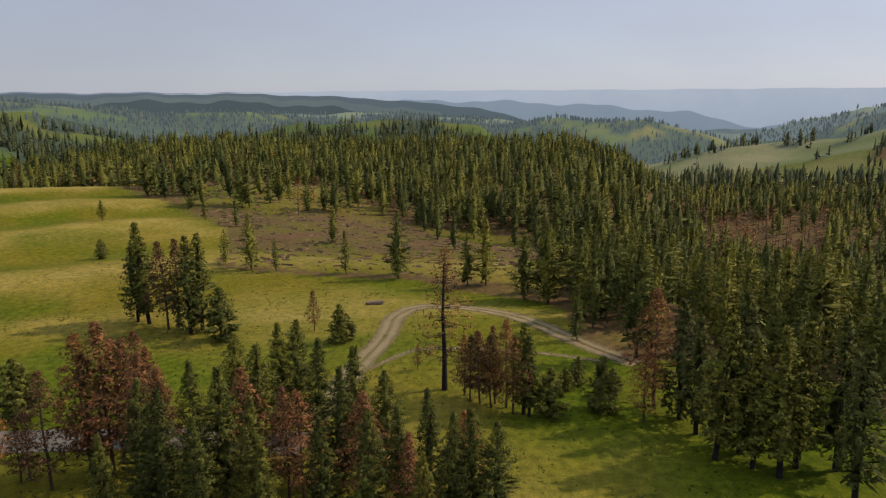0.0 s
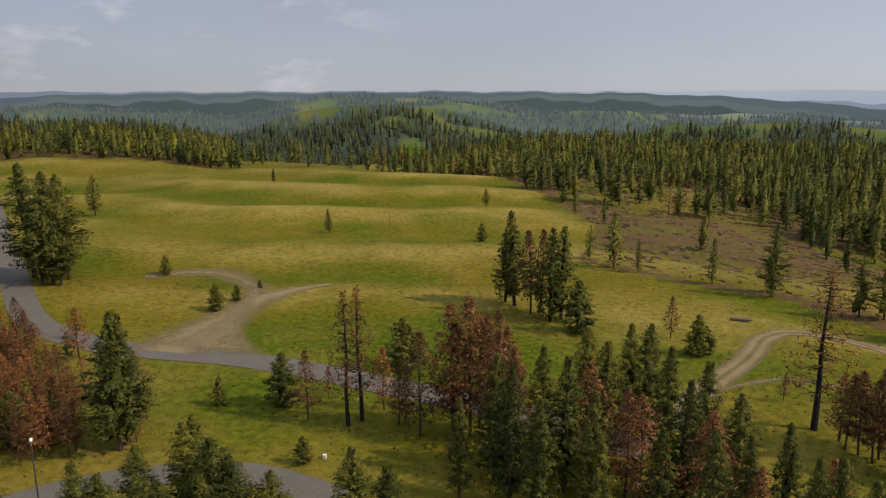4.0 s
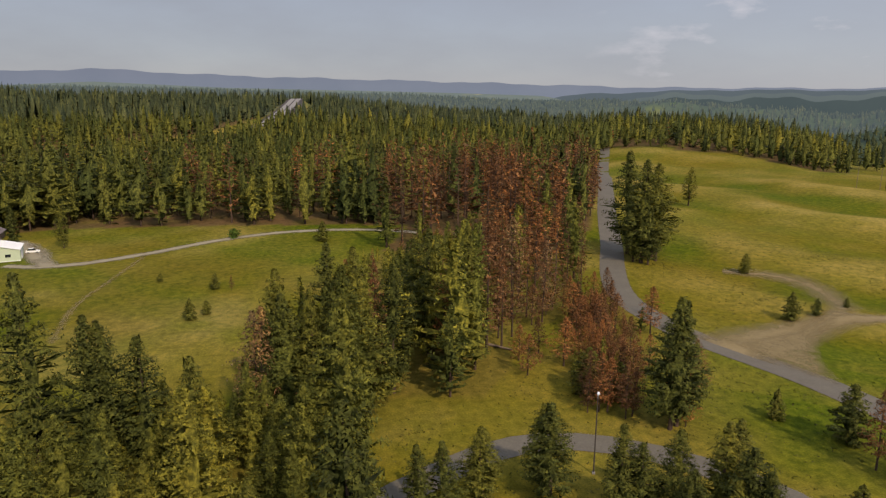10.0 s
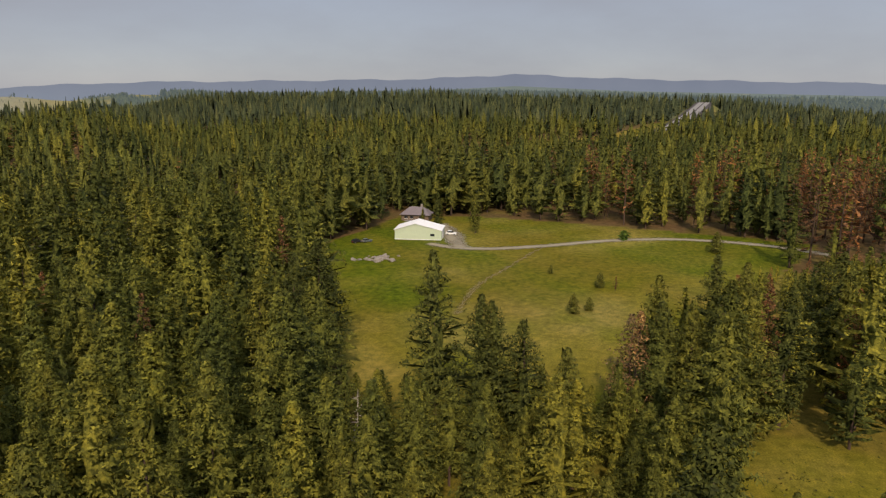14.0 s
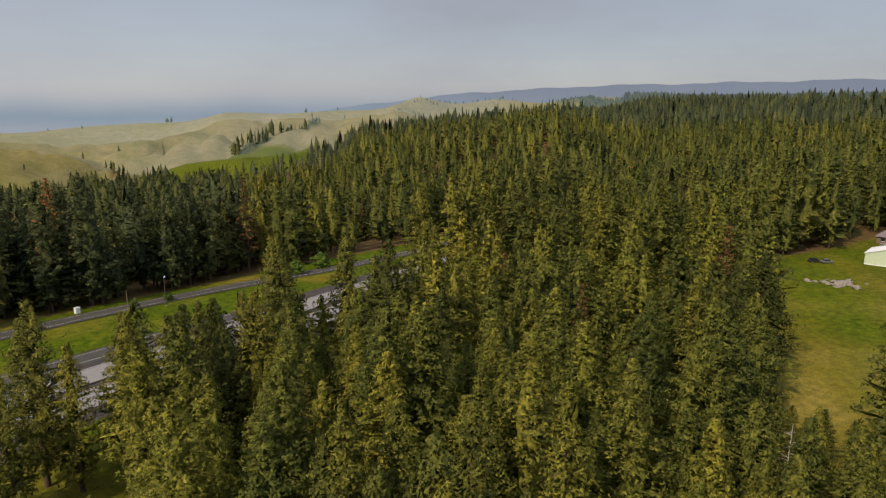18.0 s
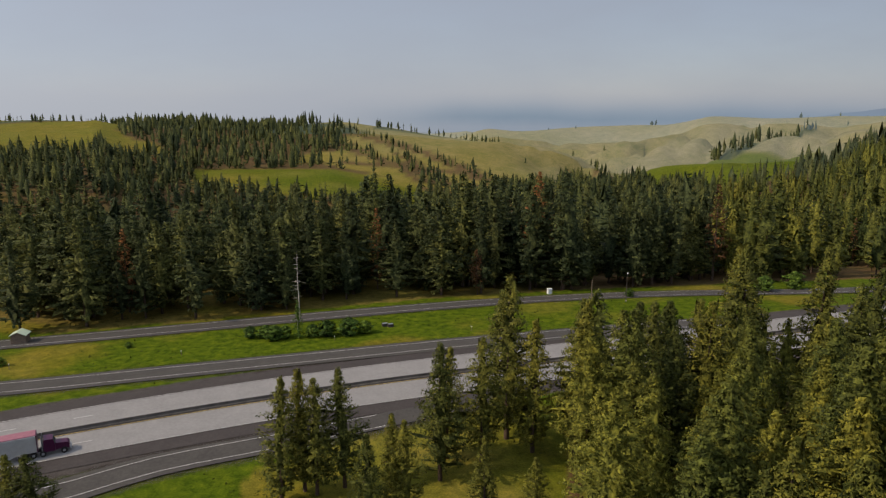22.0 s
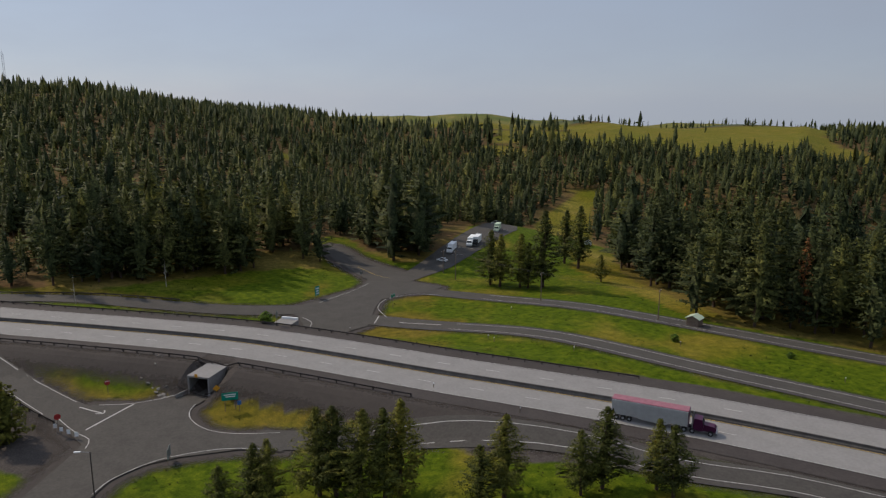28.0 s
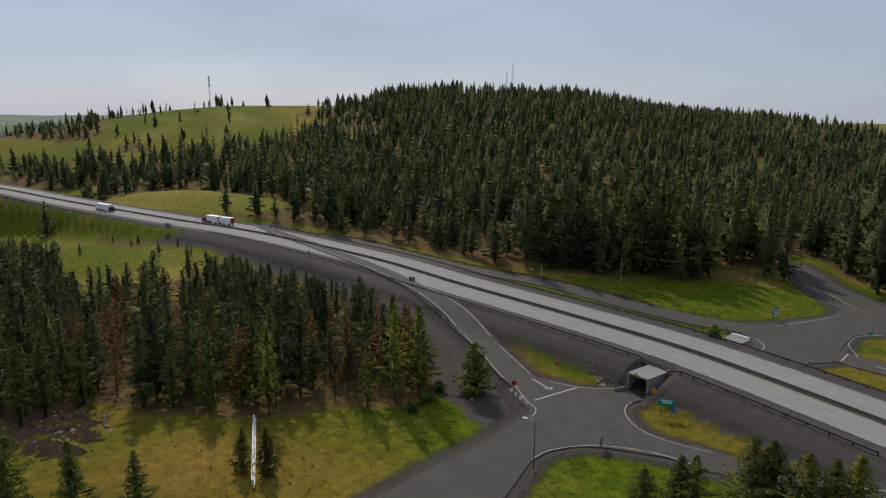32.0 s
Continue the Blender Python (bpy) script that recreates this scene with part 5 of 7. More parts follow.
def heights(x, y, g):
    """Tall firs over the highway, shorter stands by the burnt strip and the eastern draw."""
    az = np.degrees(np.arctan2(-x, y)) % 360
    h = np.where((az > 60) & (az < 262), np.where(np.hypot(x, y) > 190, 28.0, 23.5), 20.0)
    h = np.where((az > 170) & (az < 262) & (np.hypot(x, y) > 320), np.where(az > 222, 16.5, 18.0), h)
    h = np.where((az > 60) & (az < 170) & (np.hypot(x, y) > 430), 23.0, h)
    h = np.where((az > 84) & (az < 113) & (np.hypot(x, y) < 120), 18.5, h)
    h = np.where((az > 262) & (az < 305) & (np.hypot(x, y) < 320), 15.0, h)
    h = np.where((az > 264) & (az < 305) & (np.hypot(x, y) < 240), 16.0, h)
    h = np.where((az > 30) & (az < 60) & (np.hypot(x, y) < 160), 13.0, h)
    h = h * np.clip(g.normal(1.0, 0.19, len(x)) + 0.12 * wander(x, y, 24, 31), 0.45, 1.4)
    h = np.where(inside(x, y, BURNT), 13.0 * np.clip(g.normal(1, 0.25, len(x)), 0.5, 1.6), h)
    h = np.where((az > 56) & (az < 65) & (np.hypot(x, y) > 110) & (np.hypot(x, y) < 300), h * 0.6, h)
    h = np.where((az > 221) & (az < 230) & (np.hypot(x, y) > 820) & (np.hypot(x, y) < 1130), h * 1.25, h)
    h = np.where((az > 165) & (az < 187) & (np.hypot(x, y) > 900), h * 0.65, h)
    h = np.where((az > 204) & (az < 243) & (np.hypot(x, y) > 1240), h * 0.55, h)
    h = np.where((az > 128) & (az < 152) & (np.hypot(x, y) > 1700), h * 0.55, h)
    cap = np.radians(np.interp(az, [66, 70, 76, 80, 92], [8.6, 9.6, 11.2, 13.0, 15.5]))
    h = np.where((az > 64) & (az < 93) & (np.hypot(x, y) < 262), np.minimum(h, np.maximum(6.0, 60 - np.hypot(x, y) * np.tan(cap) + g.normal(0, 1.8, len(x)))), h)
    brow = np.radians(np.interp(az, [336, 345, 358, 360], [11.0, 10.2, 9.6, 9.4]))
    h = np.where((az > 336) & (np.hypot(x, y) < 300) & (np.hypot(x, y) > 130), np.minimum(h, np.maximum(5.0, 60 - np.hypot(x, y) * np.tan(brow) + g.normal(0, 1.2, len(x)) - high(x, y))), h)
    h = np.where((az > 274) & (az < 302) & (np.hypot(x, y) > 680), h * 0.72, h)
    dip = (az > 90) & (az < 115) & (np.hypot(x, y) < 150)
    r = np.hypot(x, y)
    h = np.where((az > 148) & (az < 172) & (r < 190), np.minimum(h, np.maximum(4.0, 60 - 0.275 * r + g.normal(0, 1.5, len(x)))), h)
    near_side = near_line(x * 1.03, y * 1.03, HIGHWAY)[0] < near_line(x, y, HIGHWAY)[0]
    lid = np.radians(np.interp(az, [262, 268.4, 272.7, 276, 281, 286.5, 290, 297, 301], [20, 17.6, 15.6, 14.5, 13.2, 11.6, 10.5, 10.0, 9.4]))
    h = np.where(near_side & (az > 262) & (az < 305) & (r < 400), np.minimum(h, np.maximum(4.0, 60 - r * np.tan(lid) + g.normal(0, 1.2, len(x)) - high(x, y))), h)
    return np.where(dip, np.minimum(h, np.maximum(5.0, 59 - 0.40 * np.hypot(x, y) + g.normal(0, 1.5, len(x)))), h)


def is_dead(x, y, g):
    """Dead trees stand in drifts: thick along the county road, thin elsewhere."""
    az = np.degrees(np.arctan2(-x, y)) % 360
    r = np.hypot(x, y)
    p = 0.015 + 0.05 * (wander(x, y, 40, 6) > 0.5)
    west = (az > 52) & (az < 88) & (r > 115) & (r < 560)
    p = np.where(west, np.where(r > 235, np.where((az > 61) & (az < 80), 0.82, 0.25), np.where(az < 72, 0.8, 0.15)), p)
    p = np.where((az > 90) & (az < 97) & (r > 300) & (r < 390), 0.5, p)
    p = np.where(inside(x, y, BURNT), 0.75, p)
    p = np.where((az > 331) & (az < 342) & (r > 540) & (r < 740), 0.9, p)
    p = np.where((az > 20) & (az < 36) & (r > 500) & (r < 640), 0.5, p)
    p = np.where((az > 265) & (az < 300) & (r < 200), 0.25, p)
    p = np.where((az > 10) & (az < 32) & (r > 380) & (r < 560), 0.25, p)
    return g.uniform(0, 1, len(x)) < p


def forest(name, label, x, y, h, mats, protos, trunk, g, spread=(0.85, 1.2)):
    """Many trees as one mesh: copies of a few crowns, turned and scaled."""
    vs, ns, ss, ts = [], [], [], []
    z = high(x, y)
    tone = g.uniform(0, 1, len(x))
    pick = g.integers(len(protos), size=len(x))
    ang, wide = g.uniform(0, 6.283, len(x)), g.uniform(spread[0], spread[1], len(x))
    for k, crown in enumerate(protos):
        n = np.where(pick == k)[0]
        if not len(n):
            continue
        parts = [(crown, 0)]
        if trunk is not None:
            parts.append((trunk, 1))
        for (arr, nor), slot in parts:
            c, s = np.cos(ang[n])[:, None], np.sin(ang[n])[:, None]
            sc, w = (h[n] / 20.0)[:, None], wide[n][:, None]
            v = np.stack([(arr[None, :, 0] * c - arr[None, :, 1] * s) * sc * w + x[n][:, None], (arr[None, :, 0] * s + arr[None, :, 1] * c) * sc * w + y[n][:, None],
                          arr[None, :, 2] * sc + z[n][:, None]], -1).reshape(-1, 3)
            vs.append(v.astype(np.float32))
            ns.append(np.stack([nor[None, :, 0] * c - nor[None, :, 1] * s, nor[None, :, 0] * s + nor[None, :, 1] * c, np.broadcast_to(nor[None, :, 2], v.reshape(len(n), -1, 3).shape[:2])], -1).reshape(-1, 3).astype(np.float32))
            ss.append(np.full(len(v) // 3, slot))
            ts.append(np.repeat(tone[n], len(arr)))
    v = np.vstack(vs)
    ob = new(name, mesh_of(name, v, np.arange(len(v)).reshape(-1, 3), mats, np.concatenate(ss), True, np.vstack(ns)))
    ob.data.attributes.new("tree_tone", "FLOAT", "POINT").data.foreach_set("value", np.concatenate(ts).astype(np.float32))
    return tagged(ob, label, "forest", kind="stuff")


def simple_trunk(h=20.0, r=0.28):
    t = []
    for k in range(3):
        a, b = 2.094 * k, 2.094 * (k + 1)
        p, q = np.array([math.cos(a) * r, math.sin(a) * r, -0.5]), np.array([math.cos(b) * r, math.sin(b) * r, -0.5])
        t.append([p, q, np.array([0, 0, 0.92 * h])])
    t = np.array(t, np.float32).reshape(-1, 3)
    n = t * np.array([1, 1, 0], np.float32)
    n[2::3] = (n[0::3] + n[1::3])
    return t, n / (np.linalg.norm(n, axis=1)[:, None] + 1e-6)


TRUNK = simple_trunk()
px, py = np.array([p[0] for p in placed]), np.array([p[1] for p in placed])
rings = [(38, 128, 6.3, (130, 30, 0.43), M_STAND), (128, 270, 7.0, (76, 9, 0.60), M_STAND), (270, 460, 8.2, (60, 1, 1.1), M_FIR), (460, 900, 9.8, (24, 0, 1.3), M_FIR),
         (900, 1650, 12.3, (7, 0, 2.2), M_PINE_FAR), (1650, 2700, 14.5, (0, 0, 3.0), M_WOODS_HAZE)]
for n, (r0, r1, cell, (nb, bl, size), mat) in enumerate(rings):
    x, y, g = woods_points(r0, r1, cell, 20 + n)
    if n == 0:
        far_enough = np.array([np.min(np.hypot(px - a, py - b)) > 2.6 for a, b in zip(x, y)])
        x, y = x[far_enough], y[far_enough]
    h, dead = heights(x, y, g), is_dead(x, y, g)
    if n == 0:
        close = np.hypot(x, y) < 74
        for a, b, hh, dd in zip(x[close], y[close], h[close], dead[close]):
            plant("r" if dd else "g", a, b, hh)
        x, y, h, dead = x[~close], y[~close], h[~close], dead[~close]
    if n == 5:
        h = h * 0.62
    shape = dict(slim=(0.27, 0.34, 0.36, 0.40, 0.40, 0.40)[n], skirt=(0.9, 0.8, 0.7, 0.6, 0.4, 0.2)[n], girth=(1.2, 1.2, 1.2, 1.4, 1.5, 1.6)[n], tiers=(7, 6, 5, 3, 2, 2)[n], sides=(7, 5, 5, 4, 4, 4)[n], core=(0.26, 0.30, 0.40, 0.5, 0.55, 0.7)[n], puff_size=(0.56, 0.58, 0.56, 0.5, 0.6, 0.6)[n],
                 boughs=(0.19, 0.30, 0.45, 0.75, 1.0, 1.2)[n])
    green = [crown_arrays(g, nb, bl, size, "pine", **shape) for _ in range(8)] + [crown_arrays(g, nb, bl, size, "spruce" if n > 2 else "pine", **shape) for _ in range(2)]
    shape.update(tiers=0, slim=0.2, boughs=(0.0, 0.12, 0.25, 0.4, 0.5, 0.5)[n])
    rusty = [crown_arrays(g, int(nb * 0.8) + 2, bl, size * (1.1, 1.1, 1.25, 1.3, 1, 1)[n], "dead", **shape) for _ in range(4)]
    wide = ((1.0, 1.3), (1.0, 1.35), (1.0, 1.35), (1.0, 1.35), (0.9, 1.3), (1.3, 1.8))[n]
    az = np.degrees(np.arctan2(-x, y)) % 360
    # same crowns; the shade of these slopes is painted by darker needles
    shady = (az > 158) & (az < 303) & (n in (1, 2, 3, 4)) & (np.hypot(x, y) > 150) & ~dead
    plain_green = ~shady & ~dead
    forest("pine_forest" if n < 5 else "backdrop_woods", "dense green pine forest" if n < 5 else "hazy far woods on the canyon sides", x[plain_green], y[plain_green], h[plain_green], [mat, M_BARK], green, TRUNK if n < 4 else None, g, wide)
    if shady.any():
        forest("fir_forest", "dense conifer forest darkened to a shaded blue-green", x[shady], y[shady], h[shady], [M_PINE_SHADED, M_BARK], green, TRUNK if n < 4 else None, g, (wide[0] * 1.15, wide[1] * 1.2))
    if n < 4 and dead.any():
        forest("dead_forest", "stands of rust-red dead pines among the green", x[dead], y[dead], h[dead], [M_RED, M_BARK], rusty, TRUNK, g)


# ---- things ----
def box_mesh(bm, size, at=(0, 0, 0), bevel=0.0, m=None):
    r = bmesh.ops.create_cube(bm, size=1.0, matrix=(m or Matrix()) @ Matrix.Translation(at) @ Matrix.Diagonal((*size, 1)))
    if bevel:
        edges = list({e for v in r["verts"] for e in v.link_edges})
        bmesh.ops.bevel(bm, geom=edges, offset=bevel, segments=1, affect="EDGES")


def rod_mesh(bm, a, b, r0, r1=None, n=8):
    a, b = Vector(a), Vector(b)
    q = (b - a).to_track_quat("Z", "Y").to_matrix().to_4x4()
    bmesh.ops.create_cone(bm, cap_ends=True, segments=n, radius1=r0, radius2=r0 if r1 is None else r1, depth=(b - a).length, matrix=Matrix.Translation((a + b) / 2) @ q)


def part(name, bm, mat, parent, label=""):
    me = bpy.data.meshes.new(name)
    bm.to_mesh(me)
    bm.free()
    me.materials.append(mat)
    ob = new(name, me)
    ob.parent = parent
    return tagged(ob, label) if label else ob


def box_part(name, size, at, mat, parent, bevel=0.0, label="", m=None):
    bm = bmesh.new()
    box_mesh(bm, size, at, bevel, m)
    return part(name, bm, mat, parent, label)


def rod_part(name, a, b, r0, mat, parent, r1=None, n=8, label=""):
    bm = bmesh.new()
    rod_mesh(bm, a, b, r0, r1, n)
    return part(name, bm, mat, parent, label)


def prism_part(name, outline, y0, y1, mat, parent, label=""):
    """An outline in x and z drawn out along y."""
    bm = bmesh.new()
    a = [bm.verts.new((x, y0, z)) for x, z in outline]
    b = [bm.verts.new((x, y1, z)) for x, z in outline]
    bm.faces.new(a)
    bm.faces.new(b[::-1])
    for i in range(len(a)):
        j = (i + 1) % len(a)
        bm.faces.new((a[j], a[i], b[i], b[j]))
    bmesh.ops.recalc_face_normals(bm, faces=bm.faces[:])
    return part(name, bm, mat, parent, label)


def thing(name, label, category, x, y, turn=0.0, z=None, group=""):
    ob = tagged(new(name), label, category, group)
    ob.matrix_basis = pose(x, y, high1(x, y) if z is None else z, 0, 0, turn)
    return ob


def wheels(parent, places, r=0.5, width=0.35):
    bm = bmesh.new()
    rod_mesh(bm, (0, -width / 2, 0), (0, width / 2, 0), r, n=14)
    me = bpy.data.meshes.new("wheel")
    bm.to_mesh(me)
    bm.free()
    me.materials.append(M_BLACK)
    bm = bmesh.new()
    rod_mesh(bm, (0, -width / 2 - 0.02, 0), (0, width / 2 + 0.02, 0), r * 0.5, n=10)
    hub = bpy.data.meshes.new("rim")
    bm.to_mesh(hub)
    bm.free()
    hub.materials.append(M_STEEL)
    for x, y in places:
        w, k = new("wheel", me), new("rim", hub)
        w.parent, k.parent = parent, w
        w.location = (x, y, r)


# far ranges and the plain, beyond all else
def far_curtain(name, az0, az1, low, foot, head, label, top, reach=4850):
    """A plain glowing sheet of distance, haze painted into a tone that fades from its foot to its head."""
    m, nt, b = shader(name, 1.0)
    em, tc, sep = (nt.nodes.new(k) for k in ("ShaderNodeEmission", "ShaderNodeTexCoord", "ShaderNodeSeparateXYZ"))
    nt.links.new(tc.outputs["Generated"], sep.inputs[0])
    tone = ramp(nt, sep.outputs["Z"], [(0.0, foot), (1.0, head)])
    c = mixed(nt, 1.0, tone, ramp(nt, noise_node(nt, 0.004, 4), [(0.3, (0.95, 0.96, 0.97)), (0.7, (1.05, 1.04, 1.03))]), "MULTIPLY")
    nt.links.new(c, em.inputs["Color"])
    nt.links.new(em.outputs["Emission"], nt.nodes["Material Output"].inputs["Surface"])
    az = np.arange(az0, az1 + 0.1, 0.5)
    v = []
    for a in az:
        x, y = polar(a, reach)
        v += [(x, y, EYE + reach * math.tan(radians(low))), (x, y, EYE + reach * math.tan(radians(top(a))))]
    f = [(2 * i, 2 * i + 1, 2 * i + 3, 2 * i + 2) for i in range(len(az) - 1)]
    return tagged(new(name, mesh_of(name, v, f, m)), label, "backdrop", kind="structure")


def crest(pts, rough=1.0):
    az, el = zip(*pts)
    return lambda a: float(np.interp(a, az, el)) + rough * (0.05 * math.sin(a * 0.9) + 0.03 * math.sin(a * 2.3 + 1))


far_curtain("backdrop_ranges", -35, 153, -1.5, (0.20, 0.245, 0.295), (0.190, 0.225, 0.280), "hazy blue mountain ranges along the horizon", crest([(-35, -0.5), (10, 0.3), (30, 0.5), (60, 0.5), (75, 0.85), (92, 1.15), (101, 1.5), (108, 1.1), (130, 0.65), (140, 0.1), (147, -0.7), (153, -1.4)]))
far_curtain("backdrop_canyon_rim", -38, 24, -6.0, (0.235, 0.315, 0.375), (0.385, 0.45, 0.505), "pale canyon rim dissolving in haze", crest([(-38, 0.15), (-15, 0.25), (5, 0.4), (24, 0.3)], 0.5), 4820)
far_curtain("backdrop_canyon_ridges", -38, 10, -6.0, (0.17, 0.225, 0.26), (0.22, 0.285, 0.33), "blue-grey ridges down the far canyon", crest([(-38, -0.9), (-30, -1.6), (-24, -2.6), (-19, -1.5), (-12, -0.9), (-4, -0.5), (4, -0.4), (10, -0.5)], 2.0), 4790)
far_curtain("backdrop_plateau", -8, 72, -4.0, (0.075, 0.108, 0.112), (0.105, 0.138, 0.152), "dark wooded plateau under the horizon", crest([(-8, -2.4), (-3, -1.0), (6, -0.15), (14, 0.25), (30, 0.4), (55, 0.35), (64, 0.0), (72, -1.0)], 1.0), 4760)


def plain_haze():
    """The plain far below the hills: a glowing sheet painted as blue haze that thins upward into the sky."""
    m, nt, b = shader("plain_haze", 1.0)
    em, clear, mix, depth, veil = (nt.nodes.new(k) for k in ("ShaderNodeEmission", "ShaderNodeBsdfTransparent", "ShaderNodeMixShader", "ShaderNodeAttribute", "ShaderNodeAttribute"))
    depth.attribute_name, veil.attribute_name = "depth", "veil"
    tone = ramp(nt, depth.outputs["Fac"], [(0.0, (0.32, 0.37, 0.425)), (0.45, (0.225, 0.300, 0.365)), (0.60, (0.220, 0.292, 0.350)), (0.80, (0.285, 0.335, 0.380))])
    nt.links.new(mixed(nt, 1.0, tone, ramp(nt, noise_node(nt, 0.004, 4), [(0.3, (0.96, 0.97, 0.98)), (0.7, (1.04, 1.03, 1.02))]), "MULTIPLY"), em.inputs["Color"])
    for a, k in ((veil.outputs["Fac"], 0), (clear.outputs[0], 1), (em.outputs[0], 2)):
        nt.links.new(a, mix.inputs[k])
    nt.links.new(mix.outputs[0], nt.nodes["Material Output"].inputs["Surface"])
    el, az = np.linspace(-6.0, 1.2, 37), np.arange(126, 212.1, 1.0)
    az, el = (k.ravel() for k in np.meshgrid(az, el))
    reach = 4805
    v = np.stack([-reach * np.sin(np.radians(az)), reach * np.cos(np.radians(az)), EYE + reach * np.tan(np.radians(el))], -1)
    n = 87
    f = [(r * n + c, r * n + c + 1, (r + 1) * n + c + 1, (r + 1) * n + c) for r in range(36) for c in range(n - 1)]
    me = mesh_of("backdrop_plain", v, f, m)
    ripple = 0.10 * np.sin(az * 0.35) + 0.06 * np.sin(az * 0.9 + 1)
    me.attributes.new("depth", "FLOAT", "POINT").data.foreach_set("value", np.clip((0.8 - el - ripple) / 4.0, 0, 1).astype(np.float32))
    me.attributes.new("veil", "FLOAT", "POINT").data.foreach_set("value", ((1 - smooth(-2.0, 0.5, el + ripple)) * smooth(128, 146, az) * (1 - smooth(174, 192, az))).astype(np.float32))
    return tagged(new("backdrop_plain", me), "blue-grey plain and haze far below the hills", "backdrop", kind="structure")


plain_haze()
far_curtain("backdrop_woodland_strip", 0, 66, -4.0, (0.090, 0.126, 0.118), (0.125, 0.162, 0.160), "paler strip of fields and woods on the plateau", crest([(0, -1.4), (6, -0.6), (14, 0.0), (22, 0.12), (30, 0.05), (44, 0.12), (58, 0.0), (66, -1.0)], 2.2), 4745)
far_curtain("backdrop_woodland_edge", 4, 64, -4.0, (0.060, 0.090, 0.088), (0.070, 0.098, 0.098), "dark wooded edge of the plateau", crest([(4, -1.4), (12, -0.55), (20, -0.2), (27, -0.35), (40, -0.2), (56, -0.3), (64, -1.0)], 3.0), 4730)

# underpass
U = (0.60, -0.80)
under = thing("underpass", "grey concrete box underpass through the highway bank", "tunnel", 150, -49, math.degrees(math.atan2(U[1], U[0])), -5.0)
box_part("roof_slab", (44, 5.6, 0.45), (22, 0, 4.2), M_CONCRETE, under, 0.05, "stained pale concrete roof")
for s in (-1, 1):
    box_part("side_wall", (44, 0.45, 4.1), (22, s * 2.55, 1.95), M_CONCRETE, under, 0.04)
box_part("road_bed", (44, 4.6, 0.1), (22, 0, 0.25), M_ASPHALT, under)
box_part("wing_wall", (4.2, 0.35, 1.2), (-1.9, 3.0, 0.4), M_CONCRETE, under, 0.05, m=pose(0, 0, 0, 0, 0, -12))
box_part("far_headwall", (0.5, 5.0, 1.1), (44.3, 0, 4.4), M_WHITE, under, 0.06, "white painted headwall")
box_part("marker_board", (0.06, 0.75, 0.75), (-0.25, 0.3, 4.7), M_ORANGE, under, 0.0)
box_part("kerb", (0.35, 5.0, 0.7), (-0.6, -5.2, 0.4), M_CONCRETE, under, 0.05)


# guard rails
post_bm = bmesh.new()
box_mesh(post_bm, (0.22, 0.30, 0.95), (0, 0, 0.40), 0.02)
post_me = bpy.data.meshes.new("post")
post_bm.to_mesh(post_me)
post_bm.free()
post_me.materials.append(M_RUST)


def guard_rail(pts, label, offset, spacing=3.8):
    line = spline([p[:2] for p in pts], 1.9)
    d = np.gradient(line, axis=0)
    d /= np.linalg.norm(d, axis=1)[:, None]
    q = line + np.stack([-d[:, 1], d[:, 0]], -1) * offset
    z = high(q[:, 0], q[:, 1])
    root = tagged(new("guard_rail"), label, "guard rail")
    prof = [(-0.05, 0.50), (0.04, 0.58), (-0.04, 0.66), (0.04, 0.74), (-0.05, 0.84), (-0.09, 0.84), (-0.09, 0.50)]
    nv = np.stack([-d[:, 1], d[:, 0]], -1)
    v = np.array([[(*(q[i] + nv[i] * a), z[i] + b) for a, b in prof] for i in range(len(q))]).reshape(-1, 3)
    k = len(prof)
    f = [(i * k + j, i * k + (j + 1) % k, (i + 1) * k + (j + 1) % k, (i + 1) * k + j) for i in range(len(q) - 1) for j in range(k)]
    rail = new("rail", mesh_of("rail", v, f, M_RUST))
    rail.parent = root
    for i in range(0, len(q), max(1, int(spacing / 1.9))):
        o = new("post", post_me)
        o.parent = root
        o.matrix_world = pose(q[i][0], q[i][1], z[i], 0, 0, math.degrees(math.atan2(d[i][1], d[i][0])))
    return root


def stretch(x0, x1):
    return [tuple(p[:2]) for p in HIGHWAY if x1 <= p[0] <= x0 and p[1] < 200]


guard_rail(stretch(335, 114), "dark weathered guard rail along the near shoulder", -14.2)
guard_rail(stretch(330, 76), "dark weathered guard rail along the far shoulder", 14.2)
guard_rail([tuple(p[:2]) for p in RAMP_E[4:-2]], "dark guard rail on the outer edge of the slip road", -4.4)
guard_rail([tuple(p[:2]) for p in FRONTAGE[2:-8]], "dark guard rail beside the feeder road", 5.2)
# median barrier
bar = [tuple(p[:2]) for p in HIGHWAY if p[0] > -260]
line = spline(bar, 6)
d = np.gradient(line, axis=0)
d /= np.linalg.norm(d, axis=1)[:, None]
prof = [(-0.32, 0.1), (-0.30, 0.25), (-0.12, 0.45), (-0.09, 0.95), (0.09, 0.95), (0.12, 0.45), (0.30, 0.25), (0.32, 0.1)]
zz = high(line[:, 0], line[:, 1])
v = np.array([[(line[i][0] - d[i][1] * a, line[i][1] + d[i][0] * a, zz[i] + b) for a, b in prof] for i in range(len(line))]).reshape(-1, 3)
f = [(i * 8 + j, i * 8 + j + 1, (i + 1) * 8 + j + 1, (i + 1) * 8 + j) for i in range(len(line) - 1) for j in range(7)]
ob = new("median_barrier", mesh_of("median_barrier", v, f, plain("grimy_barrier", (0.11, 0.10, 0.09), 0.9, 0, 0.6, 0.4)))
ob.parent = highway


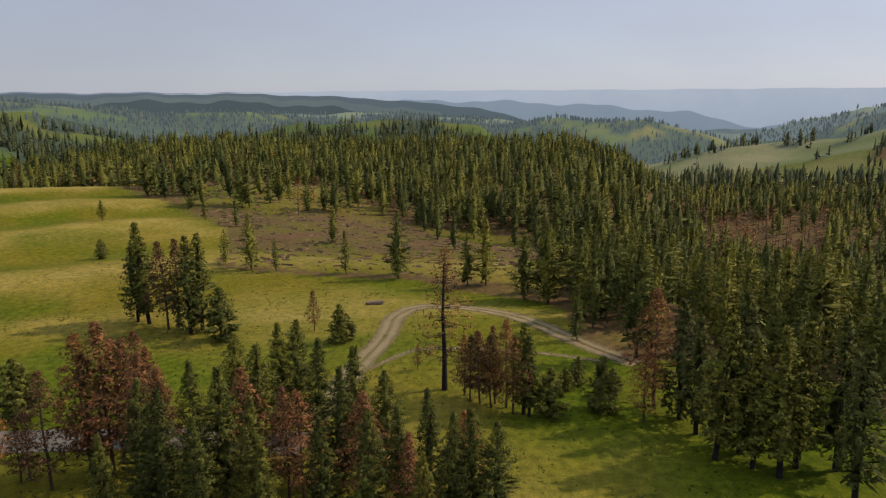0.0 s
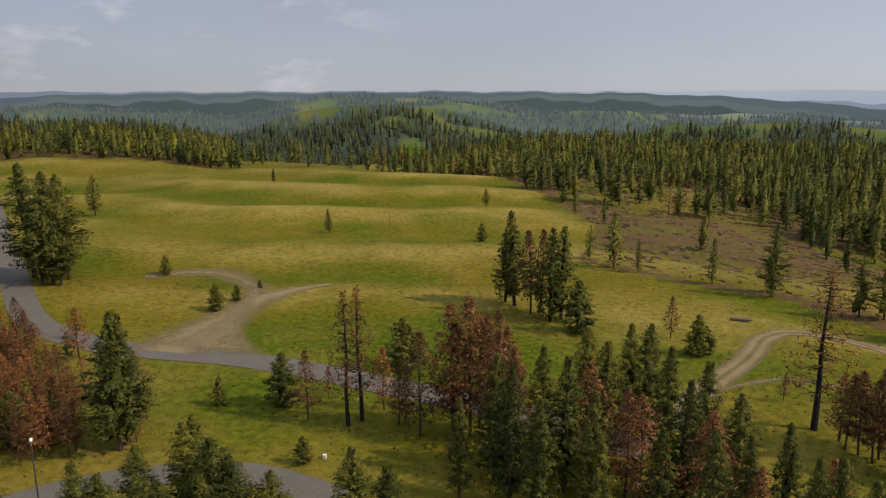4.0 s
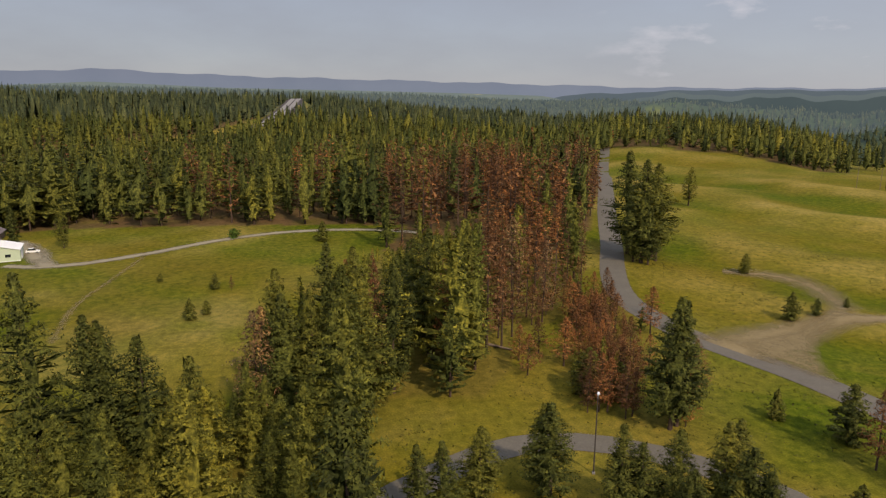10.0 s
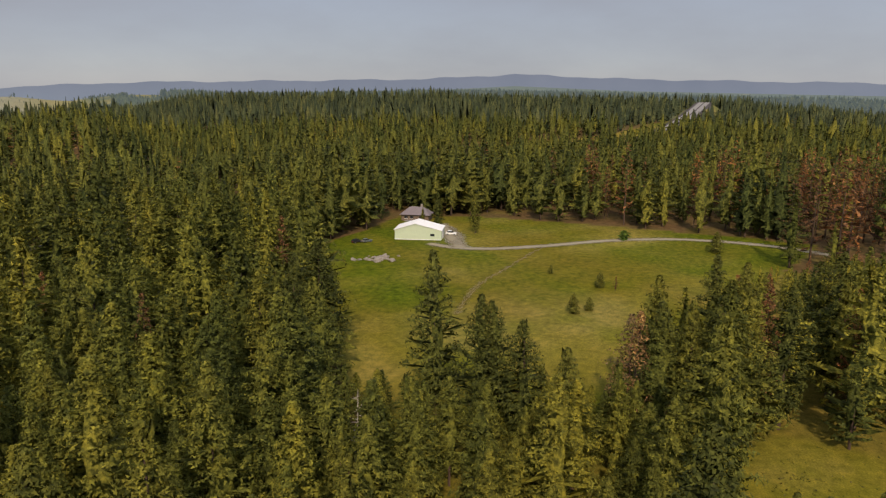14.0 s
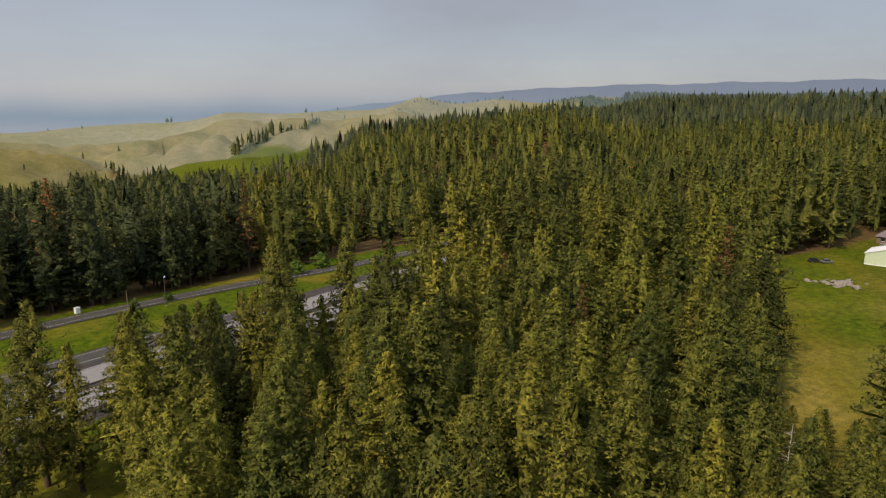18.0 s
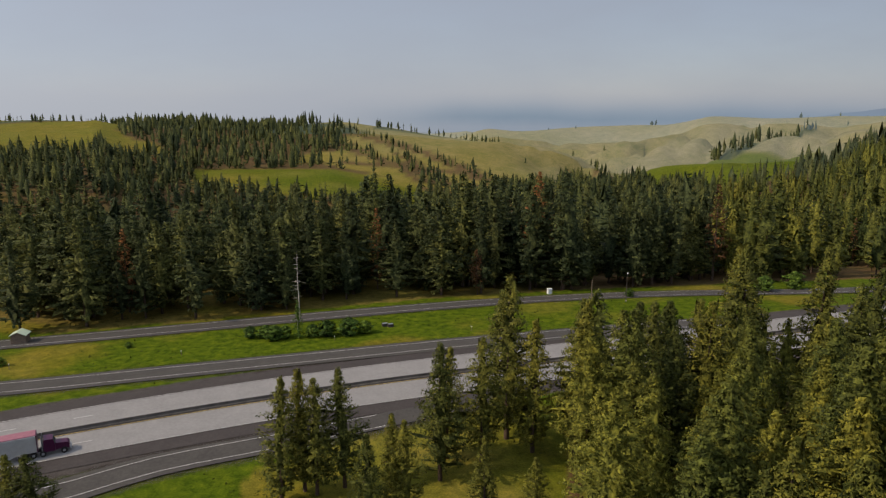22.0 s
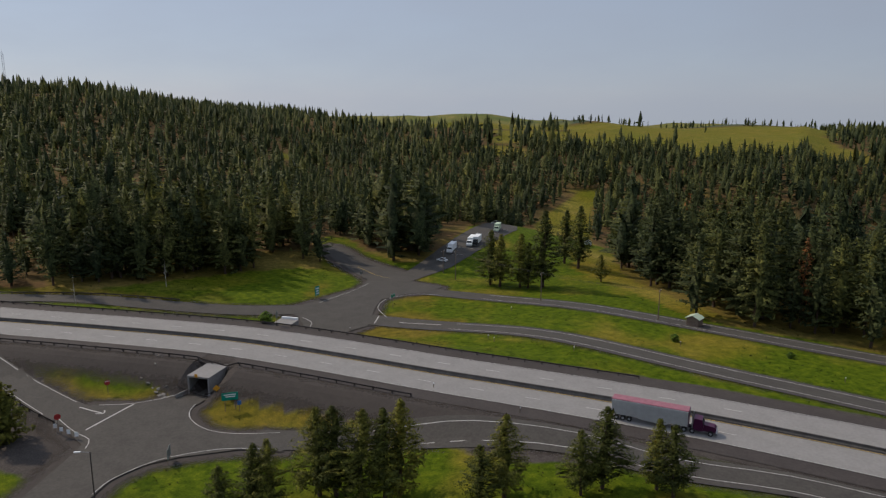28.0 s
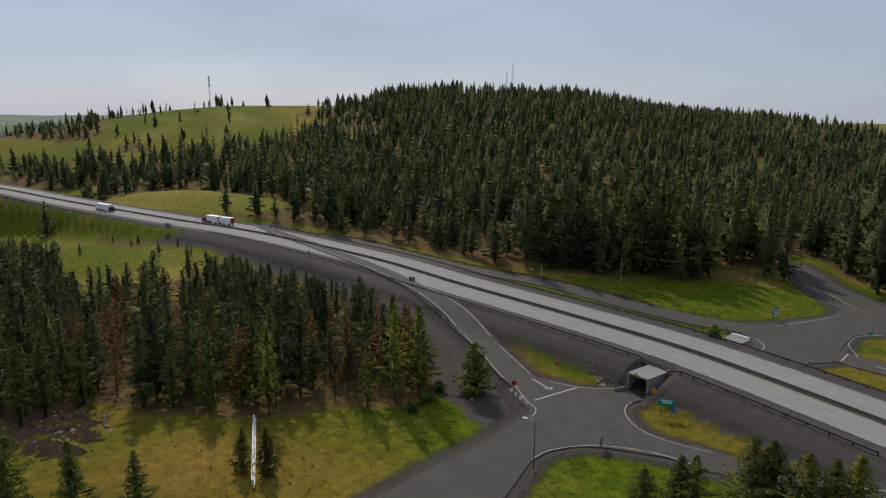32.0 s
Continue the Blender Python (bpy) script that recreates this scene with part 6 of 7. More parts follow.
# signs
def road_sign(x, y, turn, w, h, top, mat, label, posts=1, back=None, shape="board", bars=0):
    s = thing("road_sign", label, "sign", x, y, turn)
    bm = bmesh.new()
    if shape == "octagon":
        rod_mesh(bm, (-0.02, 0, top - h / 2), (0.02, 0, top - h / 2), w / 2, n=8)
    elif shape == "diamond":
        box_mesh(bm, (0.05, w, w), (0, 0, 0), 0.0, Matrix.Translation((0, 0, top - w * 0.7)) @ pose(0, 0, 0, 45, 0, 0))
    else:
        box_mesh(bm, (0.06, w, h), (0, 0, top - h / 2), 0.015)
    panel = part("panel", bm, mat, s)
    for k in range(bars):
        box_part("lettering", (0.02, w * (0.72 - 0.14 * (k % 2)), h * 0.13), (-0.05, -w * 0.04 * k, top - h * (0.26 + 0.26 * k)), M_WHITE, panel)
    for k in range(posts):
        off = 0 if posts == 1 else (k - 0.5) * w * 0.62
        rod_part("post", (0.07, off, -0.3), (0.07, off, top - 0.1), 0.06, M_WOOD, s)
    return s


road_sign(137.5, -51.3, -20, 3.4, 1.7, 4.3, M_SIGNGREEN, "green direction sign on two posts beside the underpass", 2, bars=2)
road_sign(143.2, -50.6, -20, 1.1, 1.1, 3.6, M_ORANGE, "amber diamond warning sign by the underpass", 1, shape="diamond")
road_sign(136.2, -52.8, -20, 0.8, 0.9, 2.4, M_SIGNBLUE, "small blue route marker on a post", 1)
road_sign(162.8, -33.1, 10, 1.3, 1.3, 3.3, M_REDPAINT, "red and white no-entry sign on a post", 1, shape="octagon", bars=1)
road_sign(123.5, -34.2, 62, 2.9, 2.0, 3.0, M_SIGNBACK, "grey back of a wide sign on two posts", 2)
road_sign(203.8, -107.6, 25, 2.3, 3.2, 4.4, M_SIGNGREEN, "blue-green guide sign on the grass island", 2, bars=3)
road_sign(220.6, -135.0, 25, 0.9, 1.1, 2.6, M_SIGNBACK, "back of a small sign on a post", 1)
road_sign(179.8, -121.7, 25, 2.2, 0.9, 4.6, M_SIGNGREEN, "small green street sign on the island tip", 1, bars=1)
road_sign(171.5, -78.2, 40, 0.8, 2.0, 4.0, M_SIGNBACK, "narrow sign by the far headwall", 1)
road_sign(228.9, 3.3, -20, 2.2, 1.6, 2.9, M_SIGNBACK, "exit gore sign where the slip road leaves", 2)
road_sign(272.8, 44.3, -20, 1.1, 1.2, 2.2, M_SIGNBACK, "small sign on the highway shoulder", 1)
road_sign(333.8, 120.2, -20, 3.6, 2.6, 3.6, M_SIGNBACK, "grey back of a highway sign on two posts", 2)
road_sign(148.2, -20.6, 0, 1.3, 1.3, 4.2, M_REDPAINT, "red stop sign seen by the curve boards", 1, shape="octagon")
for k, (x, y) in enumerate([(149.5, -20.2), (147.3, -20.9), (145.2, -21.8), (143.2, -22.8)]):
    road_sign(x, y, -35, 0.7, 0.9, 1.7, M_WHITE, "white and black curve marker board on the bend", 1, bars=0)
for x, y in [(132.9, -120.2), (129.8, -119.5), (96, -152), (150, -145), (60, -160), (25, -170), (-10, -178), (110, -128), (208, -62), (170, -100), (92, -92), (112, -86)]:
    m = thing("delineator", "slim roadside delineator post with a pale top", "post", x, y, 15, group="delineators")
    box_part("stake", (0.10, 0.14, 1.3), (0, 0, 0.55), M_WOOD, m)
    box_part("reflector", (0.12, 0.16, 0.25), (0, 0, 1.15), M_WHITE, m)


# lamps and poles
def street_lamp(x, y, h, turn, label):
    s = thing("street_lamp", label, "street lamp", x, y, turn)
    rod_part("pole", (0, 0, -0.3), (0, 0, h), 0.13, M_RUST, s, 0.08)
    rod_part("arm", (0, 0, h - 0.1), (1.5, 0, h + 0.1), 0.05, M_STEEL, s)
    box_part("lamp_head", (1.0, 0.36, 0.20), (1.9, 0, h + 0.08), M_WHITE, s, 0.05, "white lamp head")
    box_part("base", (0.5, 0.5, 0.4), (0, 0, 0.1), M_CONCRETE, s, 0.04)


street_lamp(-94.3, 50.4, 13.0, 150, "tall street lamp beside the loop road")
street_lamp(115.5, -20.0, 10.0, 60, "tall dark street lamp at the junction")
street_lamp(-59.3, -209.5, 8.4, 250, "street lamp beside the frontage road")


def utility_pole(x, y, h, turn, label, arms=1):
    s = thing("utility_pole", label, "utility pole", x, y, turn, group="utility poles")
    rod_part("pole", (0, 0, -0.4), (0, 0, h), 0.17, M_WOOD, s, 0.11)
    for k in range(arms):
        box_part("crossarm", (0.12, 2.2, 0.14), (0, 0, h - 0.5 - 0.9 * k), M_WOOD, s)
        for y0 in (-0.95, 0, 0.95):
            rod_part("insulator", (0, y0, h - 0.45 - 0.9 * k), (0, y0, h - 0.2 - 0.9 * k), 0.05, M_WHITE, s)


POLES = [(151.7, -159.5, 9.5, 20), (197.9, -162.0, 11.2, 20), (113.2, -167.0, 9.3, 20), (209.4, -165.2, 9.0, 20)]
for x, y, h, a in POLES:
    utility_pole(x, y, h, a, "brown wooden utility pole with a crossarm")
utility_pole(-42.6, -228.6, 9.0, 0, "grey wooden pole at the forest edge", 0)
utility_pole(-48.0, -206.8, 7.2, 0, "short grey pole beside the frontage road", 0)
for x, y, h in [(-333, 352, 13), (-345, 347, 13), (-360, 395, 14), (-180, 268, 9)]:
    utility_pole(x, y, h, 60, "thin wooden power pole in the meadow", 1)
for (xa, ya, ha, _), (xb, yb, hb, _) in ((POLES[0], POLES[1]), (POLES[0], POLES[2])):
    for off in (-0.95, 0.0, 0.95):
        za, zb = high1(xa, ya) + ha - 0.2, high1(xb, yb) + hb - 0.2
        cu = bpy.data.curves.new("power_line", "CURVE")
        cu.dimensions, cu.bevel_depth = "3D", 0.016
        sp = cu.splines.new("POLY")
        sp.points.add(12)
        for i in range(13):
            t = i / 12
            sp.points[i].co = (xa + (xb - xa) * t, ya + (yb - ya) * t + off, za + (zb - za) * t - 3.2 * t * (1 - t), 1)
        cu.materials.append(M_RUST)
        tagged(new("power_line", cu), "thin sagging power line between two poles", "cable", "power lines")


def lattice_tower(x, y, top, width, label, dishes=0):
    z0 = high1(x, y)
    s = thing("radio_tower", label, "tower", x, y, 20)
    h = top - z0
    bm = bmesh.new()
    n = int(h / 4)
    corners = [(math.cos(2.094 * k) * width, math.sin(2.094 * k) * width) for k in range(3)]
    for a, b in corners:
        rod_mesh(bm, (a, b, -1), (a, b, h), 0.14, n=4)
    part("legs", bm, M_STEEL, s)
    bm = bmesh.new()
    for i in range(n):
        for k in range(3):
            a, b = corners[k], corners[(k + 1) % 3]
            rod_mesh(bm, (*a, i * h / n), (*b, (i + 1) * h / n), 0.07, n=3)
    part("bracing", bm, M_STEEL, s)
    for k in range(dishes):
        rod_part("dish", (width + 0.3, 0, h - 1.5 - 4.5 * k), (width + 1.1, 0, h - 1.5 - 4.5 * k), 1.5, M_ROOFGREY, s, n=12)
    rod_part("antenna", (0, 0, h), (0, 0, h + 3), 0.08, M_STEEL, s)


x, y = polar(262.9, 1060)
lattice_tower(x, y, 60 + 1060 * math.tan(radians(2.95)), 1.3, "slim steel lattice mast on the wooded summit", 0)
x, y = polar(263.35, 1090)
lattice_tower(x, y, 60 + 1090 * math.tan(radians(2.4)), 0.9, "second slim steel mast on the wooded summit", 0)
x, y = polar(286.2, 1240)
lattice_tower(x, y, 60 + 1240 * math.tan(radians(1.75)), 1.0, "steel radio mast with dark dishes on the grassy hill", 4)


# sheds, barn, house
def hut(x, y, turn, w, d, h, rise, wall, roof, name, label):
    s = thing(name, label, "shed", x, y, turn)
    prism_part("wall", [(-w / 2, -0.2), (w / 2, -0.2), (w / 2, h), (0, h + rise * 0.92), (-w / 2, h)], -d / 2, d / 2, wall, s)
    for k in (-1, 1):
        prism_part("roof", [(0, h + rise), (k * (w / 2 + 0.35), h - rise * 0.16), (k * (w / 2 + 0.35), h - rise * 0.16 + 0.16), (0, h + rise + 0.16)], -d / 2 - 0.3, d / 2 + 0.3, roof, s)
    box_part("door", (1.0, 0.08, min(2.0, h - 0.2)), (-w * 0.18, -d / 2 - 0.03, min(2.0, h - 0.2) / 2), M_WOOD, s)
    return s


hut(104.5, -171.5, 10, 3.4, 3.0, 2.3, 0.8, M_WOOD, M_CREAM, "utility_shed", "small weathered wooden shed with a pale green roof")
hut(-246.3, -127.4, 60, 2.4, 2.4, 2.4, 0.5, M_WOOD, M_WHITE, "outhouse", "tiny wooden outbuilding at the forest edge")
hut(284, -338, 20, 4.5, 4.0, 2.6, 1.0, M_WHITE, M_WHITE, "white_hut", "small white hut beyond the field")

barn = thing("barn", "pale green metal barn with a white low-pitched roof", "barn", -267.5, -90.3, 100)
prism_part("wall", [(-9.6, -0.3), (9.6, -0.3), (9.6, 4.0), (1.2, 6.6), (-9.6, 4.0)], -11, 0, M_CREAM, barn)
barn.children[0].matrix_basis = pose(0, 0, 0, 0, 0, 180)
for a, b in (((-9.9, 3.9), (-1.2, 6.6)), ((-1.2, 6.6), (9.9, 3.9))):
    o = prism_part("roof", [a, b, (b[0], b[1] + 0.22), (a[0], a[1] + 0.22)], -0.4, 11.4, M_WHITE, barn, "bright white metal roof")
for k in range(-9, 10):
    zt = 4.0 + 2.6 * (1 - abs(k + 1.2) / (8.4 if k < -1.2 else 10.8))
    box_part("siding_rib", (0.07, 0.05, zt - 0.1), (k * 1.0, -0.02, zt / 2 - 0.05), M_CREAM, barn)
box_part("window", (1.7, 0.1, 1.0), (5.9, -0.06, 2.1), M_GLASS, barn)
box_part("trim", (19.3, 0.1, 0.25), (0, -0.05, 0.1), M_WHITE, barn)
box_part("sliding_door", (0.12, 3.6, 3.2), (9.66, 5.0, 1.6), M_WHITE, barn)

house = thing("house", "brown farmhouse with a grey hipped shingle roof", "house", -311, -105.5, 95)
box_part("wall", (13, 8, 3.0), (0, 0, 1.5), M_WOOD, house, 0.05)
bm = bmesh.new()
base = [bm.verts.new(p) for p in ((-7.2, -4.8, 2.9), (7.2, -4.8, 2.9), (7.2, 4.8, 2.9), (-7.2, 4.8, 2.9))]
ridge = [bm.verts.new(p) for p in ((-3.2, 0, 6.2), (3.2, 0, 6.2))]
for fv in ((base[0], base[1], ridge[1], ridge[0]), (base[2], base[3], ridge[0], ridge[1]), (base[1], base[2], ridge[1]), (base[3], base[0], ridge[0]), tuple(base[::-1])):
    bm.faces.new(fv)
part("roof", bm, M_ROOFGREY, house)
box_part("chimney", (0.9, 0.9, 2.2), (2.2, 0.8, 6.3), M_ROCK, house, 0.03)
box_part("porch", (5.0, 2.2, 0.3), (-2.0, -5.0, 0.3), M_CONCRETE, house, 0.03)
for x0 in (-4.2, -1.5, 2.8):
    w = box_part("window", (1.5, 0.12, 1.2), (x0, -4.05, 1.7), M_GLASS, house)
    box_part("frame", (1.7, 0.08, 0.12), (x0, -4.08, 1.05), M_WHITE, w)


# vehicles
def car(x, y, turn, paint, label, high_body=0.0, z=None):
    s = thing("car", label, "car", x, y, turn, z)
    hb = high_body
    prism_part("body", [(-2.2, 0.35), (2.15, 0.35), (2.25, 0.75), (1.2, 0.95 + hb * 0.3), (-2.1, 1.0 + hb * 0.4), (-2.3, 0.7)], -0.88, 0.88, paint, s)
    prism_part("cabin", [(-1.9 + 0.5 * (hb == 0), 0.98 + hb * 0.4), (0.95, 0.95 + hb * 0.3), (0.35, 1.45 + hb), (-1.4, 1.47 + hb)], -0.76, 0.76, M_GLASS, s, "dark glazed cabin")
    box_part("roof", (1.7, 1.45, 0.06), (-0.55, 0, 1.5 + hb), paint, s, 0.02)
    for y0 in (-0.6, 0.6):
        box_part("headlight", (0.06, 0.35, 0.15), (2.22, y0, 0.68), M_WHITE, s)
        box_part("tail_light", (0.06, 0.3, 0.2), (-2.27, y0, 0.75), M_REDPAINT, s)
    wheels(s, [(a, b) for a in (-1.4, 1.4) for b in (-0.82, 0.82)], 0.33, 0.22)


car(-280.5, -80.0, 100, M_WHITE, "white pickup parked beside the barn", 0.25)
car(-256.1, -112.3, 150, M_BLACK, "dark car parked under the trees", 0.1)
car(-258.2, -108.9, 150, M_SIGNBACK, "grey car parked under the trees")
car(223.4, -175.8, 20, M_WHITE, "white car entering the rest area")
car(271.4, -248.9, 70, M_SIGNBACK, "grey car parked at the end of the lot", 0.1)


def box_truck(x, y, turn, paint, label, length=9.0, z=None, cab=None):
    s = thing("lorry", label, "truck", x, y, turn, z)
    box_part("cargo_box", (length, 2.5, 2.8), (-length / 2 + 1.0, 0, 2.45), paint, s, 0.06)
    box_part("chassis", (length + 2.4, 1.0, 0.3), (-length / 2 + 2.0, 0, 0.85), M_BLACK, s)
    prism_part("cab", [(1.3, 0.6), (3.6, 0.6), (3.65, 1.5), (3.1, 2.0), (2.8, 2.75), (1.3, 2.8)], -1.15, 1.15, cab or paint, s)
    prism_part("windscreen", [(3.16, 1.98), (2.86, 2.66), (2.92, 2.68), (3.24, 2.0)], -0.98, 0.98, M_GLASS, s)
    box_part("bumper", (0.2, 2.3, 0.35), (3.72, 0, 0.62), M_STEEL, s, 0.03)
    wheels(s, [(a, b) for a in (2.6, -length + 3.2, -length + 2.0) for b in (-1.05, 1.05)], 0.5, 0.32)
    return s


box_truck(231.6, -187.0, 128, M_WHITE, "white lorry parked on the rest-area lot", 6.5)
box_truck(234.7, -200.6, 128, M_WHITE, "white lorry parked beside another on the lot", 8)
box_truck(234.5, -203.6, 128, M_WHITE, "white lorry parked with a dark nose", 8, cab=M_BLACK)
box_truck(250.6, -231.2, 128, M_CREAM, "cream camper lorry parked under trees", 5)


def at_highway(x, y, side):
    i = int(np.argmin(np.hypot(h_dense[:, 0] - x, h_dense[:, 1] - y)))
    d = h_dir[i] / np.linalg.norm(h_dir[i])
    p = h_dense[i] + np.array([-d[1], d[0]]) * side
    return p[0], p[1], math.degrees(math.atan2(d[1], d[0]))


# chip lorry with a ribbed trailer
x, y, a = at_highway(75, -116, -7.4)
rig = thing("trailer_truck", "purple tractor pulling a ribbed silver trailer", "truck", x, y, a, 0.2)
trailer = box_part("trailer", (14.0, 2.5, 2.9), (-2.6, 0, 2.55), M_ALU, rig, 0.04, "silver ribbed trailer")
for k in range(29):
    for s in (-1, 1):
        box_part("rib", (0.12, 0.07, 2.7), (-9.4 + k * 0.485, s * 1.28, 2.55), M_ALU, trailer)
box_part("tarp", (14.1, 2.4, 0.22), (-2.6, 0, 4.08), M_TARP, trailer, 0.08, "faded pink tarp")
box_part("end_frame", (0.12, 2.6, 3.0), (4.45, 0, 2.55), M_PURPLE, trailer)
prism_part("hopper", [(-5.0, 1.1), (1.5, 1.1), (0.2, 0.55), (-4.0, 0.8)], -1.1, 1.1, M_ALU, rig)
box_part("chassis", (7.0, 0.9, 0.3), (5.4, 0, 0.85), M_BLACK, rig)
prism_part("bonnet", [(7.0, 0.7), (9.2, 0.7), (9.3, 1.4), (9.0, 1.75), (7.0, 1.95)], -0.85, 0.85, M_PURPLE, rig)
prism_part("cab", [(5.3, 0.7), (7.1, 0.7), (7.1, 1.9), (6.8, 2.85), (5.4, 2.95)], -1.1, 1.1, M_PURPLE, rig, "glossy purple cab")
prism_part("windscreen", [(7.08, 1.98), (6.82, 2.72), (6.90, 2.74), (7.18, 2.0)], -0.95, 0.95, M_GLASS, rig)
for s in (-1, 1):
    rod_part("exhaust_stack", (5.15, s * 0.95, 0.8), (5.15, s * 0.95, 3.6), 0.09, M_STEEL, rig)
    box_part("headlight", (0.08, 0.3, 0.25), (9.28, s * 0.68, 1.1), M_WHITE, rig)
box_part("bumper", (0.22, 2.3, 0.4), (9.42, 0, 0.6), M_STEEL, rig, 0.04)
wheels(rig, [(b, c) for b in (8.4, 5.2, 3.8, 2.6, -6.2, -7.4, -8.6) for c in (-1.05, 1.05)], 0.5, 0.34)

x, y, a = at_highway(347, 107, 5.0)
rig = thing("trailer_truck", "red tractor pulling two short white trailers", "truck", x, y, a + 180, 0.2)
for k, x0 in enumerate((-1.5, -10.6)):
    t = box_part("trailer", (8.3, 2.5, 2.7), (x0, 0, 2.4), M_WHITE, rig, 0.06)
    box_part("end_panel", (0.14, 2.55, 2.75), (x0 - 4.2, 0, 2.4), M_REDPAINT, t)
    box_part("end_panel", (0.14, 2.55, 2.75), (x0 + 4.2, 0, 2.4), M_REDPAINT, t)
prism_part("cab", [(3.3, 0.6), (6.6, 0.6), (6.7, 1.6), (5.4, 1.9), (5.0, 2.9), (3.3, 3.0)], -1.15, 1.15, M_REDPAINT, rig)
prism_part("windscreen", [(5.42, 1.92), (5.06, 2.8), (5.14, 2.82), (5.5, 1.94)], -0.95, 0.95, M_GLASS, rig)
wheels(rig, [(b, c) for b in (5.8, 3.6, 2.4, -4.0, -7.6, -13.4) for c in (-1.05, 1.05)], 0.5, 0.34)
x, y, a = at_highway(390, 168, -5.4)
box_truck(x, y, a, M_WHITE, "white long-box lorry driving on the highway", 13, 0.2, M_BLACK)

# markings at the junctions
def mark(pts, width, lift=0.31, mat=M_PAINT, name="road_marking"):
    strip(name, pts, width * 0.75, lift, mat, label="worn white road marking", category="marking", step=1.5, across=1)


mark([(146.2, -25.0), (149.7, -30.5), (153.2, -36.0)], 0.5)
mark([(157, -30), (153.6, -36), (152.4, -43), (151.6, -46)], 0.22)
mark([(147.5, -50.5), (143.8, -45.2), (138.3, -43.2), (131.5, -44.3), (126.4, -48.2), (121.5, -55)], 0.22)
mark([(120, -20.5), (123, -24), (124.8, -30), (124.8, -35.5), (121.8, -44), (115.5, -51.5)], 0.22)
mark([(156, -21.5), (147, -23.0), (141.5, -24.6), (138, -23.2)], 0.22)
mark([(158.2, -26.4), (155.0, -28.0), (152.6, -29.4)], 0.45)
mark([(152.9, -28.2), (152.1, -29.7), (153.6, -30.2)], 0.35)
mark([(173, -114.5), (180, -116.5), (184.2, -119), (188.5, -124), (189.8, -130), (188.6, -137), (182, -143.2)], 0.22)
mark([(170.3, -108.5), (175.2, -113.3)], 0.4)
mark([(211, -132), (204.5, -121), (199, -106)], 0.22)
mark([(236, -143), (228, -142.5), (220, -142), (214, -143.5)], 0.3, mat=M_YELLOW)
mark([(165.5, -114.2), (159, -118), (154, -120.8)], 0.4)
mark([(180, -92), (184, -95), (189.5, -95)], 0.22)
for k in range(6):
    mark([(224 + k * 5.2, -188 - k * 10.0), (230 + k * 5.0, -184 - k * 10.2)], 0.2, 0.25)

# white rail fence in the lower meadow
fence = thing("rail_fence", "white painted rail fence running through the grass", "fence", 108, 28, math.degrees(math.atan2(6, 27)))
for k in range(10):
    x0 = k * 3.0
    zf = high1(108 + x0 * 0.976, 28 + x0 * 0.217) - high1(108, 28)
    box_part("post", (0.2, 0.2, 1.6), (x0, 0, 0.6 + zf), M_WHITE, fence)
    if k < 9:
        for zr, yr in ((0.40, -0.22), (0.85, 0.0), (1.3, 0.22)):
            box_part("rail", (3.0, 0.12, 0.24), (x0 + 1.5, yr, zr + zf), M_WHITE, fence)


# logs, stones, small boxes
def log_pile(x, y, turn, n, length, label):
    s = thing("log_pile", label, "logs", x, y, turn)
    for k in range(n):
        yy, zz = (k % 4 - 1.5) * 0.55 + random.uniform(-0.1, 0.1), 0.25 + 0.42 * (k // 4)
        rod_part("log", (-length / 2 + random.uniform(-0.6, 0.4), yy, zz), (length / 2 + random.uniform(-0.4, 0.8), yy + random.uniform(-0.3, 0.3), zz + random.uniform(-0.05, 0.1)), 0.26, M_WOOD, s, 0.2)


log_pile(-20.5, 201, 8, 7, 4.6, "pile of grey weathered logs on the meadow")
log_pile(-153, 55, 40, 2, 6.0, "fallen dark log lying in the grass")


def rock_mesh(seed, r):
    g = np.random.default_rng(seed)
    bm = bmesh.new()
    bmesh.ops.create_icosphere(bm, subdivisions=2, radius=r)
    for v in bm.verts:
        n = noise.noise(v.co / r * 1.3 + Vector((seed * 3.1, 0, 0)))
        v.co *= 1 + 0.45 * n
        v.co.z *= 0.6
    me = bpy.data.meshes.new("stone")
    bm.to_mesh(me)
    bm.free()
    me.materials.append(M_ROCK)
    return me


STONES = [rock_mesh(k, 1.0) for k in range(5)]


def stones(name, label, x, y, n, spread, size, seed):
    g = np.random.default_rng(seed)
    s = thing(name, label, "stones", x, y, 0)
    z0 = high1(x, y)
    for k in range(n):
        a, b = g.normal(0, spread[0]), g.normal(0, spread[1])
        o = new("stone", STONES[k % 5])
        o.parent = s
        r = size * g.uniform(0.5, 1.4)
        o.matrix_basis = pose(a, b, high1(x + a, y + b) - z0 + r * 0.15, g.uniform(0, 40), g.uniform(0, 40), g.uniform(0, 360)) @ Matrix.Diagonal((r, r, r * 0.8, 1))


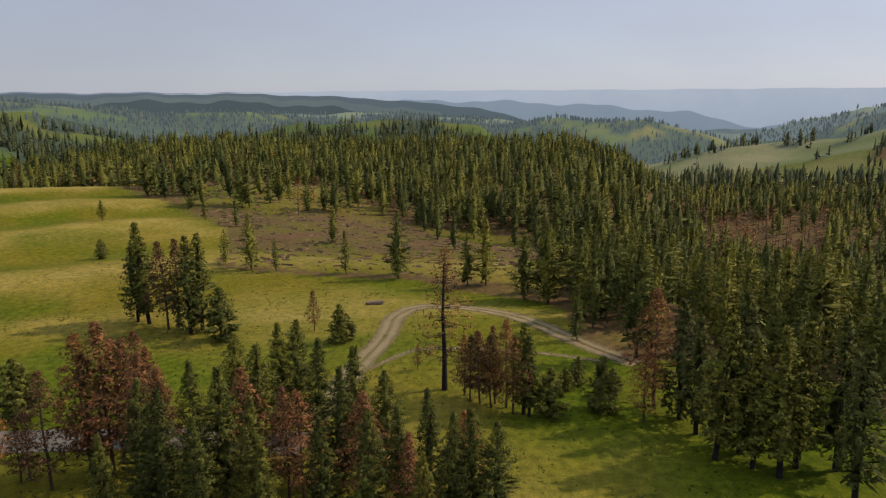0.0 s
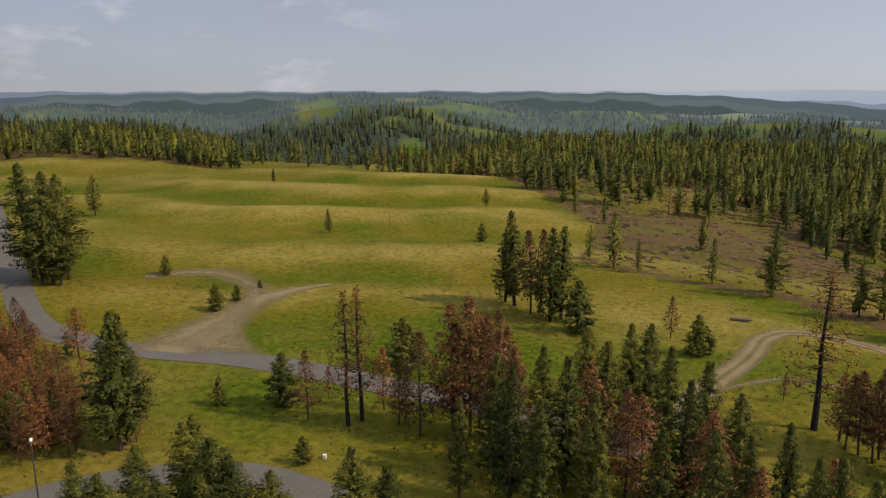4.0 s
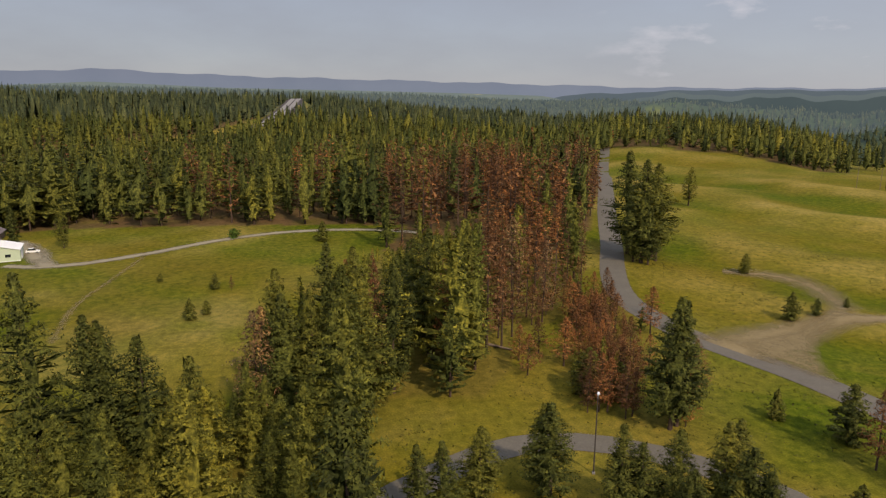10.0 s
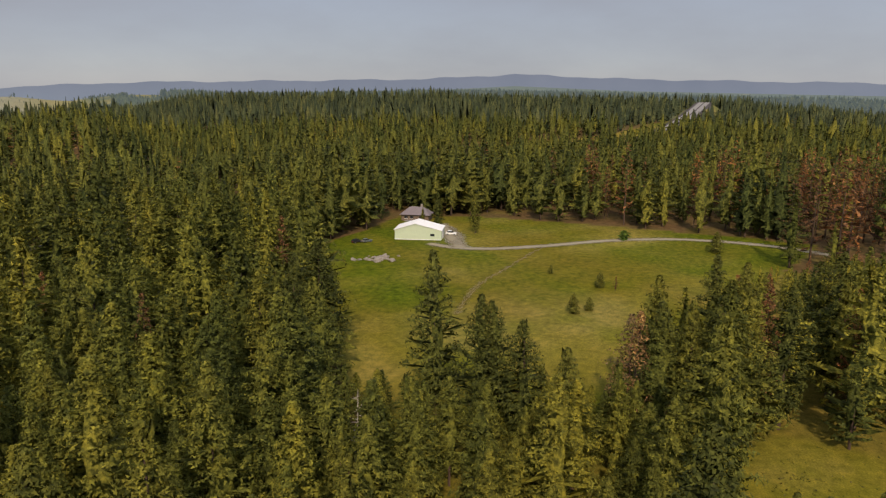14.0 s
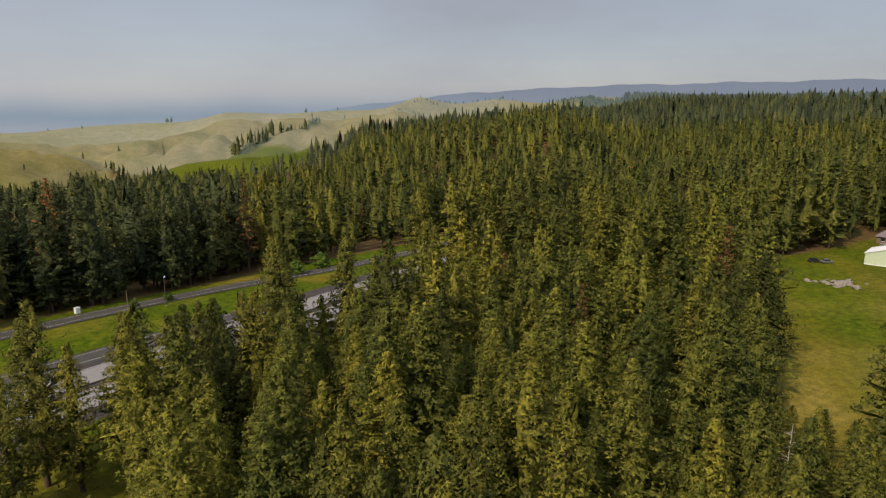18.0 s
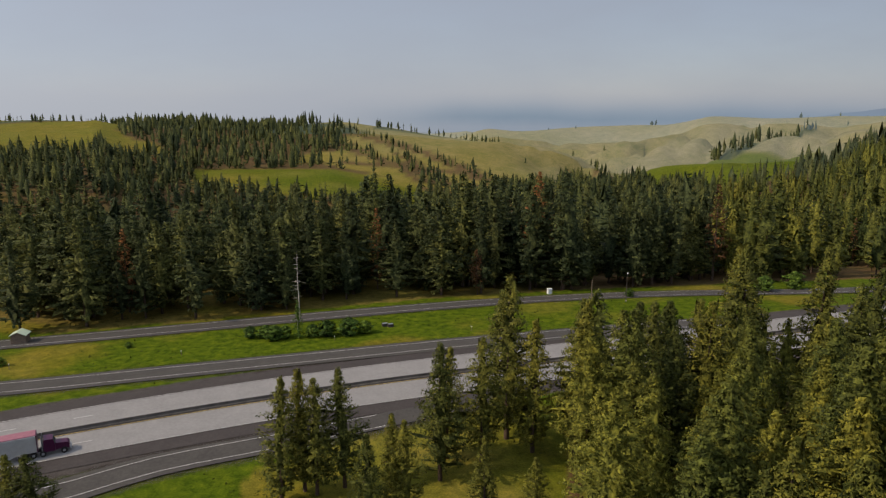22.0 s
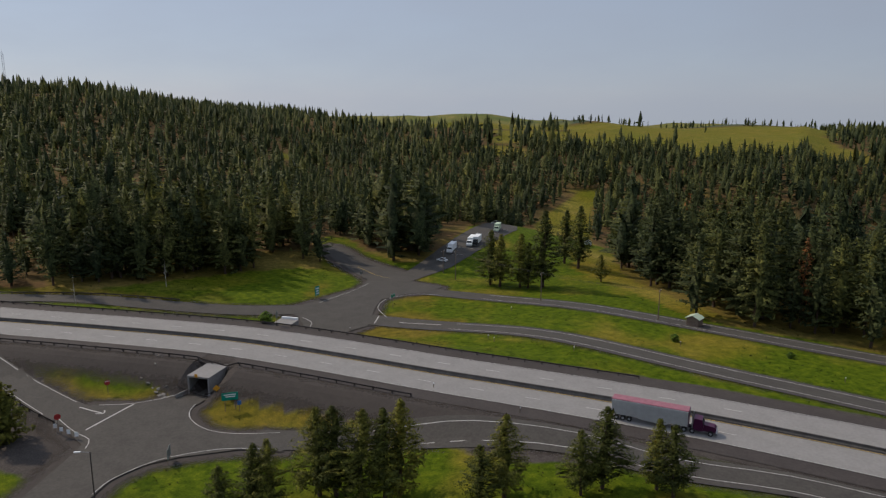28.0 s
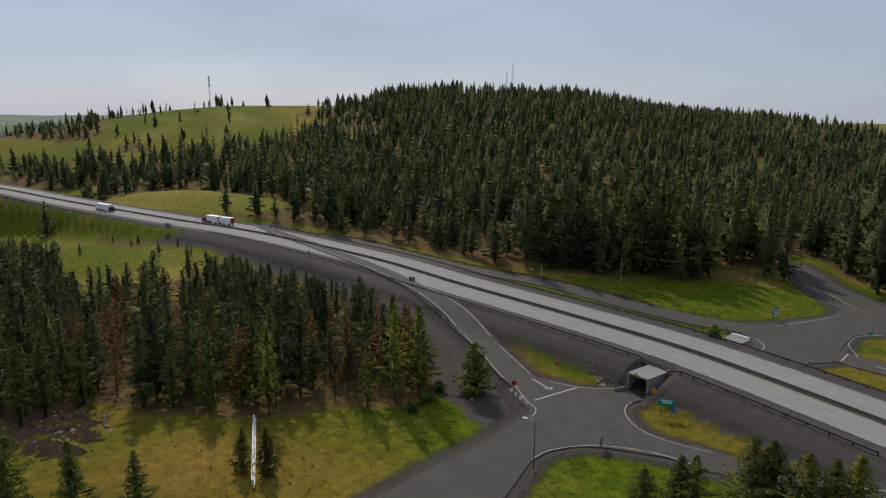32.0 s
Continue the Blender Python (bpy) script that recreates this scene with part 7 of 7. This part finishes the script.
stones("rubble_heap", "heap of pale rubble and timber in the meadow", -233, -92, 34, (2.0, 3.8), 0.9, 3)
stones("roadside_stones", "pale boulders strewn along the bank", 158, -42, 14, (6.0, 2.0), 0.4, 4)
stones("slash_heap", "scattered stones and slash below the trees", 127, 66, 40, (6.0, 5.0), 0.4, 6)
for x, y, w in [(-37.4, -220.3, 1.4), (-72, 86, 0.6), (-56, 81, 0.6)]:
    s = thing("cabinet", "small white utility cabinet standing in grass", "cabinet", x, y, 20)
    box_part("body", (w, w * 0.7, w * 1.2), (0, 0, w * 0.6), M_WHITE, s, 0.04)
    box_part("lid", (w * 1.08, w * 0.78, 0.08), (0, 0, w * 1.23), M_WHITE, s)
for x, y in [(11.6, -181.8), (13.2, -182.4)]:
    s = thing("drain_box", "low dark concrete box in the verge", "drain", x, y, 20)
    box_part("body", (1.5, 1.0, 0.8), (0, 0, 0.4), M_RUST, s, 0.05)
    box_part("grate", (1.3, 0.8, 0.06), (0, 0, 0.84), M_STEEL, s)


# bushes and broad-leaved shrubs along the ditch
BUSH = [mesh_of("foliage", c[0], np.arange(len(c[0])).reshape(-1, 3), M_LEAF, smooth_faces=True, normals=c[1]) for c in (crown_arrays(rng, 44, 26, 0.5, "bush", h=4.0) for _ in range(3))]
for x, y, h in [(47, -173, 2.4), (40.4, -171, 3.0), (43, -173, 2.6), (27.5, -174, 3.2), (22, -175, 3.6), (18, -176.5, 2.6), (31, -173.5, 2.6), (99, -154, 1.6), (38, -173, 2.5), (75, -166, 1.2), (-110, -226, 4), (-122, -230, 4.5), (-134, -233, 4), (-100, -224, 3),
                (176, -77, 2.4), (181, -80, 2.0), (141, -53, 1.2), (-62, -216, 2), (-290, -10, 3), (152, -4, 2.0), (146, -1, 2.4), (141, 2, 1.8)]:
    s = thing("bush", "leafy green bush in the roadside grass", "bush", x, y, rng.uniform(0, 360), group="bushes")
    o = new("foliage", BUSH[int(rng.integers(3))])
    o.parent = s
    o.scale = (h / 4 * 1.9, h / 4 * 1.9, h / 4 * 1.3)
    rod_part("stem", (0, 0, -0.2), (0, 0, h * 0.4), 0.05, M_BARK, s, n=5)
aspen = tree_thing("young_poplar", "pale green slender poplar in the ditch", rng, crown_arrays(rng, 50, 22, 0.7, "spruce"), M_LEAF, M_SNAG, girth=0.2)
aspen.matrix_basis = pose(34.5, -172.5, high1(34.5, -172.5)) @ Matrix.Scale(0.5, 4)
snag = tree_thing("dead_snag", "bleached bare snag at the forest edge", rng, None, None, M_SNAG, limbs=30, girth=0.17)
snag.matrix_basis = pose(37.5, -190, high1(37.5, -190)) @ Matrix.Scale(1.0, 4)
for x, y, k in [(240, -70, 0.5), (-90, -40, 0.9), (229, -40, 0.45)]:
    copy_thing(snag, pose(x, y, high1(x, y), 0, 0, 40 * k) @ Matrix.Scale(k, 4))
plant("y", 113, 31, 8)
plant("y", 112, 26.5, 9)
plant("r", -14, -219, 15)


# ---- grass tufts and slash ----
def scatter(n, poly, seed):
    g = np.random.default_rng(seed)
    p = np.array(poly, float)
    x, y = g.uniform(p[:, 0].min(), p[:, 0].max(), 4 * n), g.uniform(p[:, 1].min(), p[:, 1].max(), 4 * n)
    ok = inside(x, y, poly)
    return x[ok][:n], y[ok][:n], g


def tufts(name, label, mat, n, poly, seed, size, keep=None):
    """Loose clumps of grass blades standing in the sward."""
    x, y, g = scatter(n, poly, seed)
    clear = np.full(x.shape, True)
    for line, gap in ((HIGHWAY, 17), (RAMP_E, 6), ([np.array(p, float) for p in NEAR], 6), ([np.array(p, float) for p in OFF], 6), ([np.array(p, float) for p in FRONT], 6), ([np.array(p, float) for p in ROAD_W], 6),
                      ([np.array(p, float) for p in CAMP], 5)):
        clear &= near_line(x, y, line)[0] > gap
    clear &= wander(x, y, 9, seed) + 0.6 * wander(x, y, 3, seed) > -0.1
    clear &= cover(x, y)[2] < 0.3
    for area in PAVED:
        clear &= ~inside(x, y, area)
    x, y = x[clear], y[clear]
    z = high(x, y)
    t = []
    for _ in range(5):
        a, L, s = g.uniform(0, 6.283, len(x)), g.uniform(0.35, 0.8, len(x)) * size, g.uniform(0.4, 1.0, len(x)) * size
        cx, cy = x + g.normal(0, 0.5 * size, len(x)), y + g.normal(0, 0.5 * size, len(x))
        dx, dy = np.cos(a) * s * 0.5, np.sin(a) * s * 0.5
        lean = g.normal(0, 1.1, (2, len(x))) * L
        t.append(np.stack([np.stack([cx - dx, cy - dy, z - 0.05], -1), np.stack([cx + dx, cy + dy, z - 0.05], -1), np.stack([cx + lean[0], cy + lean[1], z + L], -1)], 1))
    v = np.concatenate(t).reshape(-1, 3)
    up = np.tile(np.array([0, 0, 1.0]), (len(v), 1)) + g.normal(0, 0.2, (len(v), 3))
    ob = new(name, mesh_of(name, v, np.arange(len(v)).reshape(-1, 3), mat, None, True, up / np.linalg.norm(up, axis=1)[:, None]))
    return tagged(ob, label, "grass", kind="stuff")


M_GRASS = needles("grass_blades", (0.044, 0.066, 0.006), (0.068, 0.086, 0.010), (0.105, 0.102, 0.020), glow=0.3)
M_STRAW = needles("dry_grass_blades", (0.095, 0.085, 0.026), (0.140, 0.118, 0.042), (0.20, 0.165, 0.075), glow=0.3)
tufts("grass_tufts", "tufts of fresh green grass beside the roads", M_GRASS, 9000, [(60, 60), (140, 80), (240, 20), (260, -60), (240, -150), (120, -190), (-60, -215), (-60, -120), (20, -95), (40, -40)], 61, 0.34)
tufts("grass_tufts", "tufts of dry straw-coloured grass over the meadow", M_STRAW, 8000, [(-110, 15), (-230, 110), (-260, 180), (-140, 260), (30, 230), (60, 130), (40, 80), (-40, 66), (-80, 30)], 62, 0.32)
tufts("grass_tufts", "tufts of green grass over the meadow", M_GRASS, 8000, [(-110, 15), (-230, 110), (-260, 180), (-140, 260), (30, 230), (60, 130), (40, 80), (-40, 66), (-80, 30)], 63, 0.30)

# branches left on the felled slope and under the eastern stand
def slash(n, poly, seed, label):
    x, y, g = scatter(n, poly, seed)
    a, L, r = g.uniform(0, 3.14, len(x)), g.uniform(1.0, 5.0, len(x)), g.uniform(0.06, 0.18, len(x))
    z = high(x, y)
    v = []
    for k in range(4):
        s, w = (-0.5, -0.5, 0.5, 0.5)[k], (-1, 1, -1, 1)[k]
        v.append(np.stack([x + np.cos(a) * L * s - np.sin(a) * r * w, y + np.sin(a) * L * s + np.cos(a) * r * w, z], -1))
    for s in (-0.5, 0.5):
        v.append(np.stack([x + np.cos(a) * L * s, y + np.sin(a) * L * s, z + 2.2 * r + g.uniform(0, 0.3, len(x))], -1))
    base = np.arange(len(x)) * 6
    f = np.concatenate([np.stack([base + i, base + j, base + k], -1) for i, j, k in ((0, 2, 4), (2, 5, 4), (1, 4, 3), (3, 4, 5), (0, 4, 1), (2, 3, 5))])
    tagged(new("slash", mesh_of("slash", np.stack(v, 1).reshape(-1, 3), f, M_SLASH)), label, "slash", kind="stuff")


slash(1400, CLEARCUT, 71, "brown branches and slash strewn over the felled slope")
slash(420, [(112, 60), (122, 60), (136, 66), (152, 84), (150, 96), (136, 92), (120, 76)], 72, "brown slash strewn below the eastern trees")
